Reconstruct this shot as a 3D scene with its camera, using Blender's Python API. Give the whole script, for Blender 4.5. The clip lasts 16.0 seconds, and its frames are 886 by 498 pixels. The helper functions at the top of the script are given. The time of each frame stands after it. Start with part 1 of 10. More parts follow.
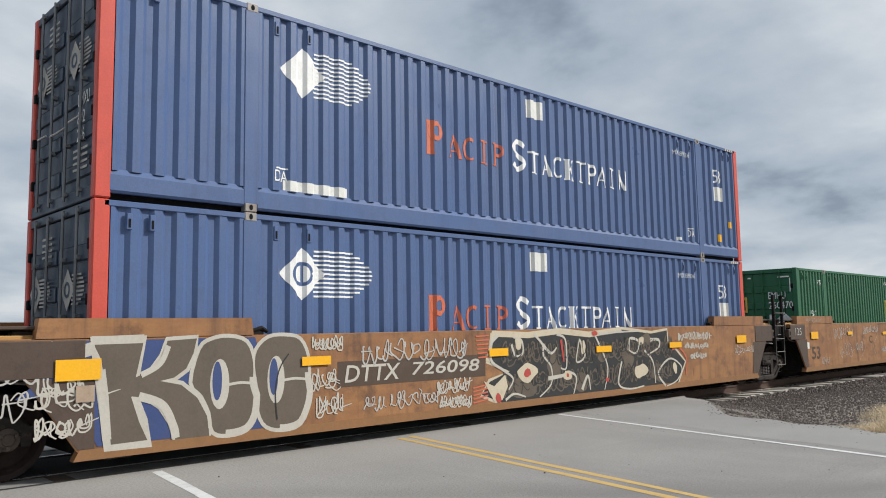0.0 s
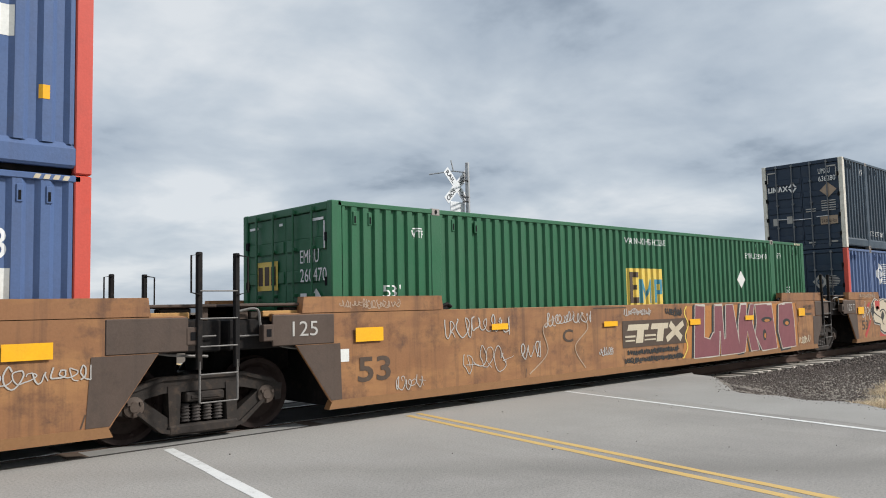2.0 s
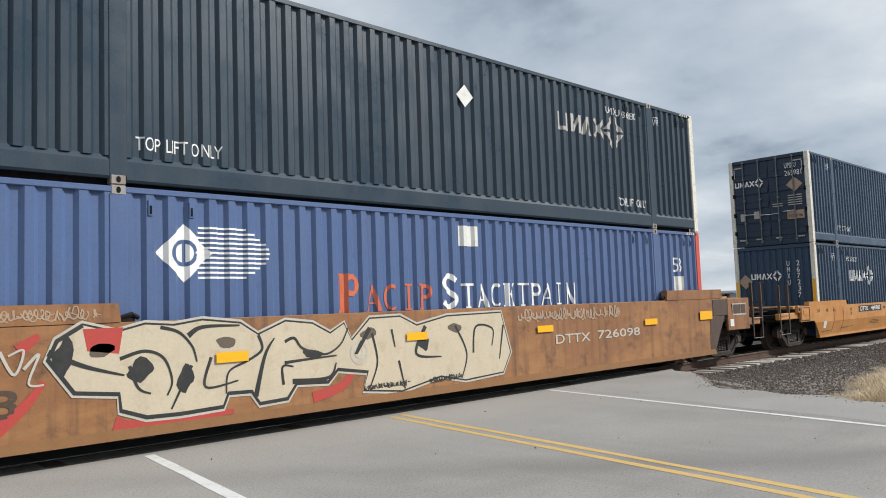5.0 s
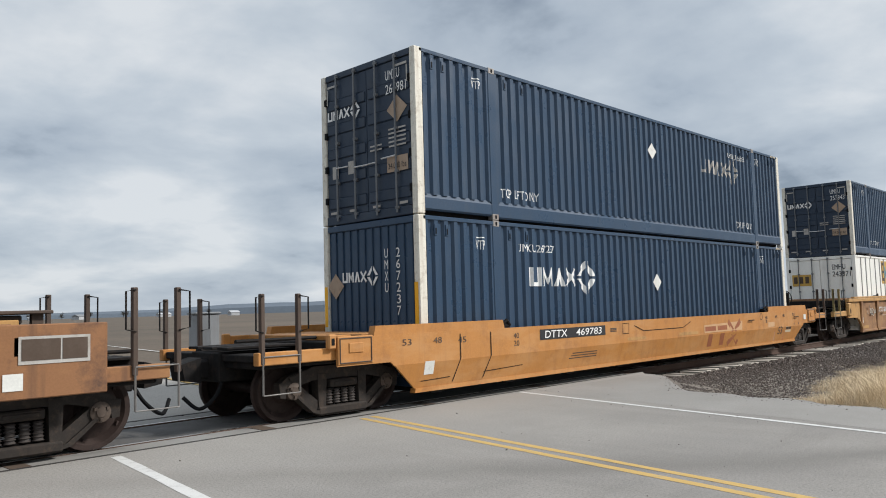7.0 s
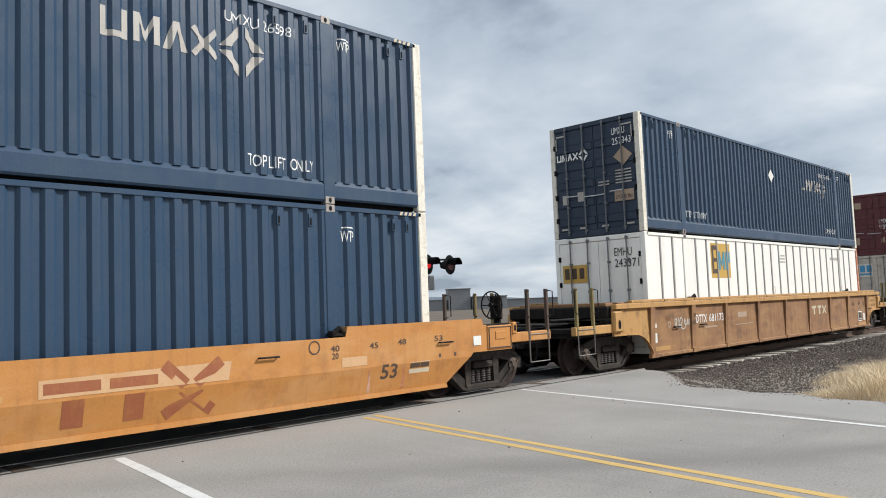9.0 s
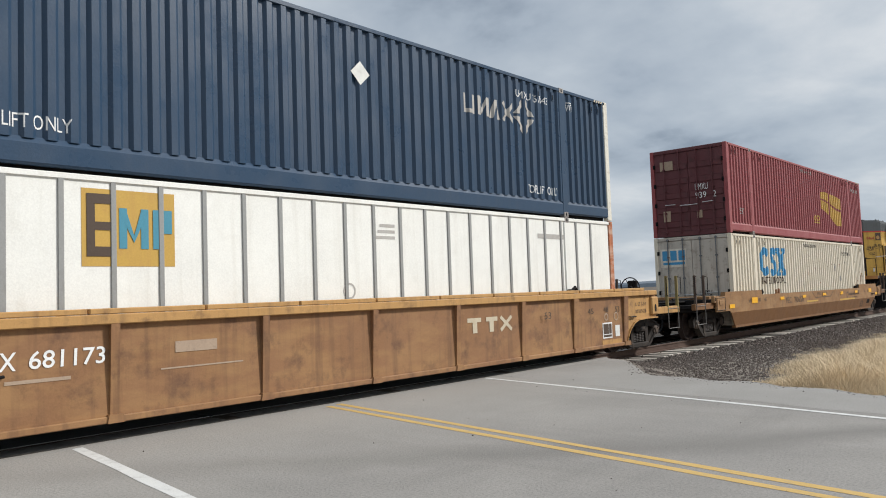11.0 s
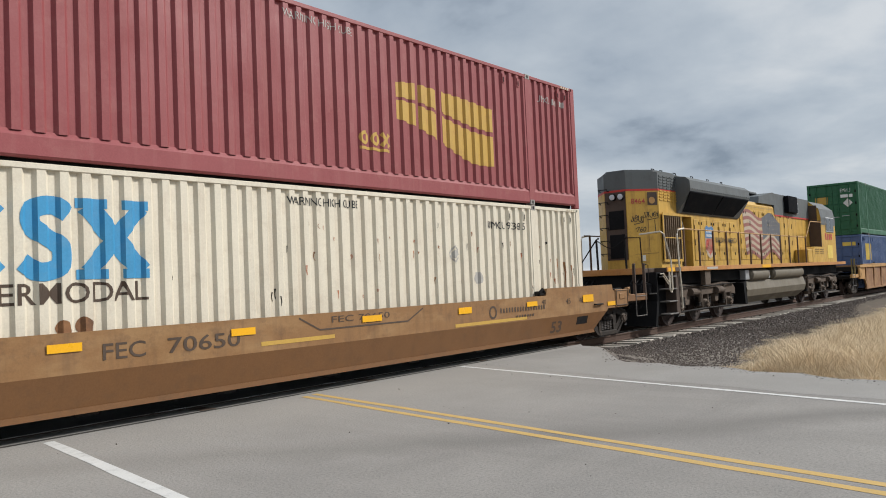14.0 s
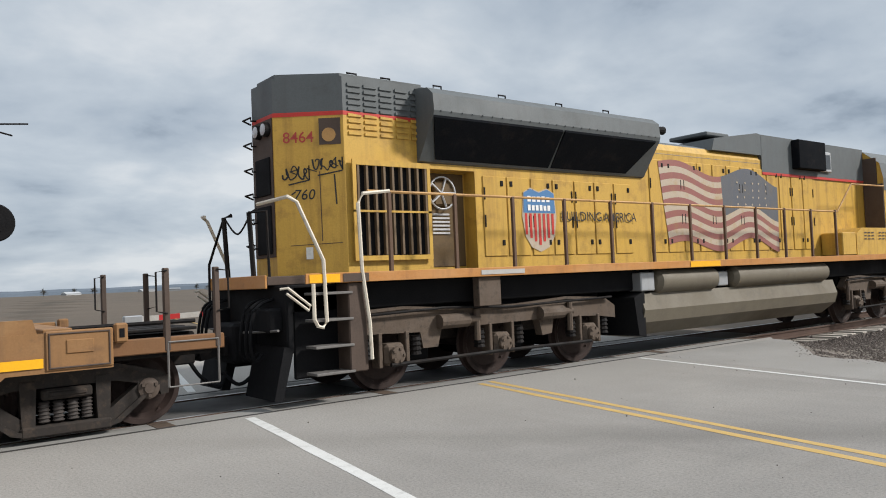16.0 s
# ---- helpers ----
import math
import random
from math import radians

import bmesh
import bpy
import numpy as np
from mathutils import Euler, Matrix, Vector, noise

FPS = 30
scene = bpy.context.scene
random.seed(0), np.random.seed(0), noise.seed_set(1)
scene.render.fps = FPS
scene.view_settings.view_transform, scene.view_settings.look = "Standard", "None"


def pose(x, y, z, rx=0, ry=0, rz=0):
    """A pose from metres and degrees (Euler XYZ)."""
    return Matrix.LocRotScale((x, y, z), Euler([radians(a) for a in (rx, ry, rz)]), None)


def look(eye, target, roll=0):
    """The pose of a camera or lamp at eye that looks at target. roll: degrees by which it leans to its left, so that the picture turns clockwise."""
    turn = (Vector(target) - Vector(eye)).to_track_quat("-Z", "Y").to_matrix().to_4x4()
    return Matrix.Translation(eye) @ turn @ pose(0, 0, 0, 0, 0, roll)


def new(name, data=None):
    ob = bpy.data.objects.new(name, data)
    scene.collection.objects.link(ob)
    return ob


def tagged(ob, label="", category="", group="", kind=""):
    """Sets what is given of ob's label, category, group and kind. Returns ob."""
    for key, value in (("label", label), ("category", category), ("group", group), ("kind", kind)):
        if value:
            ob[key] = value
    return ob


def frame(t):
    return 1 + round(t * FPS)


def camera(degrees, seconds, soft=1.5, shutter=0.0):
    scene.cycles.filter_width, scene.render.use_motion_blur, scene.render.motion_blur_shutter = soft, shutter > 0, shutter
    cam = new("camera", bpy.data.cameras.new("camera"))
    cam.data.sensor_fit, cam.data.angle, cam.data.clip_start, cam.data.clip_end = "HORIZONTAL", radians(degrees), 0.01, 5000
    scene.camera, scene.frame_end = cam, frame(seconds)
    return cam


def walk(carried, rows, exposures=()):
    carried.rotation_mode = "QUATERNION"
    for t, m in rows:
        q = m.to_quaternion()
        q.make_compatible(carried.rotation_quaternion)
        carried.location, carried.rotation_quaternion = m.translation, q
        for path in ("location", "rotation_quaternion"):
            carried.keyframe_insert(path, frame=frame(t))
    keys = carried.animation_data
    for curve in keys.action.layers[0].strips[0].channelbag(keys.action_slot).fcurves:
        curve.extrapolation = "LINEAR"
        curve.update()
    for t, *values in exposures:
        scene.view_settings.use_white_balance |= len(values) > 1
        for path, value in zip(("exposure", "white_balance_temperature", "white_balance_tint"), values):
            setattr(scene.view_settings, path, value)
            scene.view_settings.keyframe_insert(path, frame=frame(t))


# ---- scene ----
cam = camera(59.41, 16.0, 1.0)

PATH = [
    (0.0, pose(0.0, -10.531, 1.608, 95.81, 0.92, -43.25)),
    (0.5, pose(0.0, -10.531, 1.608, 95.49, 0.59, -43.30)),
    (1.0, pose(0.0, -10.531, 1.608, 95.07, 0.75, -43.30)),
    (1.5, pose(0.0, -10.531, 1.608, 94.54, 0.83, -42.98)),
    (2.0, pose(0.0, -10.531, 1.608, 94.23, 1.20, -42.68)),
    (2.5, pose(0.0, -10.531, 1.608, 94.11, 1.37, -42.41)),
    (3.0, pose(0.0, -10.531, 1.608, 94.12, 1.65, -42.36)),
    (3.5, pose(0.0, -10.531, 1.608, 94.18, 1.88, -42.45)),
    (4.0, pose(0.0, -10.531, 1.608, 94.20, 1.92, -42.72)),
    (4.5, pose(0.0, -10.531, 1.608, 94.21, 2.04, -43.32)),
    (7.0, pose(0.0, -10.531, 1.608, 94.29, 1.61, -46.05)),
    (7.5, pose(0.0, -10.531, 1.608, 94.30, 1.70, -45.80)),
    (8.0, pose(0.0, -10.531, 1.608, 94.32, 1.91, -45.47)),
    (8.5, pose(0.0, -10.531, 1.608, 94.26, 2.07, -45.55)),
    (9.0, pose(0.0, -10.531, 1.608, 94.17, 2.19, -45.97)),
    (9.5, pose(0.0, -10.531, 1.608, 94.01, 2.24, -46.55)),
    (10.0, pose(0.0, -10.531, 1.608, 93.77, 2.12, -47.26)),
    (12.5, pose(0.0, -10.531, 1.608, 92.71, 2.26, -49.95)),
    (13.0, pose(0.0, -10.531, 1.608, 92.62, 2.42, -50.30)),
    (13.5, pose(0.0, -10.531, 1.608, 92.47, 2.55, -50.56)),
    (14.0, pose(0.0, -10.531, 1.608, 92.38, 2.46, -50.40)),
    (14.5, pose(0.0, -10.531, 1.608, 92.28, 2.36, -49.50)),
    (15.0, pose(0.0, -10.531, 1.608, 92.19, 2.48, -47.46)),
    (15.5, pose(0.0, -10.531, 1.608, 92.11, 2.38, -43.49)),
    (16.0, pose(0.0, -10.531, 1.608, 92.12, 2.44, -37.57)),
]
walk(cam, PATH, [(0.0, -0.08), (1.5, 0.0), (4.5, 0.05), (7.0, -0.02), (8.2, 0.16), (9.0, 0.16), (10.0, -0.13), (12.5, -0.08), (14.5, -0.2), (15.2, -0.15), (16.0, -0.02)])

# ---- world, sun, exposure ----
SUN_EL, SUN_AZ = radians(36), radians(135)  # azimuth clockwise from +Y
world = bpy.data.worlds.new("overcast_sky")
scene.world = world
world.use_nodes = True
wn, wl = world.node_tree.nodes, world.node_tree.links
wn.clear()


def wnode(kind, **vals):
    n = wn.new(kind)
    for k, v in vals.items():
        n.inputs[k].default_value = v
    return n


w_out = wn.new("ShaderNodeOutputWorld")
w_bg = wn.new("ShaderNodeBackground")
w_sky = wn.new("ShaderNodeTexSky")
w_sky.sky_type = "NISHITA"
w_sky.sun_disc = False
w_sky.sun_elevation, w_sky.sun_rotation = SUN_EL, SUN_AZ
w_skys = wn.new("ShaderNodeVectorMath")
w_skys.operation = "SCALE"
w_skys.inputs["Scale"].default_value = 0.09
wl.new(w_sky.outputs[0], w_skys.inputs[0])
w_tc = wn.new("ShaderNodeTexCoord")
w_sep = wn.new("ShaderNodeSeparateXYZ")
wl.new(w_tc.outputs["Generated"], w_sep.inputs[0])
w_zc = wn.new("ShaderNodeMath")
w_zc.operation = "MAXIMUM"
w_zc.inputs[1].default_value = 0.0
wl.new(w_sep.outputs["Z"], w_zc.inputs[0])
w_za = wn.new("ShaderNodeMath")
w_za.operation = "ADD"
w_za.inputs[1].default_value = 0.24
wl.new(w_zc.outputs[0], w_za.inputs[0])
w_dx = wn.new("ShaderNodeVectorMath")
w_dx.operation = "DIVIDE"
w_cz = wn.new("ShaderNodeCombineXYZ")
for i in range(3):
    wl.new(w_za.outputs[0], w_cz.inputs[i])
wl.new(w_tc.outputs["Generated"], w_dx.inputs[0])
wl.new(w_cz.outputs[0], w_dx.inputs[1])
w_map = wn.new("ShaderNodeMapping")
w_map.inputs["Scale"].default_value = (1.0, 1.0, 0.3)
w_map.inputs["Location"].default_value = (3.9, 0.4, 0.0)
wl.new(w_dx.outputs[0], w_map.inputs[0])
w_n1 = wnode("ShaderNodeTexNoise", Scale=1.9, Detail=8.0, Roughness=0.52, Distortion=0.15)
w_n2 = wnode("ShaderNodeTexNoise", Scale=0.45, Detail=3.0, Roughness=0.5)
wl.new(w_map.outputs[0], w_n1.inputs["Vector"])
wl.new(w_map.outputs[0], w_n2.inputs["Vector"])
w_mixn = wn.new("ShaderNodeMix")
w_mixn.inputs[0].default_value = 0.35
wl.new(w_n1.outputs[0], w_mixn.inputs[2])
wl.new(w_n2.outputs[0], w_mixn.inputs[3])
w_ramp = wn.new("ShaderNodeValToRGB")
cr = w_ramp.color_ramp
cr.elements[0].position, cr.elements[0].color = 0.36, (0.27, 0.33, 0.41, 1)
cr.elements[1].position, cr.elements[1].color = 0.61, (0.74, 0.78, 0.82, 1)
e = cr.elements.new(0.42)
e.color = (0.43, 0.50, 0.585, 1)
e = cr.elements.new(0.52)
e.color = (0.565, 0.63, 0.70, 1)
wl.new(w_mixn.outputs[0], w_ramp.inputs[0])
# an overcast sky is brighter towards the zenith
w_zen = wn.new("ShaderNodeMapRange")
w_zen.inputs["From Min"].default_value, w_zen.inputs["From Max"].default_value = 0.5, 1.0
w_zen.inputs["To Min"].default_value, w_zen.inputs["To Max"].default_value = 1.0, 1.9
wl.new(w_sep.outputs["Z"], w_zen.inputs[0])
w_cl = wn.new("ShaderNodeVectorMath")
w_cl.operation = "SCALE"
wl.new(w_ramp.outputs[0], w_cl.inputs[0])
wl.new(w_zen.outputs[0], w_cl.inputs["Scale"])
w_mix = wn.new("ShaderNodeMix")
w_mix.data_type = "VECTOR"
w_mix.inputs[0].default_value = 0.93
wl.new(w_skys.outputs[0], w_mix.inputs[4])
wl.new(w_cl.outputs[0], w_mix.inputs[5])
wl.new(w_mix.outputs[1], w_bg.inputs["Color"])
w_bg.inputs["Strength"].default_value = 1.0
wl.new(w_bg.outputs[0], w_out.inputs[0])

sun_data = bpy.data.lights.new("sun", "SUN")
sun_data.energy, sun_data.angle, sun_data.color = 4.2, radians(7), (1.0, 0.968, 0.925)
sun = new("sun", sun_data)
sun.matrix_world = look((0, 0, 0), (-math.sin(SUN_AZ) * math.cos(SUN_EL), -math.cos(SUN_AZ) * math.cos(SUN_EL), -math.sin(SUN_EL)))


# ---- materials ----
def material(name, base, rough=0.6, metal=0.0, dirt=(0.12, 0.09, 0.07), dirty=0.35, streak=0.3, grain=40.0, bump=0.15, coarse=1.3, spec=0.4, vary=0.0, island=0.0, patch=None):
    """Worn surface: base colour, blotches and vertical streaks of dirt, fine grain."""
    m = bpy.data.materials.new(name)
    m.use_nodes = True
    n, l = m.node_tree.nodes, m.node_tree.links
    bsdf = n["Principled BSDF"]
    tc = n.new("ShaderNodeTexCoord")

    def noise_of(scale, detail, stretch=(1, 1, 1), rough_=0.6):
        mp = n.new("ShaderNodeMapping")
        mp.inputs["Scale"].default_value = stretch
        l.new(tc.outputs["Object"], mp.inputs[0])
        t = n.new("ShaderNodeTexNoise")
        t.inputs["Scale"].default_value, t.inputs["Detail"].default_value, t.inputs["Roughness"].default_value = scale, detail, rough_
        l.new(mp.outputs[0], t.inputs["Vector"])
        return t.outputs[0]

    def ramp(src, a, b, lo=0.0, hi=1.0):
        r = n.new("ShaderNodeMapRange")
        r.inputs[1].default_value, r.inputs[2].default_value, r.inputs[3].default_value, r.inputs[4].default_value = a, b, lo, hi
        l.new(src, r.inputs[0])
        return r.outputs[0]

    def blend(fac, a, b, mode="MIX"):
        x = n.new("ShaderNodeMix")
        x.data_type, x.blend_type = "RGBA", mode
        if isinstance(fac, float):
            x.inputs[0].default_value = fac
        else:
            l.new(fac, x.inputs[0])
        for sock, v in ((6, a), (7, b)):
            if isinstance(v, tuple):
                x.inputs[sock].default_value = (*v[:3], 1)
            else:
                l.new(v, x.inputs[sock])
        return x.outputs[2]

    big = noise_of(coarse, 6)
    fine = noise_of(grain, 4)
    col = blend(ramp(big, 0.3, 0.7, 0.0, 0.45), base, tuple(min(1, c * 0.72) for c in base))
    col = blend(ramp(fine, 0.35, 0.75, 0.0, 0.35), col, tuple(min(1, c * 1.25 + 0.01) for c in base))
    if vary or island:
        src = n.new("ShaderNodeNewGeometry").outputs["Random Per Island"] if island else n.new("ShaderNodeObjectInfo").outputs["Random"]
        col = blend(ramp(src, 0, 1, 0.0, vary or island), col, tuple(c * 0.35 for c in base))
    if patch:
        # broad faded patches, longer than high
        pn = noise_of(1.0, 6, (0.7, 1.0, 2.0), 0.66)
        col = blend(ramp(pn, 0.46, 0.62, 0.0, patch[3]), col, patch[:3])
    if streak:
        st = noise_of(3.0, 5, (2.2, 2.2, 0.12))
        col = blend(ramp(st, 0.5, 0.78, 0.0, streak), col, dirt)
    if dirty:
        bl = noise_of(coarse * 2.6, 8, (1, 1, 1), 0.72)
        col = blend(ramp(bl, 0.52, 0.72, 0.0, dirty), col, dirt)
    l.new(col, bsdf.inputs["Base Color"])
    l.new(ramp(big, 0.3, 0.7, max(0.05, rough - 0.12), min(1.0, rough + 0.15)), bsdf.inputs["Roughness"])
    bsdf.inputs["Metallic"].default_value = metal
    bsdf.inputs["Specular IOR Level"].default_value = spec
    if bump:
        b = n.new("ShaderNodeBump")
        b.inputs["Strength"].default_value, b.inputs["Distance"].default_value = bump, 0.01
        l.new(fine, b.inputs["Height"])
        l.new(b.outputs[0], bsdf.inputs["Normal"])
    return m


RUST = (0.13, 0.055, 0.03)
GRIME = (0.06, 0.05, 0.045)
M_BLUE = material("blue_container_paint", (0.078, 0.126, 0.255), 0.38, dirty=0.25, streak=0.3, dirt=(0.06, 0.07, 0.12), spec=0.35)
M_NAVY = material("navy_container_paint", (0.025, 0.054, 0.099), 0.34, dirty=0.15, streak=0.25, dirt=(0.06, 0.075, 0.095), spec=0.35)
M_CHAR = material("charcoal_container_paint", (0.022, 0.041, 0.061), 0.34, dirty=0.15, streak=0.25, dirt=(0.07, 0.07, 0.075), spec=0.35)
M_GREEN = material("green_container_paint", (0.02, 0.115, 0.05), 0.45, dirty=0.12, streak=0.2, dirt=(0.03, 0.06, 0.04))
M_MAROON = material("maroon_container_paint", (0.27, 0.06, 0.064), 0.55, dirty=0.3, streak=0.35, dirt=(0.36, 0.15, 0.13))
M_CREAM = material("cream_container_paint", (0.68, 0.62, 0.5), 0.55, dirty=0.25, streak=0.3, dirt=(0.36, 0.25, 0.16))
M_WHITE = material("white_container_paint", (0.8, 0.79, 0.74), 0.5, dirty=0.12, streak=0.25, dirt=(0.42, 0.38, 0.3))
M_DUSTYDOOR = material("dusty_cream_door_paint", (0.5, 0.46, 0.4), 0.65, dirty=0.7, streak=0.6, dirt=(0.17, 0.13, 0.1), coarse=2)
# navy darkened to carry the shade on door ends turned from the sun
M_SHADENAVY = material("shaded_navy_door_paint", (0.015, 0.03, 0.056), 0.42, dirty=0.3, streak=0.3, dirt=(0.05, 0.055, 0.06))
M_WHITEPOST = material("scuffed_white_post_paint", (0.7, 0.67, 0.58), 0.55, dirty=0.65, streak=0.5, dirt=(0.24, 0.16, 0.1), coarse=3)
M_RED = material("red_post_paint", (0.55, 0.075, 0.05), 0.5, dirty=0.25, streak=0.2, dirt=(0.25, 0.05, 0.04))
M_RUSTPOST = material("rusted_red_post", (0.42, 0.14, 0.06), 0.75, dirty=0.8, streak=0.6, dirt=RUST, coarse=3, patch=(0.6, 0.5, 0.4, 0.7))
M_POSTGREY = material("grey_panel_batten", (0.28, 0.28, 0.27), 0.5, dirty=0.3, streak=0.3)
M_ALU = material("aluminium_trim", (0.55, 0.55, 0.55), 0.4, 0.6, dirty=0.3)
M_CAST = material("steel_corner_casting", (0.3, 0.28, 0.26), 0.6, 0.3, dirty=0.5, dirt=RUST)
M_ROD = material("worn_grey_rod", (0.16, 0.17, 0.18), 0.5, 0.3, dirty=0.4, dirt=(0.07, 0.05, 0.04))
# wall maroon darkened for the door end's shade, with grime streaks
M_SHADEMAROON = material("shaded_grimy_maroon_door_paint", (0.11, 0.03, 0.034), 0.65, dirty=0.5, streak=0.5, dirt=(0.04, 0.022, 0.02))
# black parts, and the painted-in dark of holes and the intake
M_BLACK = material("black_rubber_and_shade", (0.008, 0.008, 0.009), 0.8, dirty=0.2, streak=0, dirt=(0.02, 0.017, 0.015), spec=0.12)
M_DARKSTEEL = material("grimy_dark_steel", (0.011, 0.01, 0.01), 0.75, 0.0, dirty=0.6, dirt=(0.045, 0.032, 0.024), coarse=3, spec=0.15)
M_TRUCK = material("grimy_truck_casting", (0.03, 0.025, 0.022), 0.75, 0.0, dirty=0.8, dirt=(0.085, 0.06, 0.044), coarse=4, spec=0.2)
M_WHEEL = material("rusty_wheel_steel", (0.04, 0.026, 0.022), 0.65, 0.1, dirty=0.8, dirt=(0.014, 0.012, 0.011), coarse=5, spec=0.2)
M_TREAD = material("polished_steel", (0.5, 0.48, 0.46), 0.3, 0.9, dirty=0.1, streak=0)
M_RUSTBROWN = material("weathered_brown_freight_paint", (0.25, 0.115, 0.048), 0.68, dirty=0.9, streak=0.7, dirt=(0.065, 0.035, 0.026), coarse=0.8, patch=(0.37, 0.185, 0.07, 0.6))
M_OCHRE = material("ochre_sill_paint", (0.24, 0.118, 0.046), 0.65, dirty=0.5, streak=0.3, dirt=(0.17, 0.08, 0.035))
M_DULLBROWN = material("dull_dark_brown_paint", (0.075, 0.05, 0.037), 0.7, dirty=0.5, streak=0.35, dirt=(0.035, 0.027, 0.022))
M_ORANGE = material("orange_yellow_freight_paint", (0.45, 0.195, 0.048), 0.55, dirty=0.4, streak=0.3, dirt=(0.16, 0.065, 0.03), coarse=0.9, patch=(0.5, 0.27, 0.11, 0.5))
M_TAN = material("faded_tan_freight_paint", (0.25, 0.125, 0.056), 0.68, dirty=0.8, streak=0.65, dirt=(0.09, 0.045, 0.028), coarse=0.9, patch=(0.37, 0.21, 0.085, 0.5))
M_TANTOP = material("faded_yellow_tan_paint", (0.45, 0.25, 0.085), 0.65, dirty=0.75, streak=0.5, dirt=(0.12, 0.065, 0.035))
M_DBROWN = material("brown_lower_sill_paint", (0.18, 0.084, 0.031), 0.55, dirty=0.5, streak=0.2, dirt=(0.11, 0.06, 0.03))
M_DUPPER = material("dusty_ochre_brown_paint", (0.25, 0.128, 0.048), 0.65, dirty=0.7, streak=0.45, dirt=(0.11, 0.06, 0.032), patch=(0.36, 0.22, 0.1, 0.5))
M_LETTERW = material("white_lettering_paint", (0.78, 0.78, 0.76), 0.55, dirty=0.25, streak=0.1, dirt=(0.45, 0.42, 0.38), bump=0)
M_LETTERG = material("faded_grey_lettering_paint", (0.42, 0.4, 0.37), 0.6, dirty=0.5, streak=0.2, dirt=(0.2, 0.15, 0.1), bump=0)
M_LETTERK = material("black_lettering_paint", (0.02, 0.02, 0.022), 0.5, dirty=0.1, streak=0, bump=0)
M_LETTERD = material("dark_brown_lettering", (0.07, 0.045, 0.03), 0.6, dirty=0.4, streak=0, bump=0)
M_ORANGERED = material("faded_orange_red_lettering", (0.55, 0.13, 0.06), 0.55, dirty=0.3, streak=0.2, dirt=(0.12, 0.1, 0.2), bump=0)
M_CYAN = material("bright_blue_lettering", (0.045, 0.27, 0.5), 0.5, dirty=0.15, streak=0.15, dirt=(0.3, 0.36, 0.4), bump=0)
M_GOLD = material("yellow_gold_paint", (0.52, 0.32, 0.065), 0.5, dirty=0.35, streak=0.2, dirt=(0.35, 0.15, 0.07), bump=0)
M_REFLECT = material("yellow_reflective_tape", (0.85, 0.42, 0.012), 0.35, dirty=0.12, streak=0, dirt=(0.4, 0.2, 0.05), bump=0)
M_PALEPATCH = material("pale_worn_patch_paint", (0.52, 0.32, 0.17), 0.6, dirty=0.5, streak=0.2, dirt=(0.4, 0.18, 0.05), bump=0)
M_FADEDRED = material("faded_dark_red_lettering", (0.27, 0.085, 0.035), 0.6, dirty=0.6, streak=0.3, dirt=(0.4, 0.18, 0.05), bump=0)
M_PALEYEL = material("pale_yellow_panel", (0.72, 0.52, 0.1), 0.45, dirty=0.1, streak=0.1, bump=0)
M_TEAL = material("teal_lettering", (0.06, 0.25, 0.34), 0.5, dirty=0.1, streak=0, bump=0)
M_STICKER = material("white_sticker", (0.68, 0.68, 0.64), 0.5, dirty=0.35, streak=0.2, dirt=(0.35, 0.32, 0.27), bump=0, coarse=4)
M_TANSTICK = material("tan_placard", (0.38, 0.28, 0.2), 0.6, dirty=0.4, streak=0.2, bump=0, coarse=4)
M_MAUVE = material("mauve_spray_paint", (0.2, 0.065, 0.075), 0.6, dirty=0.35, streak=0.2, dirt=(0.1, 0.035, 0.04), bump=0)
M_GREYSPRAY = material("grey_spray_paint", (0.112, 0.087, 0.064), 0.65, dirty=0.4, streak=0.1, dirt=(0.05, 0.045, 0.04), bump=0)
M_BLACKSPRAY = material("black_spray_paint", (0.02, 0.022, 0.022), 0.6, dirty=0.3, streak=0.1, dirt=(0.09, 0.08, 0.07), bump=0)
M_WHITESPRAY = material("chalky_white_spray_paint", (0.47, 0.44, 0.38), 0.65, dirty=0.4, streak=0.15, dirt=(0.35, 0.27, 0.19), bump=0)
M_CREAMSPRAY = material("cream_spray_paint", (0.52, 0.45, 0.33), 0.65, dirty=0.45, streak=0.15, dirt=(0.3, 0.2, 0.12), bump=0)
M_BLUESPRAY = material("dark_blue_spray_paint", (0.035, 0.06, 0.17), 0.6, dirty=0.3, streak=0.1, bump=0)
M_SPRAYORANGE = material("orange_spray_paint", (0.42, 0.17, 0.04), 0.65, dirty=0.6, streak=0.3, dirt=(0.16, 0.08, 0.04), bump=0)
M_REDSPRAY = material("red_spray_paint", (0.42, 0.05, 0.04), 0.6, dirty=0.4, streak=0.2, bump=0)
M_YELLOW = material("locomotive_yellow_paint", (0.55, 0.33, 0.057), 0.48, dirty=0.6, streak=0.6, dirt=(0.22, 0.115, 0.03), spec=0.4)
M_LGREY = material("locomotive_grey_paint", (0.1, 0.11, 0.112), 0.55, dirty=0.35, streak=0.25, dirt=(0.06, 0.055, 0.05))
M_TANKGREY = material("dusty_grey_tank_paint", (0.145, 0.123, 0.088), 0.65, dirty=0.6, streak=0.25, dirt=(0.1, 0.085, 0.065))
M_REDSTRIPE = material("red_stripe_paint", (0.5, 0.035, 0.025), 0.5, dirty=0.2, streak=0.1, bump=0)
M_GRILLE = material("dark_radiator_grille", (0.006, 0.007, 0.009), 0.9, dirty=0.1, streak=0, spec=0.05)
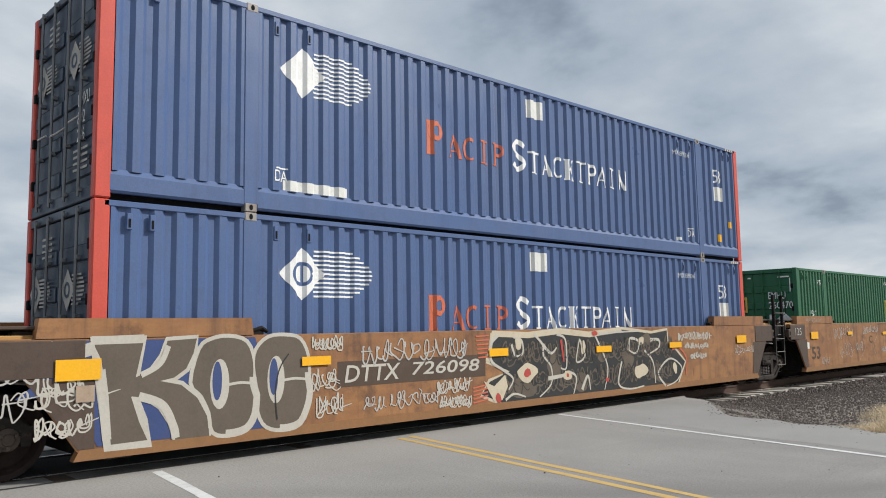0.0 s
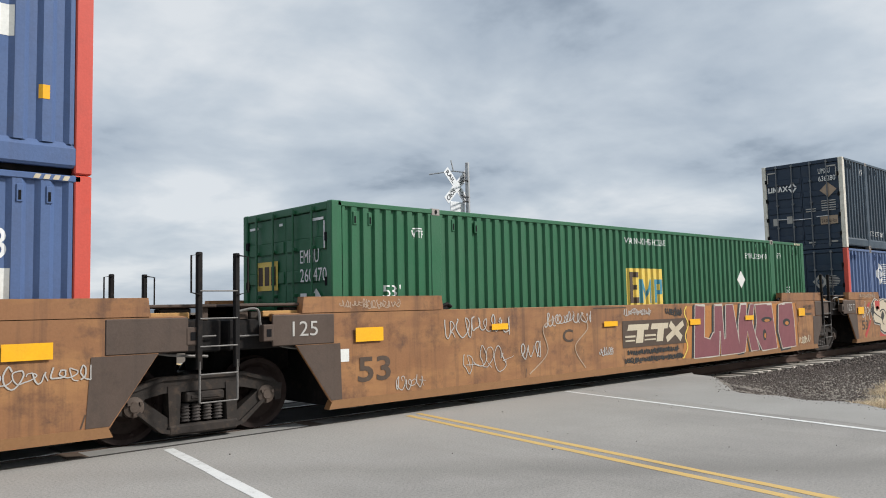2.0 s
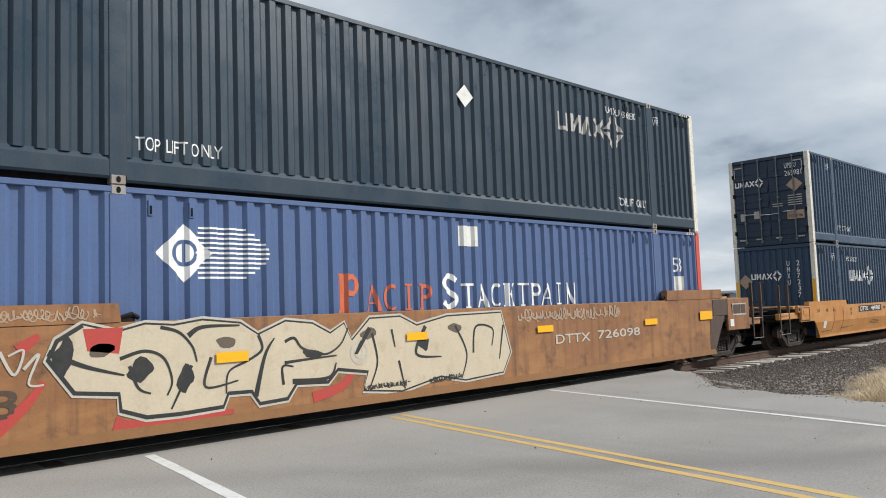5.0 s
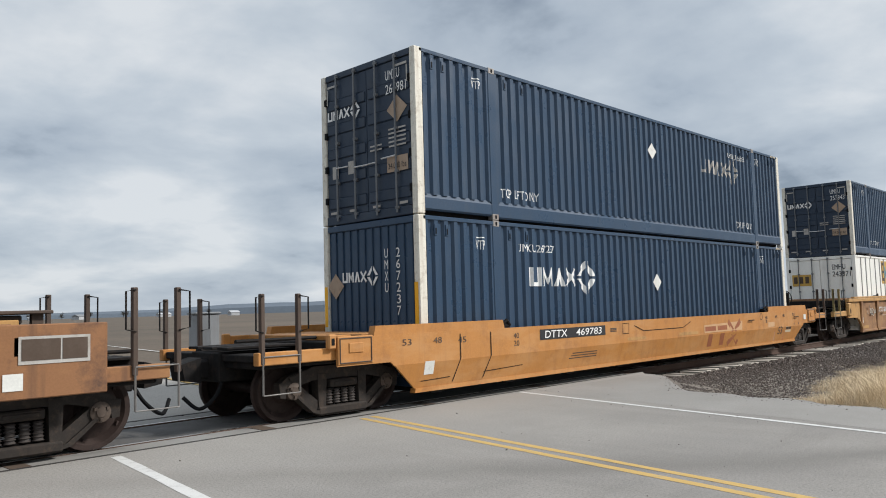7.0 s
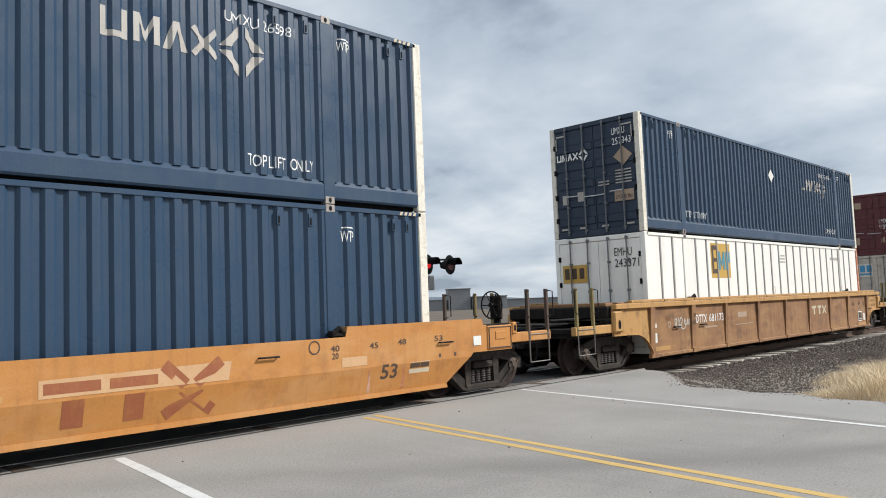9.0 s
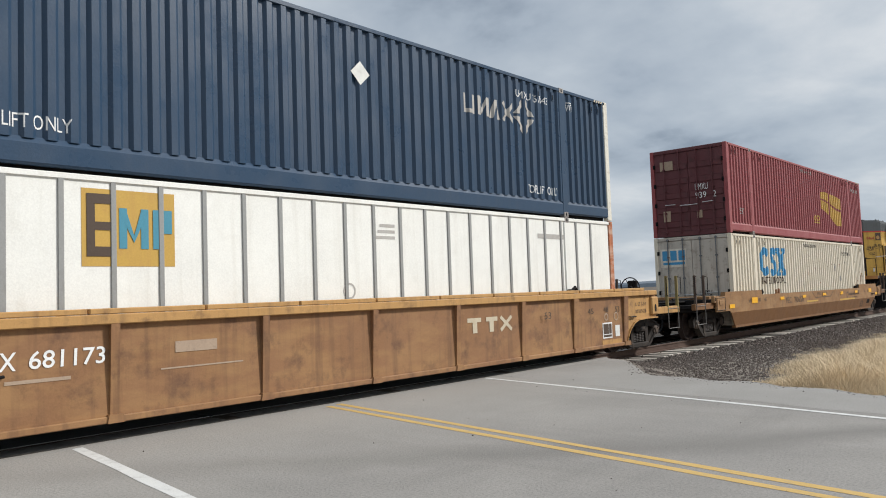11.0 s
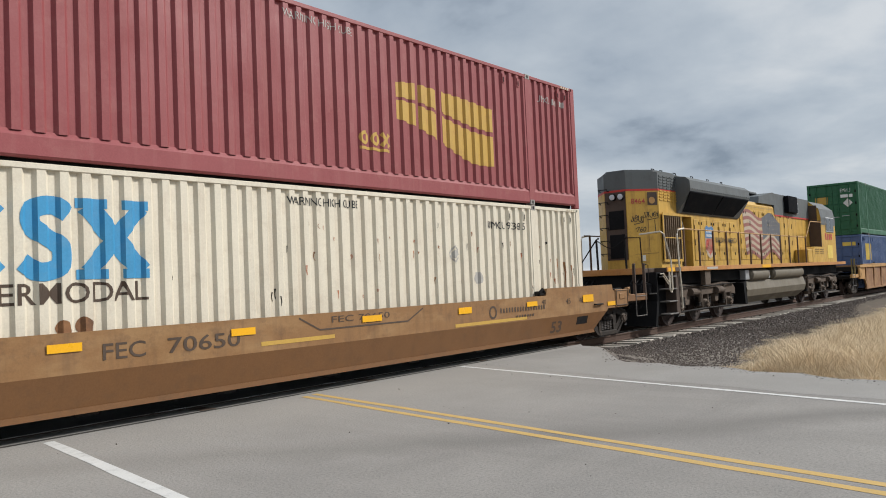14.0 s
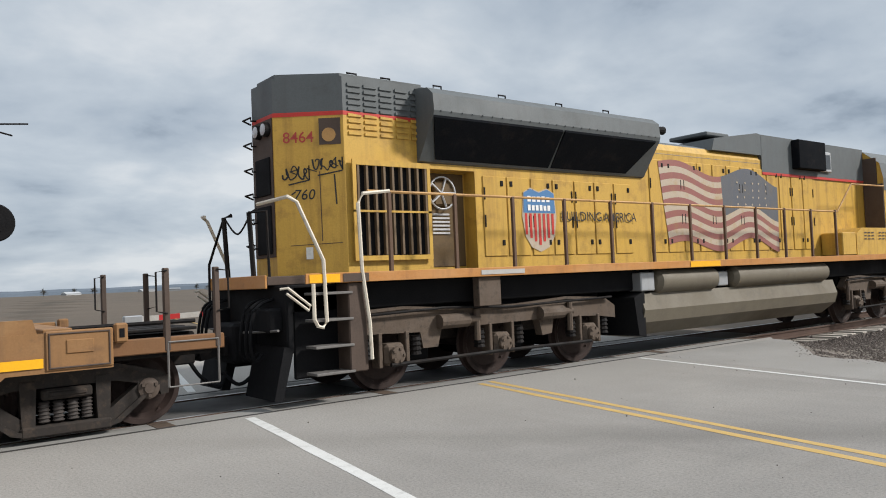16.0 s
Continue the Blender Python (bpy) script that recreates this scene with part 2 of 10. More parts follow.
# hood yellow taken down to brown: the bay's shade is in the colour
M_BAY = material("shaded_grimy_recess", (0.12, 0.075, 0.03), 0.7, dirty=0.6, streak=0.3, dirt=(0.04, 0.025, 0.015))
M_INTAKE = material("brown_intake_vane", (0.15, 0.1, 0.055), 0.7, dirty=0.4)
M_WHITERAIL = material("dirty_white_handrail", (0.62, 0.56, 0.46), 0.5, dirty=0.45, streak=0, dirt=(0.25, 0.15, 0.08), coarse=4)
M_RAILBROWN = material("rust_brown_stanchion", (0.11, 0.06, 0.035), 0.65, dirty=0.4, streak=0)
M_GALV = material("galvanised_pole", (0.42, 0.43, 0.44), 0.45, 0.5, dirty=0.25, streak=0.2)
M_SIGNWHITE = material("white_sign_sheeting", (0.75, 0.76, 0.77), 0.4, dirty=0.15, streak=0.1, bump=0)
M_STEPIRON = material("worn_step_iron", (0.16, 0.15, 0.14), 0.6, 0.2, dirty=0.6, streak=0, dirt=GRIME, coarse=5)
M_CONC = material("crossing_panel_concrete", (0.3, 0.29, 0.27), 0.85, dirty=0.4, streak=0, dirt=(0.14, 0.13, 0.12), grain=90, coarse=1.0, vary=0.3)
M_RAILSIDE = material("rusty_rail_steel", (0.085, 0.05, 0.036), 0.75, 0.2, dirty=0.4, streak=0)
M_TIE = material("pale_weathered_tie", (0.5, 0.45, 0.39), 0.9, dirty=0.4, streak=0, dirt=(0.16, 0.13, 0.11), vary=0.5)
M_BALLAST = material("ballast_stone", (0.125, 0.1, 0.085), 0.9, dirty=0.4, streak=0, dirt=(0.05, 0.04, 0.033), grain=60, island=0.9)
M_STRAW = material("dry_straw_grass", (0.8, 0.65, 0.44), 0.8, dirty=0.1, streak=0, island=0.28, bump=0)
M_TREE = material("bare_distant_trees", (0.075, 0.075, 0.07), 0.95, dirty=0.3, streak=0, bump=0, coarse=0.05)
M_SHED = material("pale_metal_siding", (0.42, 0.43, 0.44), 0.6, dirty=0.2, streak=0.2)
M_SHEDGREY = material("grey_metal_siding", (0.2, 0.21, 0.22), 0.6, dirty=0.2, streak=0.2)
M_REDWHITE = material("red_gate_stripe", (0.42, 0.03, 0.03), 0.4, dirty=0.2, streak=0, bump=0)


def glass(name, tint, rough=0.05):
    m = bpy.data.materials.new(name)
    m.use_nodes = True
    b = m.node_tree.nodes["Principled BSDF"]
    b.inputs["Base Color"].default_value = (*tint, 1)
    b.inputs["Roughness"].default_value = rough
    b.inputs["Specular IOR Level"].default_value = 0.8
    return m


M_WINDOW = glass("dark_cab_window", (0.012, 0.016, 0.02))
M_LENS = glass("lamp_lens_glass", (0.5, 0.5, 0.52), 0.12)
M_REDLENS = glass("red_signal_lens", (0.12, 0.012, 0.012), 0.15)


BAND = -1.35


def ground_material(name, base, second, dark, scale, grain, bump, streaks=False, cracks=False):
    """Ground in two scales: broad patches, fine aggregate; streaks run along the road."""
    m = bpy.data.materials.new(name)
    m.use_nodes = True
    n, l = m.node_tree.nodes, m.node_tree.links
    bsdf = n["Principled BSDF"]
    tc = n.new("ShaderNodeTexCoord")

    def tex(scale_, detail, stretch=(1, 1, 1), turn=0.0):
        mp = n.new("ShaderNodeMapping")
        mp.inputs["Scale"].default_value = stretch
        mp.inputs["Rotation"].default_value = (0, 0, turn)
        l.new(tc.outputs["Object"], mp.inputs[0])
        t = n.new("ShaderNodeTexNoise")
        t.inputs["Scale"].default_value, t.inputs["Detail"].default_value, t.inputs["Roughness"].default_value = scale_, detail, 0.65
        l.new(mp.outputs[0], t.inputs["Vector"])
        return t.outputs[0]

    def mix(src, a, b, lo, hi, top):
        r = n.new("ShaderNodeMapRange")
        r.inputs[1].default_value, r.inputs[2].default_value, r.inputs[4].default_value = lo, hi, top
        l.new(src, r.inputs[0])
        x = n.new("ShaderNodeMix")
        x.data_type = "RGBA"
        l.new(r.outputs[0], x.inputs[0])
        for s, v in ((6, a), (7, b)):
            if isinstance(v, tuple):
                x.inputs[s].default_value = (*v, 1)
            else:
                l.new(v, x.inputs[s])
        return x.outputs[2]

    fine = tex(grain, 3)
    col = mix(tex(scale, 6), base, second, 0.35, 0.68, 1.0)
    if streaks:
        col = mix(tex(0.55, 4, (1.6, 0.16, 1), 0.2), col, tuple(c * 0.72 for c in base), 0.48, 0.72, 0.75)
        col = mix(tex(0.8, 5, (0.25, 1.2, 1), 0.2), col, tuple(c * 0.6 for c in base), 0.56, 0.75, 0.5)
        # a darker band with noisy edges across the lanes
        sp = n.new("ShaderNodeSeparateXYZ")
        l.new(tc.outputs["Object"], sp.inputs[0])
        ma = n.new("ShaderNodeMath")
        ma.operation = "MULTIPLY_ADD"
        ma.inputs[1].default_value = 1.0
        ma.inputs[2].default_value = BAND
        l.new(sp.outputs["X"], ma.inputs[0])
        mb = n.new("ShaderNodeMath")
        mb.operation = "ADD"
        l.new(sp.outputs["Y"], mb.inputs[0])
        l.new(ma.outputs[0], mb.inputs[1])
        mc = n.new("ShaderNodeMath")
        mc.operation = "MULTIPLY_ADD"
        mc.inputs[1].default_value = 1.6
        l.new(tex(0.5, 4), mc.inputs[0])
        l.new(mb.outputs[0], mc.inputs[2])
        md = n.new("ShaderNodeMath")
        md.operation = "ABSOLUTE"
        l.new(mc.outputs[0], md.inputs[0])
        col = mix(md.outputs[0], tuple(c * 0.66 for c in base), col, 0.05, 0.75, 1.0)
    if streaks:
        # pale dust carried onto the paving beside the rails
        dy = n.new("ShaderNodeMath")
        dy.operation = "MULTIPLY_ADD"
        dy.inputs[1].default_value = 2.5
        l.new(tex(0.7, 5), dy.inputs[0])
        l.new(sp.outputs["Y"], dy.inputs[2])
        col = mix(dy.outputs[0], col, (0.35, 0.33, 0.3), -4.6, 0.2, 0.75)
    col = mix(fine, col, dark, 0.44, 0.76, 0.6)
    pale = tex(grain * 2.3, 2)
    col = mix(pale, col, tuple(min(1.0, v * 1.35) for v in base), 0.52, 0.78, 0.5)
    l.new(col, bsdf.inputs["Base Color"])
    bsdf.inputs["Roughness"].default_value = 0.9
    bsdf.inputs["Specular IOR Level"].default_value = 0.25
    b = n.new("ShaderNodeBump")
    b.inputs["Strength"].default_value, b.inputs["Distance"].default_value = bump, 0.01
    l.new(fine, b.inputs["Height"])
    l.new(b.outputs[0], bsdf.inputs["Normal"])
    return m


M_ROAD = ground_material("worn_pale_asphalt", (0.282, 0.265, 0.243), (0.222, 0.21, 0.195), (0.11, 0.106, 0.1), 0.5, 38, 0.6, True)
M_SHOULDER = ground_material("pale_road_shoulder", (0.29, 0.278, 0.26), (0.24, 0.23, 0.212), (0.15, 0.14, 0.13), 0.6, 45, 0.4)
M_GRAVEL = ground_material("grey_fine_gravel", (0.19, 0.165, 0.14), (0.1, 0.085, 0.072), (0.03, 0.025, 0.021), 0.9, 24, 1.0)
M_FIELD = ground_material("winter_field_soil", (0.135, 0.105, 0.078), (0.085, 0.07, 0.054), (0.05, 0.042, 0.032), 0.03, 3.0, 0.5)
M_WPAINT = material("worn_white_road_paint", (0.58, 0.575, 0.55), 0.8, dirty=0.8, streak=0, dirt=(0.32, 0.31, 0.295), coarse=3, grain=60)
M_YPAINT = material("worn_yellow_road_paint", (0.5, 0.33, 0.11), 0.8, dirty=0.7, streak=0, dirt=(0.33, 0.27, 0.18), coarse=3, grain=60)
M_SEAL = material("black_joint_sealant", (0.03, 0.027, 0.025), 0.8, dirty=0.3, streak=0)


# ---- mesh tools ----
def box(bm, x0, x1, y0, y1, z0, z1):
    vs = [bm.verts.new(p) for p in ((x0, y0, z0), (x1, y0, z0), (x1, y1, z0), (x0, y1, z0), (x0, y0, z1), (x1, y0, z1), (x1, y1, z1), (x0, y1, z1))]
    for f in ((3, 2, 1, 0), (4, 5, 6, 7), (0, 1, 5, 4), (1, 2, 6, 5), (2, 3, 7, 6), (3, 0, 4, 7)):
        bm.faces.new([vs[i] for i in f])


def cbox(bm, x0, x1, y0, y1, z0, z1, b=0.01):
    """A box with bevelled edges."""
    t = bmesh.new()
    box(t, x0, x1, y0, y1, z0, z1)
    bmesh.ops.bevel(t, geom=t.edges[:], offset=b, segments=1, affect="EDGES")
    merge(bm, t)


def merge(bm, t):
    vm = {}
    for v in t.verts:
        vm[v] = bm.verts.new(v.co)
    for f in t.faces:
        bm.faces.new([vm[v] for v in f.verts])
    t.free()


def prism(bm, pts, y0, y1):
    """An outline in x and z between two y; y0 and y1 may be functions of z."""
    fa = y0 if callable(y0) else (lambda z: y0)
    fb = y1 if callable(y1) else (lambda z: y1)
    area = sum(pts[i][0] * pts[(i + 1) % len(pts)][1] - pts[(i + 1) % len(pts)][0] * pts[i][1] for i in range(len(pts)))
    if area < 0:
        pts = pts[::-1]
    a = [bm.verts.new((x, fa(z), z)) for x, z in pts]
    b = [bm.verts.new((x, fb(z), z)) for x, z in pts]
    bm.faces.new(a)
    bm.faces.new(b[::-1])
    k = len(pts)
    for i in range(k):
        bm.faces.new((a[i], b[i], b[(i + 1) % k], a[(i + 1) % k]))


def lathe(bm, prof, at=(0, 0, 0), axis="Y", seg=20):
    """A profile of (along, radius) turned round an axis."""
    rings = []
    for u, r in prof:
        ring = []
        for i in range(seg):
            a = 2 * math.pi * i / seg
            c, s = r * math.cos(a), r * math.sin(a)
            p = {"X": (u, c, s), "Y": (s, u, c), "Z": (c, s, u)}[axis]
            ring.append(bm.verts.new((at[0] + p[0], at[1] + p[1], at[2] + p[2])))
        rings.append(ring)
    for ra, rb in zip(rings, rings[1:]):
        for i in range(seg):
            bm.faces.new((ra[i], ra[(i + 1) % seg], rb[(i + 1) % seg], rb[i]))
    bm.faces.new(rings[0][::-1])
    bm.faces.new(rings[-1])


def tube(bm, pts, r, seg=6):
    """A round bar along points."""
    pts = [Vector(p) for p in pts]
    rings = []
    for i, p in enumerate(pts):
        d = (pts[min(i + 1, len(pts) - 1)] - pts[max(i - 1, 0)]).normalized()
        up = Vector((0, 0, 1)) if abs(d.z) < 0.9 else Vector((1, 0, 0))
        u = d.cross(up).normalized()
        v = d.cross(u)
        rings.append([bm.verts.new(p + r * (math.cos(2 * math.pi * k / seg) * u + math.sin(2 * math.pi * k / seg) * v)) for k in range(seg)])
    for ra, rb in zip(rings, rings[1:]):
        for i in range(seg):
            bm.faces.new((ra[i], ra[(i + 1) % seg], rb[(i + 1) % seg], rb[i]))
    bm.faces.new(rings[0][::-1])
    bm.faces.new(rings[-1])


def mesh_of(name, bm, mat, smooth=False):
    bmesh.ops.recalc_face_normals(bm, faces=bm.faces[:])
    me = bpy.data.meshes.new(name)
    bm.to_mesh(me)
    bm.free()
    me.materials.append(mat)
    if smooth:
        for p in me.polygons:
            p.use_smooth = True
        me.set_sharp_from_angle(angle=radians(35))
    return me


def part(name, bm, mat, parent, label="", smooth=False):
    ob = new(name, mesh_of(name, bm, mat, smooth))
    ob.parent = parent
    return tagged(ob, label)


def share(name, me, parent, m, label=""):
    ob = new(name, me)
    ob.parent = parent
    ob.matrix_basis = m
    return tagged(ob, label)


def thing(name, label, category, at=(0, 0, 0), group="", turn=0.0):
    ob = new(name)
    ob.matrix_basis = pose(*at, 0, 0, turn)
    return tagged(ob, label, category, group)


# ---- painted marks: flat outlines laid 4 mm above their surface ----
def words(s, w, h, bold=0.0, shear=0.0):
    """Letters of the built-in font, scaled into a field w by h: (points, faces)."""
    cu = bpy.data.curves.new("w", "FONT")
    cu.body, cu.resolution_u, cu.offset, cu.shear, cu.fill_mode = s, 3, bold, shear, "FRONT"
    ob = bpy.data.objects.new("w", cu)
    me = bpy.data.meshes.new_from_object(ob)
    p = np.array([v.co[:2] for v in me.vertices], float).reshape(-1, 2)
    fs = [list(f.vertices) for f in me.polygons]
    bpy.data.objects.remove(ob)
    bpy.data.curves.remove(cu)
    bpy.data.meshes.remove(me)
    if not len(p):
        return p, fs
    lo, hi = p.min(0), p.max(0)
    return (p - lo) / np.maximum(hi - lo, 1e-6) * (w, h), fs


def poly(*pts):
    return np.array(pts, float), [list(range(len(pts)))]


def rect(x0, z0, x1, z1):
    return poly((x0, z0), (x1, z0), (x1, z1), (x0, z1))


def diamond(x, z, w, h):
    return poly((x - w, z), (x, z - h), (x + w, z), (x, z + h))


def moved(shape, dx, dz):
    return shape[0] + np.array((dx, dz)), shape[1]


def disc(x, z, rx, rz, seg=20):
    return poly(*[(x + rx * math.cos(2 * math.pi * i / seg), z + rz * math.sin(2 * math.pi * i / seg)) for i in range(seg)])


def ring(x, z, ro, ri, seg=24):
    pts = [(x + r * math.cos(2 * math.pi * i / seg), z + r * math.sin(2 * math.pi * i / seg)) for r in (ro, ri) for i in range(seg)]
    return np.array(pts), [[i, (i + 1) % seg, seg + (i + 1) % seg, seg + i] for i in range(seg)]


def stroke(pts, w, w_end=None):
    """A brush stroke of width w along points."""
    pts = np.array(pts, float)
    d = np.gradient(pts, axis=0)
    d /= np.maximum(np.linalg.norm(d, axis=1, keepdims=True), 1e-6)
    nrm = np.stack([-d[:, 1], d[:, 0]], 1)
    ws = np.linspace(w, w if w_end is None else w_end, len(pts))[:, None] / 2
    k = len(pts)
    return np.concatenate([pts + nrm * ws, pts - nrm * ws]), [[i, i + 1, k + i + 1, k + i] for i in range(k - 1)]


def curve(ctrl, n=8):
    """A smooth line through control points (Catmull-Rom)."""
    c = [ctrl[0], *ctrl, ctrl[-1]]
    out = []
    for i in range(1, len(c) - 2):
        p0, p1, p2, p3 = (np.array(c[j], float) for j in (i - 1, i, i + 1, i + 2))
        for k in range(n):
            t = k / n
            out.append(0.5 * (2 * p1 + (p2 - p0) * t + (2 * p0 - 5 * p1 + 4 * p2 - p3) * t * t + (3 * p1 - p0 - 3 * p2 + p3) * t ** 3))
    out.append(np.array(ctrl[-1], float))
    return np.array(out)


def scrawl(x0, x1, z0, z1, seed, loops=7, w=0.025):
    """An unreadable hand-sprayed line within a field: tight loops, hooks and crossing strokes."""
    r = random.Random(seed)
    shapes = []
    h = z1 - z0
    rows = 2 if h > 0.5 else 1
    for row in range(rows):
        zb, zh = z0 + h * row / rows, h / rows * 0.92
        x = x0
        while x < x1 - 0.1 * zh:
            pts = []
            ph = r.uniform(0, 6.28)
            mid, amp, wide = r.uniform(0.4, 0.6), r.uniform(0.2, 0.5), r.uniform(0.05, 0.3)
            for i in range(r.randint(9, 20)):
                ph += r.uniform(0.5, 1.2)
                if r.random() < 0.25:
                    amp, wide = r.uniform(0.15, 0.5), r.uniform(0.04, 0.3)
                pts.append((min(x1, max(x0, x + wide * zh * math.cos(ph))), zb + zh * min(1.0, max(0.0, mid + amp * math.sin(ph)))))
                x += r.uniform(0.0, 0.1) * zh
            shapes.append(stroke(curve(pts, 3), w, w * 0.6))
            if r.random() < 0.4:
                shapes.append(stroke([(x - 0.5 * zh, zb + zh * r.uniform(0.3, 0.7)), (x + 0.1 * zh, zb + zh * r.uniform(0.3, 0.8))], w * 0.8, w * 0.4))
            x += r.uniform(0.02, 0.16) * zh
    return shapes


# kinds of mark that are always laid one by one
SINGLY = ("speed_mark", "company_mark", "logo_shape", "logo_mark", "name_mark", "star_mark", "square_sticker", "small_sticker", "data_mark", "lift_mark", "length_number", "bright_patch", "placard_trace", "worn_patch", "warning_text", "reflector", "height_stripe", "sill_panel", "data_field", "vent_mark", "emblem_bar", "container_number", "panel_seam", "round_mark", "car_number", "latch_plate", "patch")


def mark(name, parent, shapes, mat, place, label="", corr=None):
    """One painted mark out of flat outlines. place(u, v, depth) puts it on its surface; corr: (xs, ys) of the ribs it lies on."""
    if name in SINGLY and len(shapes) > 1:
        return [mark(name, parent, [s_], mat, lambda u, v, d, k=k: place(u, v, d - 0.0004 * k), label, corr) for k, s_ in enumerate(shapes)][0]
    bm = bmesh.new()
    many = len(shapes)
    for k, (pts, faces) in enumerate(shapes):
        half = max(1, len(pts) // 2)
        vs = [bm.verts.new((p[0], -0.0025 * (k + (j % half) / half if len(faces) > 1 else k) / many, p[1])) for j, p in enumerate(pts)]
        for f in faces:
            try:
                bm.faces.new([vs[i] for i in f])
            except ValueError:
                pass
    if corr is not None:
        xs = [v.co.x for v in bm.verts]
        lo, hi = min(xs), max(xs)
        for x in corr[0]:
            if lo < x < hi:
                bmesh.ops.bisect_plane(bm, geom=bm.verts[:] + bm.edges[:] + bm.faces[:], plane_co=(x, 0, 0), plane_no=(1, 0, 0), dist=1e-5)
    for v in bm.verts:
        dep = v.co.y + (float(np.interp(v.co.x, corr[0], corr[1])) if corr is not None else 0.0)
        v.co = place(v.co.x, v.co.z, dep)
    me = bpy.data.meshes.new(name)
    bm.to_mesh(me)
    bm.free()
    me.materials.append(mat)
    ob = new(name, me)
    ob.parent = parent
    return tagged(ob, label)


# ---- the train: all of it rolls towards -X; x of a thing is its place on the train at 0 s ----
ROLLING = []  # (thing, x, z)
SPINNING = []  # (wheelset, x, z, radius)


def travel(t):
    """Metres that the train has gone at t seconds."""
    return 8.1619 * t - 0.017677 * t * t + 0.00051479 * t ** 3


CL, CW, CH = 16.15, 2.59, 2.89
POST_A, POST_B = 2.03, 14.12
ZC = 0.295  # floor of a lower container above the rails
HALF = CW / 2


def ribs(spans, pitch, flat, inner, depth):
    """x and depth of the corners of a pressed side wall over its spans."""
    xs, ys = [], []
    slope = (pitch - flat - inner) / 2
    for a, b in spans:
        k = max(1, round((b - a) / pitch))
        p = (b - a) / k
        xs += [a]
        ys += [0.0]
        for i in range(k):
            x = a + i * p + flat * 0.5 * p / pitch
            q = p / pitch
            for dx, dy in ((0, 0), (slope * q, depth), ((slope + inner) * q, depth), ((2 * slope + inner) * q, 0)):
                xs.append(x + dx)
                ys.append(dy)
        xs.append(b)
        ys.append(0.0)
    return xs, ys


def side_place(y):
    return lambda u, v, dep: (u - CL / 2, -y + dep - 0.004, v)


def end_place(x):
    return lambda u, v, dep: (x - 0.004 + dep, -u, v)


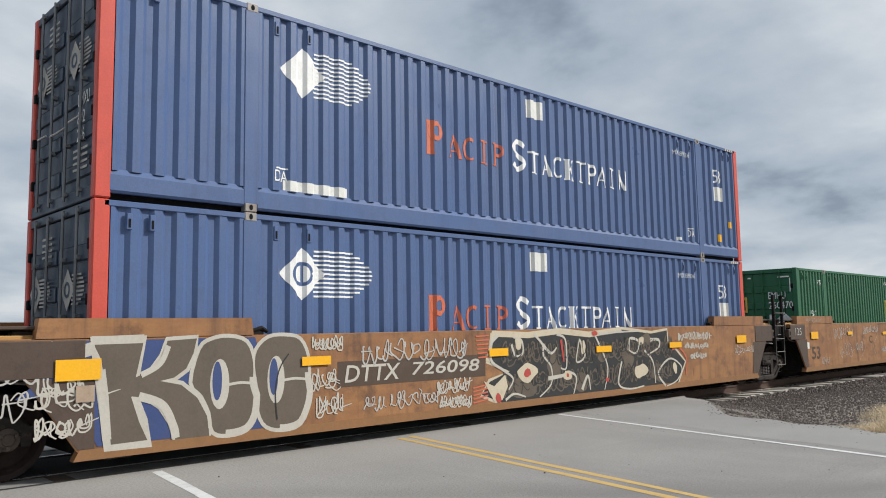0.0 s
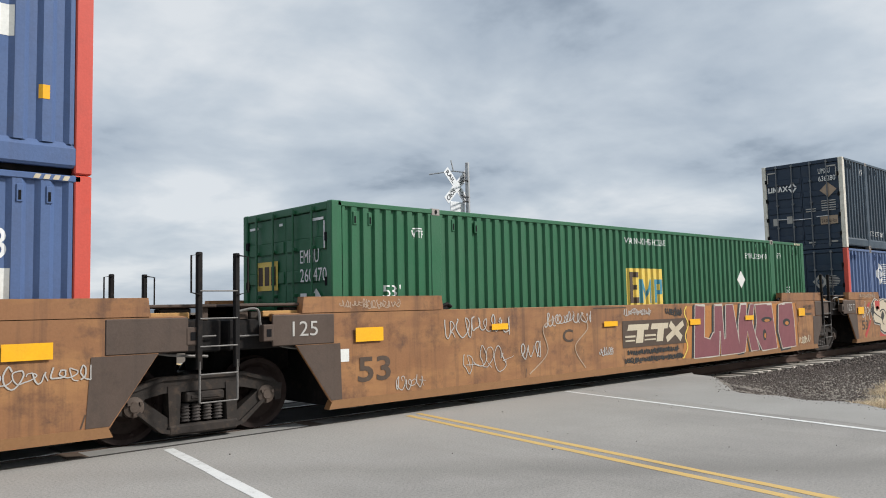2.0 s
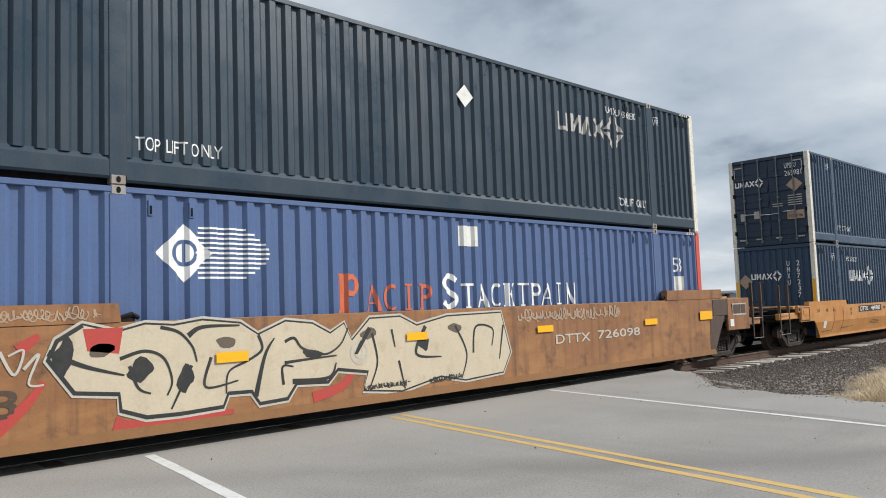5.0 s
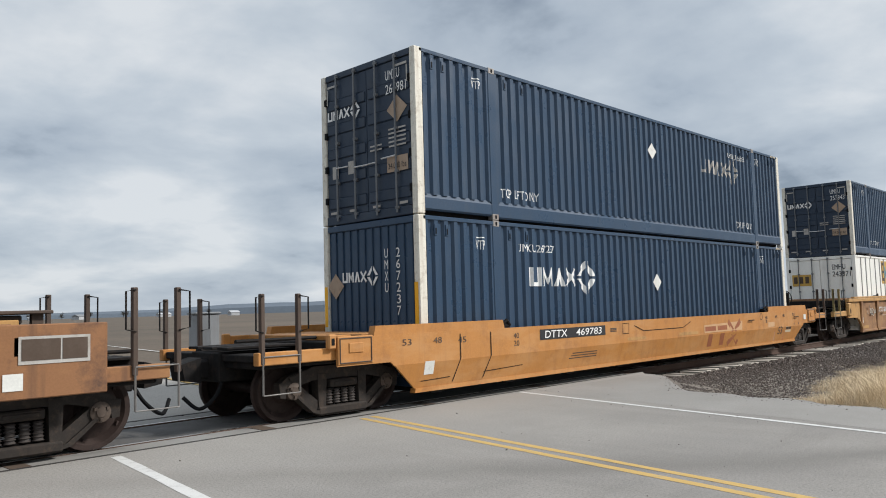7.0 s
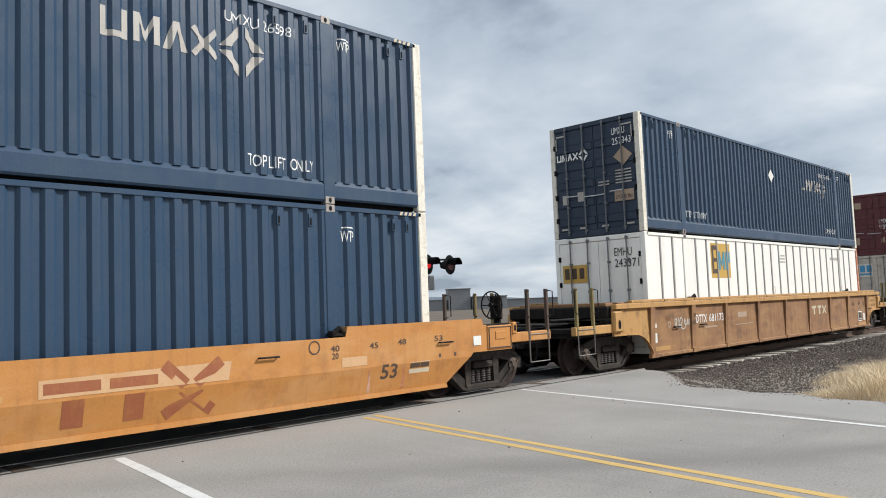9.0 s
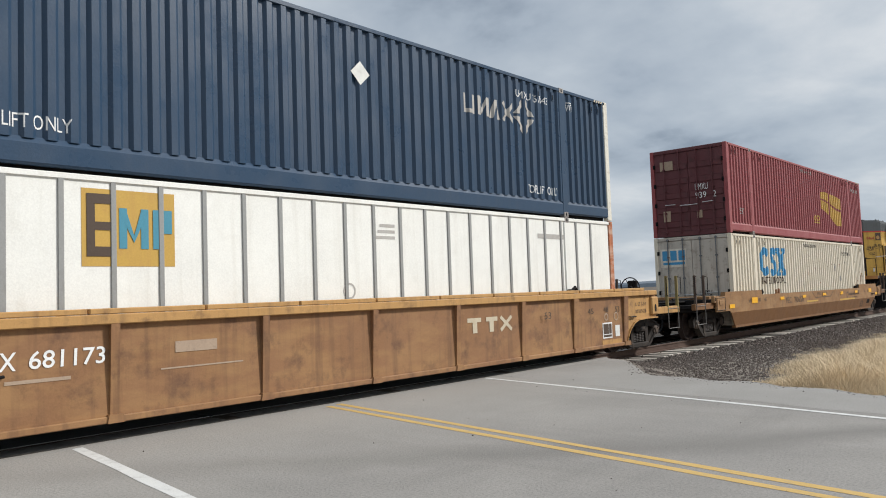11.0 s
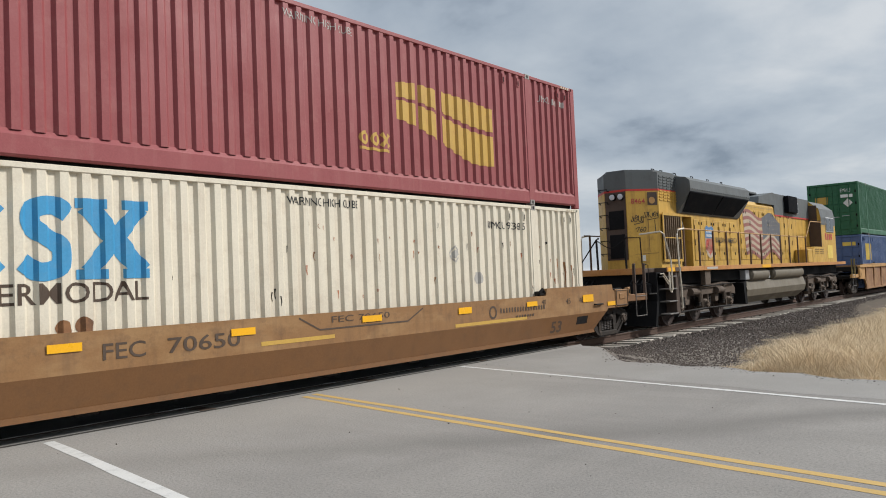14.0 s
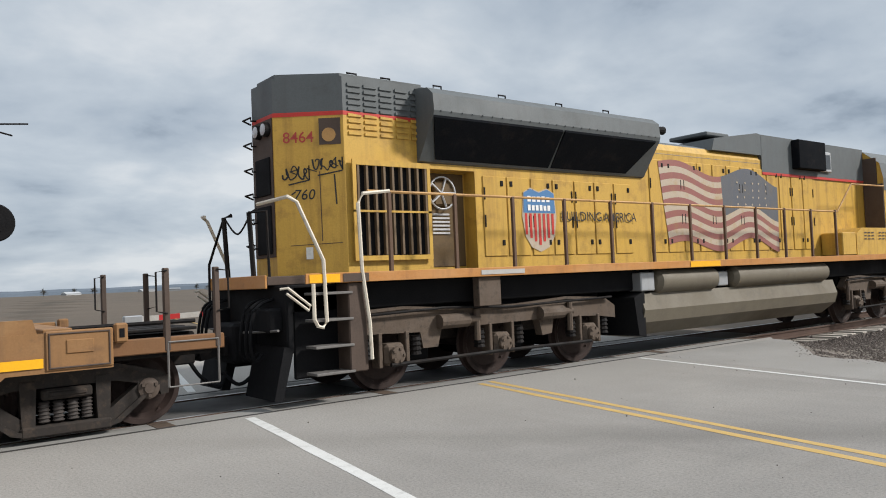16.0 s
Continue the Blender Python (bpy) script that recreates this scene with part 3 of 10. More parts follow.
def container(label, x0, z, paint, pitch=0.26, flat=0.094, inner=0.07, depth=0.046, post=None, doors=True, rail=None, smooth_wall=False, door_paint=None, front_post=None, flat_doors=False):
    """A 53-foot container with posts at the 40-foot points. Its left end shows doors or a pressed front wall."""
    c = thing("freight_container", label, "container", (x0 + CL / 2, 0, z), "containers on the train")
    ROLLING.append((c, x0 + CL / 2, z))
    post = post or paint
    rail = rail or paint
    door_paint = door_paint or paint
    h = CL / 2
    spans = [(0.2, POST_A - 0.11), (POST_A + 0.11, POST_B - 0.11), (POST_B + 0.11, CL - 0.2)]
    face = HALF - 0.012
    z_lo, z_hi = 0.34, CH - 0.075
    if smooth_wall:
        corr = ([0.2, CL - 0.2], [0.014, 0.014])
        bm = bmesh.new()
        box(bm, 0.2 - h, CL - 0.2 - h, -face + 0.014, -face + 0.03, 0.2, z_hi)
        wall = mesh_of("side_wall", bm, paint)
    else:
        corr = ribs(spans, pitch, flat, inner, depth)
        verts, faces = [], []
        for x, d in zip(*corr):
            verts += [(x - h, -face + d, z_lo), (x - h, -face + d, z_hi)]
        for i in range(len(corr[0]) - 1):
            faces.append((2 * i, 2 * i + 2, 2 * i + 3, 2 * i + 1))
        wall = bpy.data.meshes.new("side_wall")
        wall.from_pydata(verts, [], faces)
        wall.materials.append(paint)
    for turn in (0, 180):
        share("side_wall", wall, c, pose(0, 0, 0, 0, 0, turn))
    if smooth_wall:
        bm = bmesh.new()
        cbox(bm, -0.035, 0.035, -face - 0.006, -face + 0.014, 0.2, z_hi, 0.006)
        me = mesh_of("batten", bm, M_POSTGREY)
        x = 0.2
        for k in range(24):
            x = 0.2 + 0.625 * (k + 0.9)
            if x < CL - 0.3 and abs(x - POST_A) > 0.15 and abs(x - POST_B) > 0.15:
                for s in (0, 180):
                    share("batten", me, c, pose((x - h) * (1 if s == 0 else -1), 0, 0, 0, 0, s))
    # rails
    for s in (-1, 1):
        bm = bmesh.new()
        cbox(bm, -h + 0.12, h - 0.12, min(s * HALF, s * (HALF - 0.07)), max(s * HALF, s * (HALF - 0.07)), CH - 0.085, CH - 0.012, 0.008)
        part("top_rail", bm, rail, c)
        bm = bmesh.new()
        for a, b, zz in ((0.17, POST_A - 0.1, 0.07), (POST_A + 0.1, POST_B - 0.1, 0.035), (POST_B + 0.1, CL - 0.17, 0.07)):
            prof = ((-HALF + 0.005, zz + 0.03), (-HALF + 0.005, 0.285), (-HALF + 0.05, 0.36), (-HALF + 0.09, 0.36), (-HALF + 0.09, zz), (-HALF + 0.03, zz))
            va = [bm.verts.new((a - h, -s * y * (1 if s < 0 else 1) if s > 0 else y, zp)) for y, zp in prof]
            vb = [bm.verts.new((b - h, -s * y if s > 0 else y, zp)) for y, zp in prof]
            n = len(prof)
            for i in range(n):
                bm.faces.new((va[i], vb[i], vb[(i + 1) % n], va[(i + 1) % n]))
            bm.faces.new(va)
            bm.faces.new(vb)
        part("bottom_rail", bm, rail, c)
        for px in (POST_A, POST_B):
            bm = bmesh.new()
            cbox(bm, px - 0.11 - h, px + 0.11 - h, min(s * HALF, s * (HALF - 0.12)), max(s * HALF, s * (HALF - 0.12)), 0.1, CH - 0.1, 0.012)
            p = part("post", bm, rail, c)
            for zz in (0.0, CH - 0.115):
                bm = bmesh.new()
                cbox(bm, px - 0.09 - h, px + 0.09 - h, min(s * (HALF + 0.004), s * (HALF - 0.12)), max(s * (HALF + 0.004), s * (HALF - 0.12)), zz, zz + 0.118, 0.01)
                cast = part("corner_casting", bm, M_CAST, p)
                mark("casting_hole", p, [disc(px, zz + 0.06, 0.028, 0.04, 10)], M_BLACK, lambda u, v, d, s=s: (u - h, s * (HALF + 0.007), v))
        for ex, pm in ((0.0, post), (CL - 0.19, front_post or post)):
            bm = bmesh.new()
            cbox(bm, ex - h, ex + 0.19 - h, min(s * HALF, s * (HALF - 0.13)), max(s * HALF, s * (HALF - 0.13)), 0.0, CH - 0.004, 0.015)
            part("corner_post", bm, pm, c)
    # roof, floor, end walls
    bm = bmesh.new()
    k = 60
    for i in range(k):
        xa, xb = -h + 0.15 + (CL - 0.3) * i / k, -h + 0.15 + (CL - 0.3) * (i + 0.55) / k
        box(bm, xa, xb, -HALF + 0.07, HALF - 0.07, CH - 0.05, CH - 0.012)
    box(bm, -h + 0.1, h - 0.1, -HALF + 0.07, HALF - 0.07, CH - 0.07, CH - 0.045)
    part("roof", bm, paint, c)
    # solid dark box that blocks the sky and fills the stack gap with shade
    bm = bmesh.new()
    box(bm, -h + 0.15, h - 0.15, -HALF + 0.16, HALF - 0.16, 0.012, 0.18)
    part("underframe", bm, M_DARKSTEEL, c)
    bm = bmesh.new()
    box(bm, h - 0.09, h - 0.05, -HALF + 0.13, HALF - 0.13, 0.1, CH - 0.02)
    part("front_wall", bm, paint, c)
    bm = bmesh.new()
    cbox(bm, -h + 0.01, -h + 0.12, -HALF + 0.13, HALF - 0.13, CH - 0.13, CH - 0.01, 0.012)
    part("end_header", bm, door_paint, c)
    bm = bmesh.new()
    cbox(bm, -h + 0.01, -h + 0.12, -HALF + 0.13, HALF - 0.13, 0.0, 0.16, 0.012)
    part("end_sill", bm, door_paint, c)
    if doors:
        wd = HALF - 0.14
        for s in (1, -1):
            bm = bmesh.new()
            ya, yb = (0.008, wd) if s > 0 else (-wd, -0.008)
            box(bm, -h + (0.022 if flat_doors else 0.038), -h + 0.08, ya, yb, 0.17, CH - 0.14)
            d = part("door", bm, door_paint, c)
            if not flat_doors:
                # wide shallow presses across the leaf
                bm = bmesh.new()
                cbox(bm, -h + 0.02, -h + 0.042, ya + 0.03, yb - 0.03, 0, 0.2, 0.017)
                field = mesh_of("door_field", bm, door_paint)
                for i in range(5):
                    share("door_field", field, d, pose(0, 0, 0.3 + i * 0.47))
            for k, off in enumerate((0.25, 0.72)):
                bm = bmesh.new()
                y = s * (0.02 + off * wd * 0.95)
                tube(bm, [(-h - 0.022, y, 0.06), (-h - 0.022, y, CH - 0.05)], 0.019)
                for zz in (0.12, 0.75, 1.5, 2.2, CH - 0.12):
                    cbox(bm, -h - 0.03, -h + 0.05, y - 0.04, y + 0.04, zz, zz + 0.05, 0.006)
                part("lock_rod", bm, M_ROD if door_paint in (M_SHADENAVY, M_WHITE, M_DUSTYDOOR) else door_paint, d, "worn lock rod")
                bm = bmesh.new()
                tube(bm, [(-h - 0.035, y, 1.0 + 0.05 * k), (-h - 0.04, y - s * 0.36, 0.99 + 0.05 * k)], 0.014)
                part("door_handle", bm, M_ALU, d)
            for zz in (0.4, 1.0, 1.65, 2.3):
                bm = bmesh.new()
                cbox(bm, -h - 0.005, -h + 0.05, s * wd - 0.03, s * wd + 0.045, zz, zz + 0.13, 0.008)
                part("hinge", bm, M_BLACK, d)
    else:
        n = 11
        wdt = (CW - 0.32) / n
        bm = bmesh.new()
        cbox(bm, -h + 0.03, -h + 0.07, wdt * 0.12, wdt * 0.78, 0.16, CH - 0.13, 0.012)
        rib = mesh_of("end_rib", bm, paint)
        for i in range(n):
            share("end_rib", rib, c, pose(0, -HALF + 0.16 + i * wdt, 0))
        bm = bmesh.new()
        box(bm, -h + 0.06, -h + 0.08, -HALF + 0.13, HALF - 0.13, 0.1, CH - 0.1)
        part("end_wall", bm, paint, c)
    if not smooth_wall:
        bm = bmesh.new()
        cbox(bm, -0.035, 0.035, -HALF - 0.004, -HALF + 0.03, -0.1, 0.1, 0.008)
        slot = mesh_of("tie_slot", bm, rail)
        for x in (0.42, 0.7, 2.42, 2.95, 13.2, 13.75, 15.4, 15.7):
            sl = share("tie_slot", slot, c, pose(x - h, 0, CH - 0.25))
            mark("slot_hole", sl, [rect(-0.014, -0.075, 0.014, 0.03)], M_BLACK, lambda u, v, d: (u, -HALF - 0.008, v))
        for x in (CL - 0.62,):
            mark("height_stripe", c, [poly((x + 0.1 * i, CH - 0.075), (x + 0.06 + 0.1 * i, CH - 0.075), (x + 0.085 + 0.1 * i, CH - 0.022), (x + 0.025 + 0.1 * i, CH - 0.022)) for i in range(4)], M_CREAMSPRAY, lambda u, v, d: (u - h, -HALF - 0.004, v))
    return c, corr


def on_side(c, corr, name, shapes, mat, label=""):
    return mark(name, c, shapes, mat, side_place(HALF - 0.012), label, None if name == "placard" and corr[1][0] == 0.0 else corr)


def on_end(c, name, shapes, mat, label="", x=-CL / 2 + 0.018):
    return mark(name, c, shapes, mat, end_place(x), label)


def umax_logo(x, z, w, h):
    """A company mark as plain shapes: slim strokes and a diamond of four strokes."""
    out = []
    k = w * 0.7 / 4
    zb, zt = z + h * 0.24, z + h * 0.76
    t = h * 0.11
    for i in range(4):
        a = x + i * k
        b = a + k * 0.86
        if i == 0:
            out += [rect(a, zb, a + t, zt), rect(a + t, zb, b - t, zb + t), rect(b - t, zb, b, zt)]
        elif i == 1:
            out += [rect(a, zb, a + t, zt), rect(b - t, zb, b, zt), poly((a + t, zt), (a + t, zt - t * 1.6), ((a + b) / 2, zb + t * 0.4), ((a + b) / 2, zb + t * 2.0)), poly((b - t, zt - t * 1.6), (b - t, zt), ((a + b) / 2, zb + t * 2.0), ((a + b) / 2, zb + t * 0.4))]
        elif i == 2:
            m = (a + b) / 2
            out += [poly((a, zb), (a + t * 1.2, zb), (m + t * 0.6, zt), (m - t * 0.6, zt)), poly((b - t * 1.2, zb), (b, zb), (m + t * 0.6, zt), (m, zt - t))]
        else:
            out += [stroke([(a, zb), (b, zt)], t), stroke([(a, zt), (b, zb)], t)]
    cx, cz, r, q = x + w * 0.85, z + h * 0.5, w * 0.15, h * 0.5
    for sx in (-1, 1):
        for sz in (-1, 1):
            out.append(poly((cx + sx * r, cz + sz * q * 0.08), (cx + sx * r * 0.12, cz + sz * q), (cx + sx * r * 0.12, cz + sz * q * 0.55), (cx + sx * r * 0.52, cz + sz * q * 0.08)))
    return out


def bars(x, z, w, h, n, gap=0.3, seed=1):
    """Letters as plain bars."""
    r = random.Random(seed)
    k = w / n
    return [rect(x + i * k, z + (0 if r.random() < 0.5 else 0.0), x + (i + 1 - gap) * k, z + h * r.uniform(0.85, 1.0)) for i in range(n)]


def blob(cx, cz, r, seed, squash=1.0, n=22, rough_=0.25):
    rr = random.Random(seed)
    ph = [rr.uniform(0, 6.28) for _ in range(4)]
    return poly(*[(cx + r * squash * (1 + rough_ * (math.sin(2 * a + ph[0]) * 0.5 + math.sin(3 * a + ph[1]) * 0.4)) * math.cos(a), cz + r * (1 + rough_ * (math.sin(2 * a + ph[2]) * 0.5 + math.sin(4 * a + ph[3]) * 0.3)) * math.sin(a)) for a in [2 * math.pi * i / n for i in range(n)]])


def stacktrain_side(c, corr, kind):
    """Side marks of a blue container: faded diamond, speed lines, two-coloured bars for a company name."""
    on_side(c, corr, "diamond_mark", [diamond(2.86, 2.1, 0.37, 0.37)], M_LETTERW, "worn white diamond mark")
    if kind:
        on_side(c, corr, "diamond_core", [moved(ring(2.86, 2.1, 0.17, 0.12), 0, 0), rect(2.84, 1.98, 2.88, 2.22)], M_BLUE)
    on_side(c, corr, "speed_mark", [rect(3.0 + 0.05 * abs(i - 5) / 5, 1.775 + i * 0.064, 4.08 - 0.014 * (i - 5) ** 2, 1.802 + i * 0.064) for i in range(11)], M_LETTERW)
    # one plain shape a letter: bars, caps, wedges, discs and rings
    for x, w, kinds, big, mt in ((5.22, 1.95, (3, 2, 4, 0, 3), 0.42, M_ORANGERED), (7.3, 3.75, (5, 1, 2, 4, 6, 1, 3, 2, 0, 7), 0.42, M_LETTERW)):
        k = w / (len(kinds) + 0.45)
        out = []
        for i, kind in enumerate(kinds):
            a = x + (i + (0.45 if i else 0)) * k
            hh = 0.58 if i == 0 else big
            ww = k * (1.25 if i == 0 else 0.86)
            z = 1.27
            stem = ww * 0.29
            mid = a + ww * 0.5
            bar = [rect(a + ww * 0.12, z, a + ww * 0.12 + stem, z + hh)]
            foot = [rect(a + ww * 0.02, z, a + ww * 0.44, z + hh * 0.07), rect(a + ww * 0.02, z + hh * 0.93, a + ww * 0.44, z + hh)]
            if kind == 0:
                out += [rect(mid - stem / 2, z, mid + stem / 2, z + hh), rect(mid - stem * 1.1, z, mid + stem * 1.1, z + hh * 0.07), rect(mid - stem * 1.1, z + hh * 0.93, mid + stem * 1.1, z + hh)]
            elif kind == 1:
                out += [rect(mid - stem / 2, z, mid + stem / 2, z + hh), rect(a, z + hh * 0.9, a + ww, z + hh), rect(mid - stem, z, mid + stem, z + hh * 0.06)]
            elif kind == 2:
                out += [poly((a, z), (a + ww * 0.12, z), (mid, z + hh * 0.8), (mid, z + hh)), poly((a + ww * 0.72, z), (a + ww, z), (mid, z + hh), (mid - ww * 0.1, z + hh * 0.92)), rect(a + ww * 0.2, z + hh * 0.28, a + ww * 0.75, z + hh * 0.34)]
            elif kind == 3:
                out += bar + foot + [ring(a + ww * 0.55, z + hh * 0.7, hh * 0.29, hh * 0.15, 16)]
            elif kind == 4:
                ang = [radians(55 + 250 * q / 12) for q in range(13)]
                out += [stroke([(mid + ww * 0.36 * math.cos(g), z + hh * 0.5 + hh * 0.43 * math.sin(g)) for g in ang], ww * 0.2, ww * 0.12)]
            elif kind == 5:
                out += [stroke(curve([(a + ww * 0.82, z + hh * 0.8), (mid, z + hh * 0.95), (a + ww * 0.18, z + hh * 0.74), (mid, z + hh * 0.5), (a + ww * 0.82, z + hh * 0.27), (mid, z + hh * 0.05), (a + ww * 0.14, z + hh * 0.2)], 5), ww * 0.2, ww * 0.2)]
            elif kind == 6:
                out += bar + foot + [poly((a + ww * 0.34, z + hh * 0.42), (a + ww * 0.85, z + hh), (a + ww, z + hh), (a + ww * 0.46, z + hh * 0.5)), poly((a + ww * 0.42, z + hh * 0.55), (a + ww * 0.78, z), (a + ww, z), (a + ww * 0.55, z + hh * 0.62))]
            else:
                out += [rect(a + ww * 0.06, z, a + ww * 0.15, z + hh), rect(a + ww * 0.82, z, a + ww * 0.91, z + hh), poly((a + ww * 0.06, z + hh), (a + ww * 0.3, z + hh), (a + ww * 0.91, z), (a + ww * 0.7, z))]
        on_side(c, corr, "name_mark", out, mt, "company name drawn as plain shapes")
    on_side(c, corr, "square_sticker", [rect(7.8, 2.33, 8.24, 2.68)], M_STICKER)
    on_side(c, corr, "length_number", [moved(words("53", 0.38, 0.34), 14.91, 1.92)], M_LETTERW)
    on_side(c, corr, "square_sticker", [rect(14.86, 1.47, 15.32, 1.82)], M_STICKER)
    on_side(c, corr, "lift_mark", [moved(words("DA", 0.22, 0.16), 2.4, 0.47), rect(2.42, 0.65, 2.62, 0.67), moved(words("DA", 0.22, 0.16), 13.57, 0.47), rect(13.57, 0.65, 13.77, 0.67)], M_LETTERW)
    on_side(c, corr, "small_sticker", [rect(15.0, 0.44, 15.18, 0.62), rect(15.58, 0.82, 15.69, 0.98)], M_REFLECT)
    on_side(c, corr, "small_sticker", [rect(13.05, 0.36, 13.21, 0.43), rect(3.0, 0.4, 3.18, 0.46)], M_STICKER)


def umax_side(c, corr, upper, number):
    if upper:
        on_side(c, corr, "company_mark", umax_logo(10.72, 1.68, 2.3, 0.72), M_LETTERG, "faded pale company mark drawn as plain shapes")
        on_side(c, corr, "warning_text", [moved(words("TOP LIFT ONLY", 1.14, 0.17), x, 0.45) for x in (2.26, 12.72)], M_LETTERW)
        on_side(c, corr, "container_number", [moved(words(number, 1.16, 0.15), 12.4, 2.42)], M_LETTERW)
        on_side(c, corr, "placard", [diamond(8.05, 2.07, 0.21, 0.2)], M_STICKER, "scuffed white diamond placard")
        on_side(c, corr, "lift_mark", [moved(words("WTP", 0.25, 0.15), x, 2.42) for x in (1.45, 14.36)] + [rect(x + 0.02, 2.6, x + 0.24, 2.62) for x in (1.45, 14.36)], M_LETTERW)
    else:
        on_side(c, corr, "company_mark", umax_logo(3.05, 1.5, 2.27, 0.72), M_LETTERW, "white company mark drawn as plain shapes")
        on_side(c, corr, "container_number", [moved(words(number, 1.18, 0.15), 2.7, 2.34)], M_LETTERW)
        on_side(c, corr, "placard", [diamond(8.0, 1.77, 0.2, 0.21)], M_STICKER, "scuffed white diamond placard")
        on_side(c, corr, "lift_mark", [moved(words("WTP", 0.25, 0.17), x, 2.34) for x in (1.45, 14.34)] + [rect(x + 0.02, 2.55, x + 0.24, 2.57) for x in (1.45, 14.34)], M_LETTERW)


def umax_doors(c, owner, number, wt=True):
    on_end(c, "company_mark", umax_logo(-1.1, 1.9, 0.95, 0.34), M_LETTERW, x=-CL / 2 + 0.014)
    on_end(c, "container_number", [moved(words(owner, 0.36, 0.17), 0.55, 2.42), moved(words(number, 0.52, 0.17), 0.55, 2.17)], M_LETTERW, x=-CL / 2 + 0.014)
    on_end(c, "placard", [diamond(0.83, 1.88, 0.26, 0.24)], M_TANSTICK, "peeled tan diamond placard", x=-CL / 2 + 0.012)
    on_end(c, "data_mark", [rect(0.1 + (0.5 if j else 0.0), 1.22 + 0.075 * i, 0.42 + (0.62 if j else 0.0), 1.25 + 0.075 * i) for j in (0, 1) for i in range(2 if j == 0 else 5)], M_LETTERG, x=-CL / 2 + 0.014)
    if wt:
        on_end(c, "weight_sticker", [rect(0.55, 0.78, 1.08, 1.05)], M_TANSTICK, "tan weight sticker", x=-CL / 2 + 0.014)
        on_end(c, "weight_text", [moved(words("24,000 lbs", 0.46, 0.12), 0.58, 0.82)], M_LETTERK, x=-CL / 2 + 0.01)
    on_end(c, "square_sticker", [rect(-0.98, 0.86, -0.8, 1.1), rect(-0.52, 0.9, -0.34, 1.14)], M_LETTERG, x=-CL / 2 + 0.014)
    on_end(c, "reflector", [rect(x, z, x + 0.2, z + 0.045) for x in (-1.05, -0.5, 0.15, 0.85) for z in (0.2,)] + [rect(-1.1, 2.62, -0.8, 2.66), rect(0.8, 2.62, 1.1, 2.66), rect(1.08, 2.3, 1.11, 2.6), rect(-1.12, 2.3, -1.09, 2.6)], M_LETTERG, x=-CL / 2 + 0.014)


def stack_doors(c, name_number):
    for x in (-0.65, 0.62):
        on_end(c, "diamond_mark", [diamond(x - 0.18, 1.85, 0.24, 0.26)], M_LETTERG, x=-CL / 2 + 0.014)
        on_end(c, "speed_mark", [rect(x - 0.02, 1.66 + 0.05 * i, x + 0.42 - 0.012 * (i - 4) ** 2, 1.685 + 0.05 * i) for i in range(8)], M_LETTERG, x=-CL / 2 + 0.014)
        on_end(c, "diamond_core", [ring(x - 0.18, 1.85, 0.1, 0.06, 14)], M_NAVY, x=-CL / 2 + 0.01)
    on_end(c, "container_number", [moved(words(s, 0.4 if i == 0 else 0.26, 0.16), 0.62, 1.2 - 0.22 * i) for i, s in enumerate(name_number)], M_LETTERW, x=-CL / 2 + 0.014)
    on_end(c, "data_mark", [rect(0.5, 0.4 + 0.08 * i, 1.0, 0.43 + 0.08 * i) for i in range(4)] + [rect(-0.6, 2.3 + 0.08 * i, -0.2, 2.33 + 0.08 * i) for i in range(4)], M_LETTERG, x=-CL / 2 + 0.014)


X1, X2, X3, XB, XC, XD, XE = 3.165, 22.624, 42.036, 65.481, 88.884, 112.459, 158.97
ZT = ZC + CH + 0.01


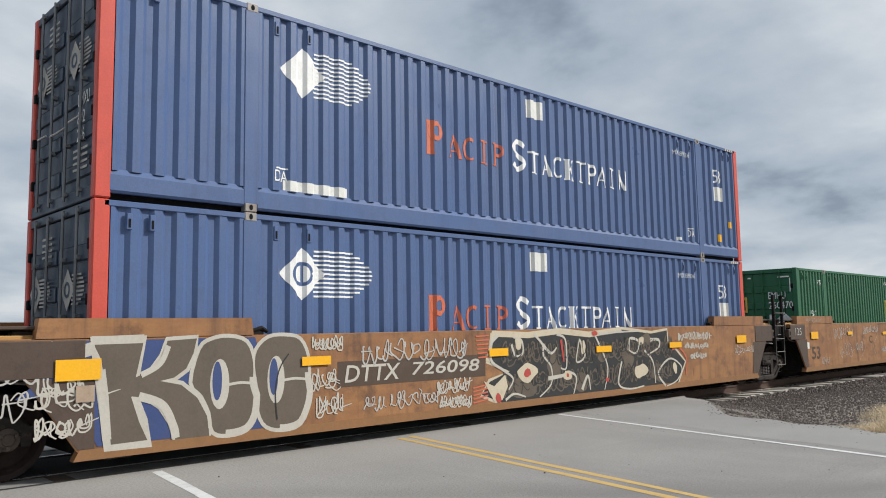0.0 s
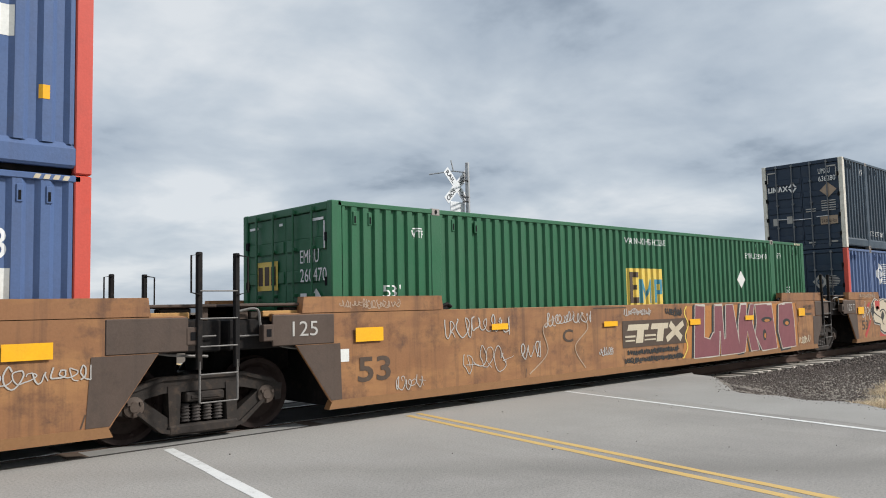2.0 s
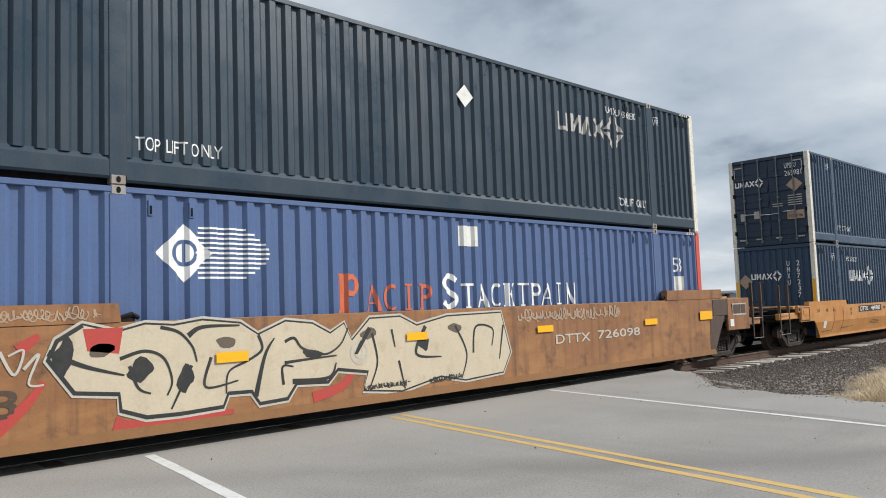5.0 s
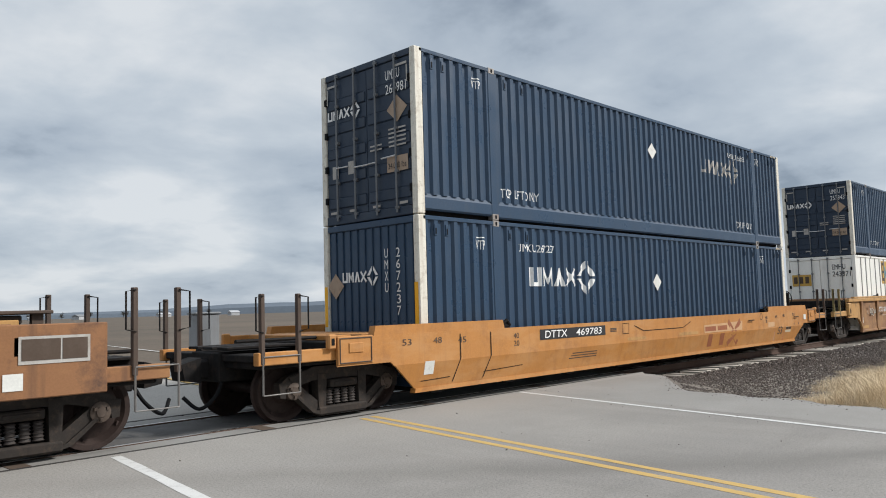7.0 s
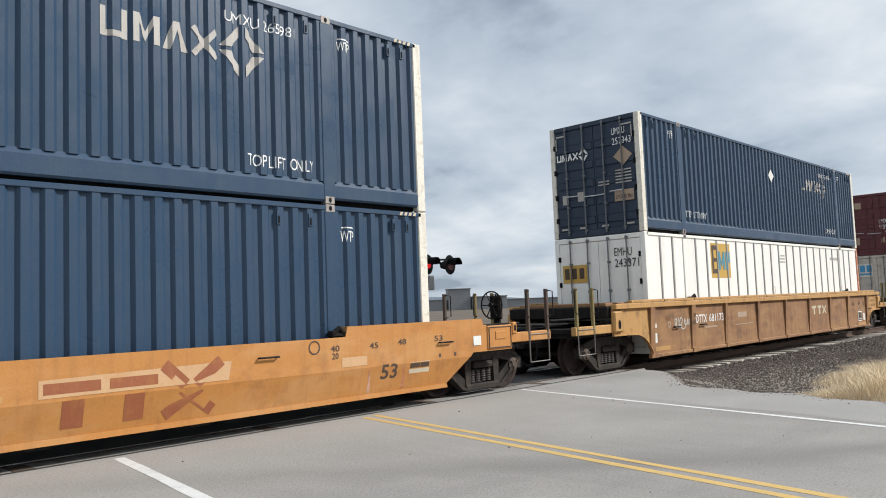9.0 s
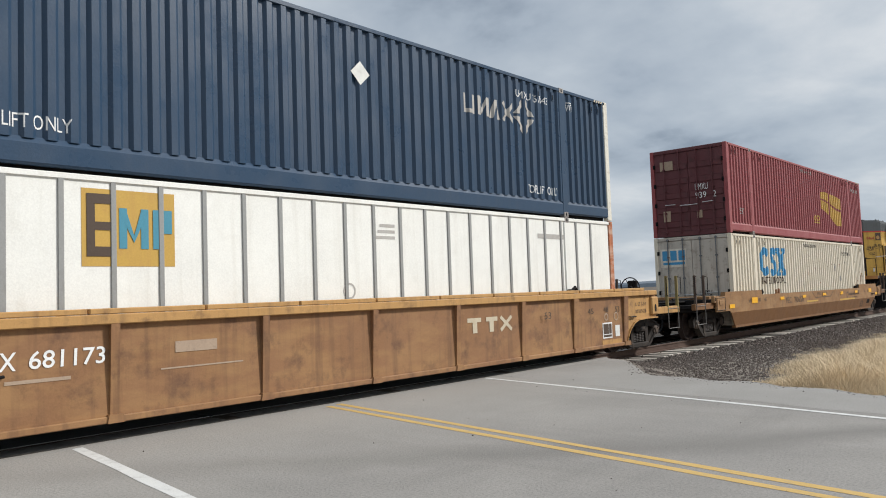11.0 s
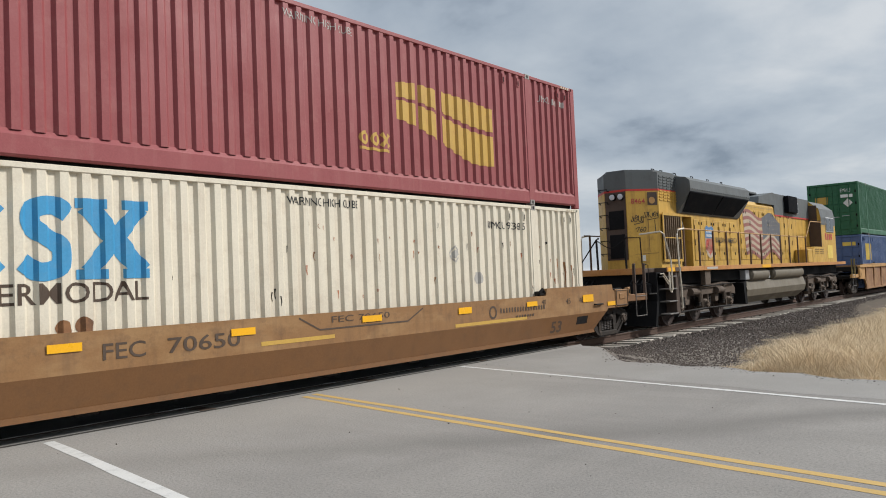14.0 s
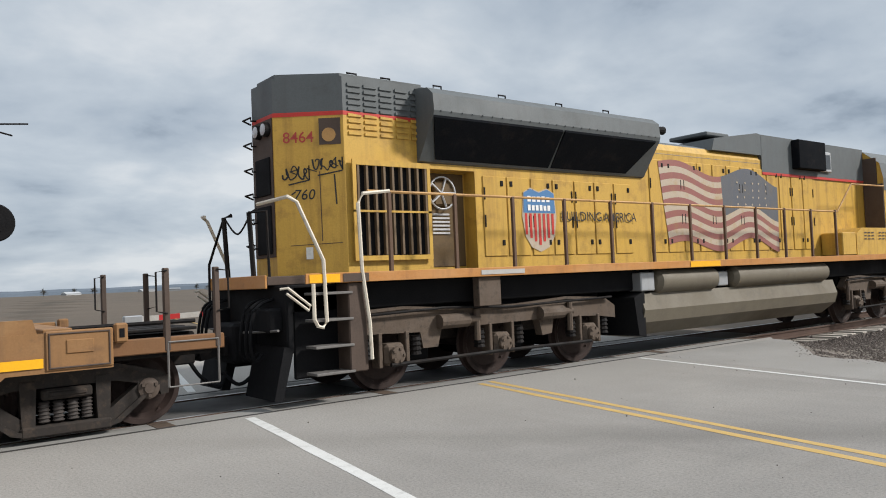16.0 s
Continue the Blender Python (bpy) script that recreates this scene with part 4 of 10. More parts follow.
def load_containers():
    for z, k, num in ((ZC, 1, "892906"), (ZT, 0, "892236")):
        c, corr = container("blue corrugated container with red corner posts and faded lettering" if k else "upper blue corrugated container with red corner posts and worn marks", X1, z, M_BLUE, 0.278, 0.092, 0.078, post=M_RED, door_paint=M_SHADENAVY)
        stacktrain_side(c, corr, k)
        on_side(c, corr, "container_number", [moved(words("UMXU " + num, 0.76, 0.11), 12.96, 2.38)], M_LETTERW)
        on_side(c, corr, "patch", [rect(2.55, 0.05 + 0.3, 3.65, 0.5)] if not k else [rect(2.5, 2.86, 2.6, 2.87)], M_STICKER)
        stack_doors(c, ("UMXU", num[:3], num[3:]))
    # single green container
    c, corr = container("green corrugated container with a yellow square logo", X2, ZC, M_GREEN, 0.222, 0.1, 0.07, 0.042, door_paint=M_GREEN)
    on_side(c, corr, "logo_panel", [rect(7.38, 1.23, 8.77, 2.03)], M_PALEYEL, "square yellow logo panel")
    for a, mt in ((7.5, M_LETTERD), (7.88, M_TEAL), (8.38, M_TEAL)):
        sh = {7.5: [rect(7.46, 1.3, 7.78, 1.42), rect(7.46, 1.3, 7.56, 1.95), rect(7.46, 1.58, 7.72, 1.68), rect(7.46, 1.84, 7.78, 1.95)],
              7.88: [rect(7.84, 1.3, 7.94, 1.8), rect(8.2, 1.3, 8.3, 1.8), stroke([(7.89, 1.78), (8.07, 1.4), (8.25, 1.78)], 0.09)],
              8.38: [rect(8.38, 1.3, 8.5, 1.8), rect(8.5, 1.7, 8.68, 1.8), rect(8.5, 1.48, 8.68, 1.57), rect(8.6, 1.57, 8.7, 1.7)]}[a]
        mark("logo_shape", c, sh, mt, lambda u, v, dep: (u - CL / 2, -HALF + 0.012 + dep - 0.008, v), "", corr)
    on_side(c, corr, "warning_text", [moved(words("WARNING HIGH CUBE", 1.56, 0.13), 7.32, 2.54)], M_LETTERW)
    on_side(c, corr, "container_number", [moved(words("EMHU 260470", 1.2, 0.14), 12.62, 2.37)], M_LETTERW)
    on_side(c, corr, "length_number", [moved(words("53'", 0.32, 0.19), 0.96, 1.47), moved(words("53'", 0.28, 0.18), 14.95, 1.48)], M_LETTERW)
    on_side(c, corr, "lift_mark", [moved(words("WTP", 0.26, 0.12), x, 2.4) for x in (1.51, 14.42)] + [rect(x + 0.03, 2.54, x + 0.22, 2.56) for x in (1.51, 14.42)], M_LETTERW)
    on_side(c, corr, "placard", [diamond(12.35, 1.83, 0.21, 0.22)], M_STICKER, "torn white diamond placard")
    on_end(c, "container_number", [moved(words("EMHU", 0.5, 0.2), 0.45, 2.0), moved(words("260470", 0.7, 0.2), 0.45, 1.72)], M_LETTERW, x=-CL / 2 + 0.014)
    on_end(c, "logo_panel", [rect(-0.85, 1.62, -0.2, 2.08)], M_PALEYEL, x=-CL / 2 + 0.014)
    on_end(c, "logo_mark", [rect(-0.8 + 0.2 * i, 1.7, -0.66 + 0.2 * i, 2.0) for i in range(3)], M_LETTERD, x=-CL / 2 + 0.01)
    on_end(c, "placard", [diamond(0.88, 1.35, 0.27, 0.27)], M_STICKER, "grey diamond placard", x=-CL / 2 + 0.012)
    on_end(c, "data_mark", [rect(-0.2 + 0.05, 2.62, -0.05, 2.66), rect(0.75, 2.62, 1.08, 2.66), rect(1.08, 2.2, 1.11, 2.6), rect(-1.08, 2.62, -0.8, 2.66), rect(0.45, 1.4, 0.62, 1.55)], M_LETTERW, x=-CL / 2 + 0.014)
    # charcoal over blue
    c, corr = container("blue corrugated container with red corner posts below a charcoal one", X3, ZC, M_BLUE, 0.278, 0.092, 0.078, post=M_RED, door_paint=M_SHADENAVY)
    stacktrain_side(c, corr, 1)
    stack_doors(c, ("UMXU", "885", "294"))
    c, corr = container("charcoal corrugated container with scuffed white corner posts", X3, ZT, M_CHAR, 0.26, post=M_WHITEPOST, door_paint=M_SHADENAVY)
    umax_side(c, corr, True, "UMXU 636280")
    umax_doors(c, "UMXU", "636280")
    # two navy
    c, corr = container("navy corrugated container with white posts, pressed end wall outward", XB, ZC, M_NAVY, 0.26, post=M_WHITEPOST, doors=False)
    umax_side(c, corr, False, "UMXU 267237")
    on_end(c, "company_mark", umax_logo(-0.75, 1.72, 1.0, 0.36), M_LETTERW)
    on_end(c, "placard", [diamond(-0.95, 1.75, 0.24, 0.24)], M_TANSTICK)
    on_end(c, "container_number", [moved(words(s, 0.09, 0.16), 0.42, 2.2 - 0.2 * i) for i, s in enumerate("UMXU")] + [moved(words(s, 0.1, 0.16), 0.72, 2.2 - 0.2 * i) for i, s in enumerate("267237")], M_LETTERW)
    on_end(c, "height_stripe", [rect(s * 1.22 - 0.045, 1.0, s * 1.22 + 0.045, 1.75) for s in (-1, 1)], M_REFLECT, x=-CL / 2)
    c, corr = container("upper navy corrugated container with scuffed white corner posts", XB, ZT, M_NAVY, 0.26, post=M_WHITEPOST, door_paint=M_SHADENAVY)
    umax_side(c, corr, True, "UMXU 265981")
    umax_doors(c, "UMXU", "265981")
    # navy over smooth white
    c, corr = container("smooth white container with grey battens and a gold logo", XC, ZC, M_WHITE, smooth_wall=True, flat_doors=True, post=M_WHITE, front_post=M_RUSTPOST, door_paint=M_WHITE)
    on_side(c, corr, "logo_panel", [rect(3.5, 1.78, 4.7, 2.72)], M_GOLD, "faded gold logo panel")
    mark("logo_shape", c, [rect(3.56, 1.9, 3.9, 2.02), rect(3.56, 1.9, 3.66, 2.66), rect(3.56, 2.22, 3.85, 2.32), rect(3.56, 2.54, 3.9, 2.66)], M_LETTERD, lambda u, v, dep: (u - CL / 2, -HALF + 0.012 + dep - 0.01, v), "", corr)
    mark("logo_shape", c, [rect(3.96, 2.0, 4.06, 2.5), rect(4.24, 2.0, 4.34, 2.5), stroke([(4.0, 2.48), (4.15, 2.12), (4.29, 2.48)], 0.09), rect(4.4, 2.0, 4.5, 2.5), rect(4.5, 2.2, 4.66, 2.5)], M_TEAL, lambda u, v, dep: (u - CL / 2, -HALF + 0.012 + dep - 0.01, v), "", corr)
    on_side(c, corr, "data_mark", [rect(8.3 + 0.05 * j, 2.25 + 0.1 * j, 8.75, 2.3 + 0.1 * j) for j in range(3)] + [rect(13.0, 2.4, 14.0, 2.5)], M_LETTERG)
    on_side(c, corr, "drain_ring", [ring(7.7, 1.4, 0.13, 0.1)], M_LETTERG)
    on_end(c, "container_number", [moved(words("EMHU", 0.48, 0.2), 0.45, 2.35), moved(words("243371", 0.66, 0.2), 0.45, 2.08)], M_LETTERK, x=-CL / 2 + 0.014)
    on_end(c, "logo_panel", [rect(-1.08, 1.75, -0.35, 2.2)], M_GOLD, x=-CL / 2 + 0.014)
    on_end(c, "logo_mark", [rect(-1.02 + 0.22 * i, 1.85, -0.88 + 0.22 * i, 2.12) for i in range(3)], M_LETTERD, x=-CL / 2 + 0.01)
    on_end(c, "latch_plate", [rect(-1.1, 0.7, -0.98, 0.82), rect(0.9, 0.7, 1.05, 0.8)], M_DARKSTEEL, x=-CL / 2 + 0.014)
    c, corr = container("navy corrugated container stacked on a smooth white one", XC, ZT, M_NAVY, 0.26, post=M_WHITEPOST, door_paint=M_SHADENAVY)
    umax_side(c, corr, True, "UMXU 257343")
    umax_doors(c, "UMXU", "257343")
    # maroon over cream
    c, corr = container("cream corrugated container with blue lettering and rust stains", XD, ZC, M_CREAM, 0.262, 0.1, 0.08, door_paint=M_DUSTYDOOR, flat_doors=True)
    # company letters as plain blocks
    blk = [stroke([(2.97 + 0.36 * math.cos(g), 2.01 + 0.37 * math.sin(g)) for g in [radians(40 + 280 * q / 20) for q in range(21)]], 0.25),
           stroke(curve([(4.02, 2.3), (3.86, 2.4), (3.62, 2.34), (3.6, 2.16), (3.78, 2.02), (3.94, 1.9), (3.92, 1.68), (3.68, 1.62), (3.5, 1.74)], 5), 0.22, 0.22),
           stroke([(4.25, 2.42), (4.95, 1.6)], 0.26), stroke([(4.25, 1.6), (4.95, 2.42)], 0.2),
           rect(4.12, 2.38, 4.5, 2.5), rect(4.7, 2.38, 5.04, 2.5), rect(4.12, 1.52, 4.5, 1.64), rect(4.7, 1.52, 5.04, 1.64)]
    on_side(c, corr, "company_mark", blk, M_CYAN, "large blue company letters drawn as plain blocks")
    on_side(c, corr, "name_mark", [moved(words("INTERMODAL", 2.42, 0.25, 0.006), 2.6, 1.24)], M_LETTERD)
    on_side(c, corr, "warning_text", [moved(words("WARNING HIGH CUBE", 1.48, 0.13), 7.33, 2.58)], M_LETTERK)
    on_side(c, corr, "container_number", [moved(words("UMXU 933635", 1.34, 0.15), 12.43, 2.34)], M_LETTERK)
    on_side(c, corr, "placard_trace", [stroke([(11.2, 1.82), (11.34, 1.98), (11.48, 1.82), (11.34, 1.67), (11.22, 1.8)], 0.04), blob(11.34, 1.82, 0.08, 2), blob(12.05, 1.35, 0.13, 3)], M_LETTERG)
    rr = random.Random(17)
    for k in range(46):
        x = rr.choice((rr.uniform(5.3, 15.8), rr.uniform(7.0, 11.0), rr.uniform(14.3, 15.9)))
        z = rr.choice((rr.uniform(1.1, 1.4), rr.uniform(1.3, 2.4), rr.uniform(1.8, 2.1)))
        ln = rr.uniform(0.04, 0.16)
        on_side(c, corr, "scrape", [stroke(curve([(x, z), (x + rr.uniform(-0.02, 0.02), z - ln * 0.5), (x + rr.uniform(-0.02, 0.02), z - ln)], 3), rr.uniform(0.012, 0.05), 0.006)], rr.choice((M_DARKSTEEL, M_RUSTPOST, M_RUSTBROWN)))
    on_side(c, corr, "rust_patch", [blob(3.95, 0.95, 0.09, 5)], M_RUSTBROWN)
    on_side(c, corr, "rust_patch", [blob(4.2, 0.96, 0.11, 6)], M_RUSTBROWN)
    for k in range(3):
        on_side(c, corr, "rust_run", [stroke([(15.1 + 0.28 * k, 1.72 - 0.08 * k), (15.12 + 0.28 * k, 1.5 - 0.1 * k), (15.1 + 0.28 * k, 1.15 - 0.1 * k)], 0.04, 0.012)], M_RUSTBROWN)
    on_end(c, "logo_panel", [rect(-1.08, 1.9, -0.2, 2.5)], M_WHITEPOST, x=-CL / 2 + 0.014)
    on_end(c, "company_mark", [rect(-1.02 + 0.28 * i, 2.12, -0.8 + 0.28 * i, 2.44) for i in range(3)] + [rect(-1.0, 1.98, -0.25, 2.06)], M_CYAN, x=-CL / 2 + 0.01)
    on_end(c, "door_text", [moved(words("WARNING", 0.8, 0.12), -0.95, 0.78), moved(words("UMXU", 0.4, 0.17), 0.2, 0.95), moved(words("933635", 0.6, 0.17), 0.2, 0.72)], M_LETTERK, x=-CL / 2 + 0.01)
    on_end(c, "placard_trace", [stroke([(-0.6, 1.5), (-0.4, 1.3), (-0.6, 1.1), (-0.8, 1.3), (-0.62, 1.49)], 0.03)], M_LETTERG, x=-CL / 2 + 0.014)
    c, corr = container("maroon corrugated container with a faded yellow ribbon logo", XD, ZT, M_MAROON, 0.262, 0.1, 0.08, door_paint=M_SHADEMAROON)
    top = [(9.85, 2.0), (10.4, 2.05), (11.1, 2.02), (11.9, 1.98), (12.75, 1.9)]
    bot = [(9.85, 1.35), (10.4, 1.25), (11.0, 1.08), (11.6, 0.85), (12.1, 0.72), (12.75, 0.72)]
    ta, ba = curve(top, 5), curve(bot, 4)
    ribbon = []
    for lo, hi in ((0.0, 0.52), (0.6, 1.0)):
        xs = np.linspace(9.85, 12.75, 24)
        zt = np.interp(xs, ta[:, 0], ta[:, 1])
        zb = np.interp(xs, ba[:, 0], ba[:, 1])
        a, b = zb + (zt - zb) * lo, zb + (zt - zb) * hi
        for i in range(23):
            if i in (4, 9):
                continue
            ribbon.append(poly((xs[i], a[i]), (xs[i + 1], a[i + 1]), (xs[i + 1], b[i + 1]), (xs[i], b[i])))
    on_side(c, corr, "ribbon_logo", ribbon, M_GOLD, "faded yellow ribbon shape")
    on_side(c, corr, "company_mark", [ring(9.03, 0.9, 0.12, 0.06, 12), ring(9.3, 0.9, 0.12, 0.06, 12), stroke([(9.45, 0.8), (9.66, 1.02)], 0.07), stroke([(9.45, 1.02), (9.66, 0.8)], 0.07), rect(8.92, 0.7, 9.66, 0.75)], M_GOLD)
    on_side(c, corr, "length_number", [moved(words("53'", 0.34, 0.2), 0.9, 0.64)], M_LETTERG)
    on_side(c, corr, "warning_text", [moved(words("WARNING HIGH CUBE", 1.5, 0.12), 7.35, 2.6), moved(words("UMXU", 0.5, 0.15), 14.56, 2.36)] + bars(15.15, 2.36, 0.6, 0.14, 4, 0.6), M_LETTERG)
    on_end(c, "logo_panel", [rect(-0.95, 2.2, -0.5, 2.5)], M_TANSTICK, x=-CL / 2 + 0.014)
    on_end(c, "container_number", [moved(words("UMXU", 0.42, 0.2), 0.22, 1.45), moved(words("939", 0.36, 0.2), 0.22, 1.18), moved(words("2", 0.1, 0.2), 0.8, 1.18)], M_LETTERW, x=-CL / 2 + 0.014)
    on_end(c, "sticker", [rect(0.25, 0.55, 0.42, 0.8), rect(-0.9, 0.5, -0.65, 0.85)], M_TANSTICK, x=-CL / 2 + 0.014)
    # beyond the locomotive: green over blue
    c, corr = container("blue corrugated container with a yellow logo panel on its doors", XE, ZC, M_BLUE, 0.278, 0.092, 0.078)
    on_end(c, "logo_panel", [rect(-0.9, 1.75, -0.2, 2.2), rect(0.35, 2.3, 1.0, 2.5)], M_PALEYEL, x=-CL / 2 + 0.014)
    on_side(c, corr, "logo_panel", [rect(1.0, 1.5, 2.4, 2.4)], M_PALEYEL)
    c, corr = container("green corrugated container stacked on a blue one", XE, ZT, M_GREEN, 0.222, 0.1, 0.07, 0.042)
    on_end(c, "container_number", [moved(words("EMHU", 0.5, 0.2), 0.4, 2.35), rect(0.4, 2.05, 1.0, 2.22)], M_LETTERW, x=-CL / 2 + 0.014)
    on_end(c, "logo_panel", [rect(-0.9, 1.75, -0.25, 2.15)], M_GOLD, x=-CL / 2 + 0.014)
    on_end(c, "placard", [diamond(0.75, 1.75, 0.24, 0.24)], M_STICKER, x=-CL / 2 + 0.012)


# ---- trucks and cars ----
def wheel_mesh(r):
    bm = bmesh.new()
    for s in (-1, 1):
        y = s * 0.7175
        o = [(y + s * 0.13, 0.09), (y + s * 0.13, 0.14), (y + s * 0.06, r * 0.42), (y + s * 0.045, r * 0.72), (y + s * 0.11, r * 0.86), (y + s * 0.115, r * 0.985), (y + s * 0.02, r), (y - s * 0.005, r + 0.028), (y - s * 0.03, r + 0.02), (y - s * 0.035, r * 0.86), (y + s * 0.02, r * 0.7), (y + s * 0.02, r * 0.4), (y - s * 0.03, 0.13), (y - s * 0.03, 0.08)]
        lathe(bm, o, seg=32)
    lathe(bm, [(-0.7, 0.085), (0.7, 0.085)], seg=12)
    lathe(bm, [(-1.02, 0.07), (-0.8, 0.085)], seg=12)
    lathe(bm, [(0.8, 0.085), (1.02, 0.07)], seg=12)
    # cast lettering and chips make the turning visible
    for s in (-1, 1):
        for k in range(5):
            a = k * 1.25
            cbox(bm, r * 0.8 * math.cos(a) - 0.03, r * 0.8 * math.cos(a) + 0.03, s * 0.79 - 0.015, s * 0.79 + 0.015, r * 0.8 * math.sin(a) - 0.02, r * 0.8 * math.sin(a) + 0.02, 0.004)
    return mesh_of("wheelset", bm, M_WHEEL, True)


M_CAP = material("dusty_bearing_cap", (0.085, 0.062, 0.048), 0.65, 0.1, dirty=0.6, streak=0, dirt=(0.025, 0.02, 0.017), coarse=6)


def cap_mesh():
    bm = bmesh.new()
    lathe(bm, [(-1.13, 0.06), (-1.115, 0.07), (-1.1, 0.125), (-1.02, 0.13)], seg=14)
    for k in range(3):
        a = k * 2.09 + 0.5
        box(bm, 0.085 * math.cos(a) - 0.018, 0.085 * math.cos(a) + 0.018, -1.14, -1.1, 0.085 * math.sin(a) - 0.018, 0.085 * math.sin(a) + 0.018)
    return mesh_of("bearing_cap", bm, M_CAP, True)


def frame_mesh(r):
    """A cast side frame with its two windows and spring basket."""
    bm = bmesh.new()
    ya, yb = -1.08, -0.94
    top = r + 0.33
    prism(bm, [(-1.14, r + 0.1), (-1.0, r + 0.21), (-0.55, top), (0.55, top), (1.0, r + 0.21), (1.14, r + 0.1), (1.02, r + 0.0), (0.8, r + 0.07), (0.52, top - 0.2), (-0.52, top - 0.2), (-0.8, r + 0.07), (-1.02, r + 0.0)], ya, yb)
    for s in (-1, 1):
        # inclined leg with a raised lower edge
        prism(bm, [(s * 1.02, r + 0.05), (s * 0.82, r + 0.1), (s * 0.43, r - 0.2), (s * 0.4, r - 0.38), (s * 0.56, r - 0.34)], ya + 0.004, yb + 0.01)
        prism(bm, [(s * 1.02, r + 0.05), (s * 0.97, r + 0.06), (s * 0.5, r - 0.31), (s * 0.4, r - 0.33), (s * 0.4, r - 0.385), (s * 0.56, r - 0.345)], ya - 0.03, yb)
        # column beside the springs
        prism(bm, [(s * 0.3, top - 0.12), (s * 0.47, top - 0.12), (s * 0.45, r - 0.3), (s * 0.32, r - 0.3)], ya - 0.012, yb + 0.015)
        prism(bm, [(s * 0.76, r + 0.13), (s * 1.14, r + 0.13), (s * 1.12, r - 0.08), (s * 1.03, r - 0.09), (s * 1.0, r + 0.08), (s * 0.79, r + 0.08), (s * 0.77, r - 0.08)], ya - 0.006, yb)
    prism(bm, [(-0.98, r + 0.2), (-0.55, top), (0.55, top), (0.98, r + 0.2), (0.96, r + 0.16), (0.53, top - 0.045), (-0.53, top - 0.045), (-0.96, r + 0.16)], ya - 0.028, yb)
    cbox(bm, -0.47, 0.47, ya - 0.035, yb + 0.02, r - 0.4, r - 0.27, 0.025)
    # bolster end and wedges
    cbox(bm, -0.26, 0.26, ya - 0.06, -0.2, r - 0.0, r + 0.12, 0.02)
    cbox(bm, -0.2, 0.2, ya - 0.075, -0.6, r + 0.03, r + 0.09, 0.015)
    return mesh_of("side_frame", bm, M_TRUCK)


def spring_mesh():
    bm = bmesh.new()
    prof = []
    for i in range(6):
        prof += [(i * 0.04, 0.05), (i * 0.04 + 0.012, 0.068), (i * 0.04 + 0.026, 0.05)]
    lathe(bm, prof, axis="Z", seg=12)
    return mesh_of("spring", bm, M_SPRING, True)


M_SPRING = material("worn_spring_steel", (0.07, 0.06, 0.055), 0.55, 0.2, dirty=0.5, streak=0, dirt=(0.02, 0.017, 0.015), coarse=5)
TRUCK_PARTS = {}


def truck(car, x, r=0.457):
    """A two-axle freight truck under a car, at x in the car's space."""
    if r not in TRUCK_PARTS:
        bm = bmesh.new()
        cbox(bm, -0.2, 0.2, -0.95, 0.95, r - 0.02, r + 0.2, 0.03)
        lathe(bm, [(r + 0.2, 0.2), (r + 0.3, 0.2)], axis="Z", seg=16)
        bol = mesh_of("bolster", bm, M_TRUCK)
        TRUCK_PARTS[r] = (wheel_mesh(r), cap_mesh(), frame_mesh(r), spring_mesh(), bol)
    wm, cm, fm, sm, bo = TRUCK_PARTS[r]
    b = share("truck", bo, car, pose(x, 0, 0), "grimy cast freight truck")
    bm = bmesh.new()
    cbox(bm, -0.62, 0.62, -0.6, 0.6, r - 0.22, r + 0.28, 0.05)
    tube(bm, [(-0.85, -0.62, r - 0.2), (0.0, -0.7, r - 0.26), (0.85, -0.62, r - 0.2)], 0.03)
    part("brake_rigging", bm, M_DARKSTEEL, b)
    for t in (0, 180):
        share("side_frame", fm, b, pose(0, 0, 0, 0, 0, t))
    for dx in (-0.22, -0.075, 0.075, 0.22):
        for y in (-1.02, 1.02):
            share("spring", sm, b, pose(dx, y, r - 0.25))
    for dx in (-0.89, 0.89):
        w = share("wheelset", wm, b, pose(dx, 0, r), "rusty steel wheelset")
        SPINNING.append((w, dx, r, r))
        for t in (0, 180):
            share("bearing_cap", cm, b, pose(dx, 0, r, 0, 0, t))
    return b


def ladder_posts(car, xs, y, z0, z1, mat, label="", stirrup=0.45):
    """Upright end posts with grab irons and a stirrup step."""
    for x in xs:
        bm = bmesh.new()
        cbox(bm, x - 0.034, x + 0.034, y - 0.03, y + 0.04, z0, z1, 0.01)
        p = part("end_post", bm, mat, car, label)
        bm = bmesh.new()
        o = -0.13 if x == min(xs) else 0.13
        tube(bm, [(x, y - 0.04, z1 - 0.03), (x + o, y - 0.06, z1 - 0.05), (x + o, y - 0.06, z1 - 0.5), (x, y - 0.04, z1 - 0.53)], 0.012)
        part("grab_iron", bm, M_DARKSTEEL, p)
    if stirrup and len(xs) > 1:
        a, b = min(xs), max(xs)
        bm = bmesh.new()
        for zz in [stirrup + 0.34 * q for q in range(int((z1 - 0.45 - stirrup) / 0.34) + 1)] if z1 > 2.1 else (stirrup, z0 + 0.1):
            tube(bm, [(a, y - 0.03, zz), (b, y - 0.03, zz)], 0.01)
        tube(bm, [(a, y - 0.02, stirrup), (a, y - 0.02, z0 + 0.1)], 0.014)
        tube(bm, [(b, y - 0.02, stirrup), (b, y - 0.02, z0 + 0.1)], 0.014)
        part("stirrup_step", bm, M_STEPIRON, car)


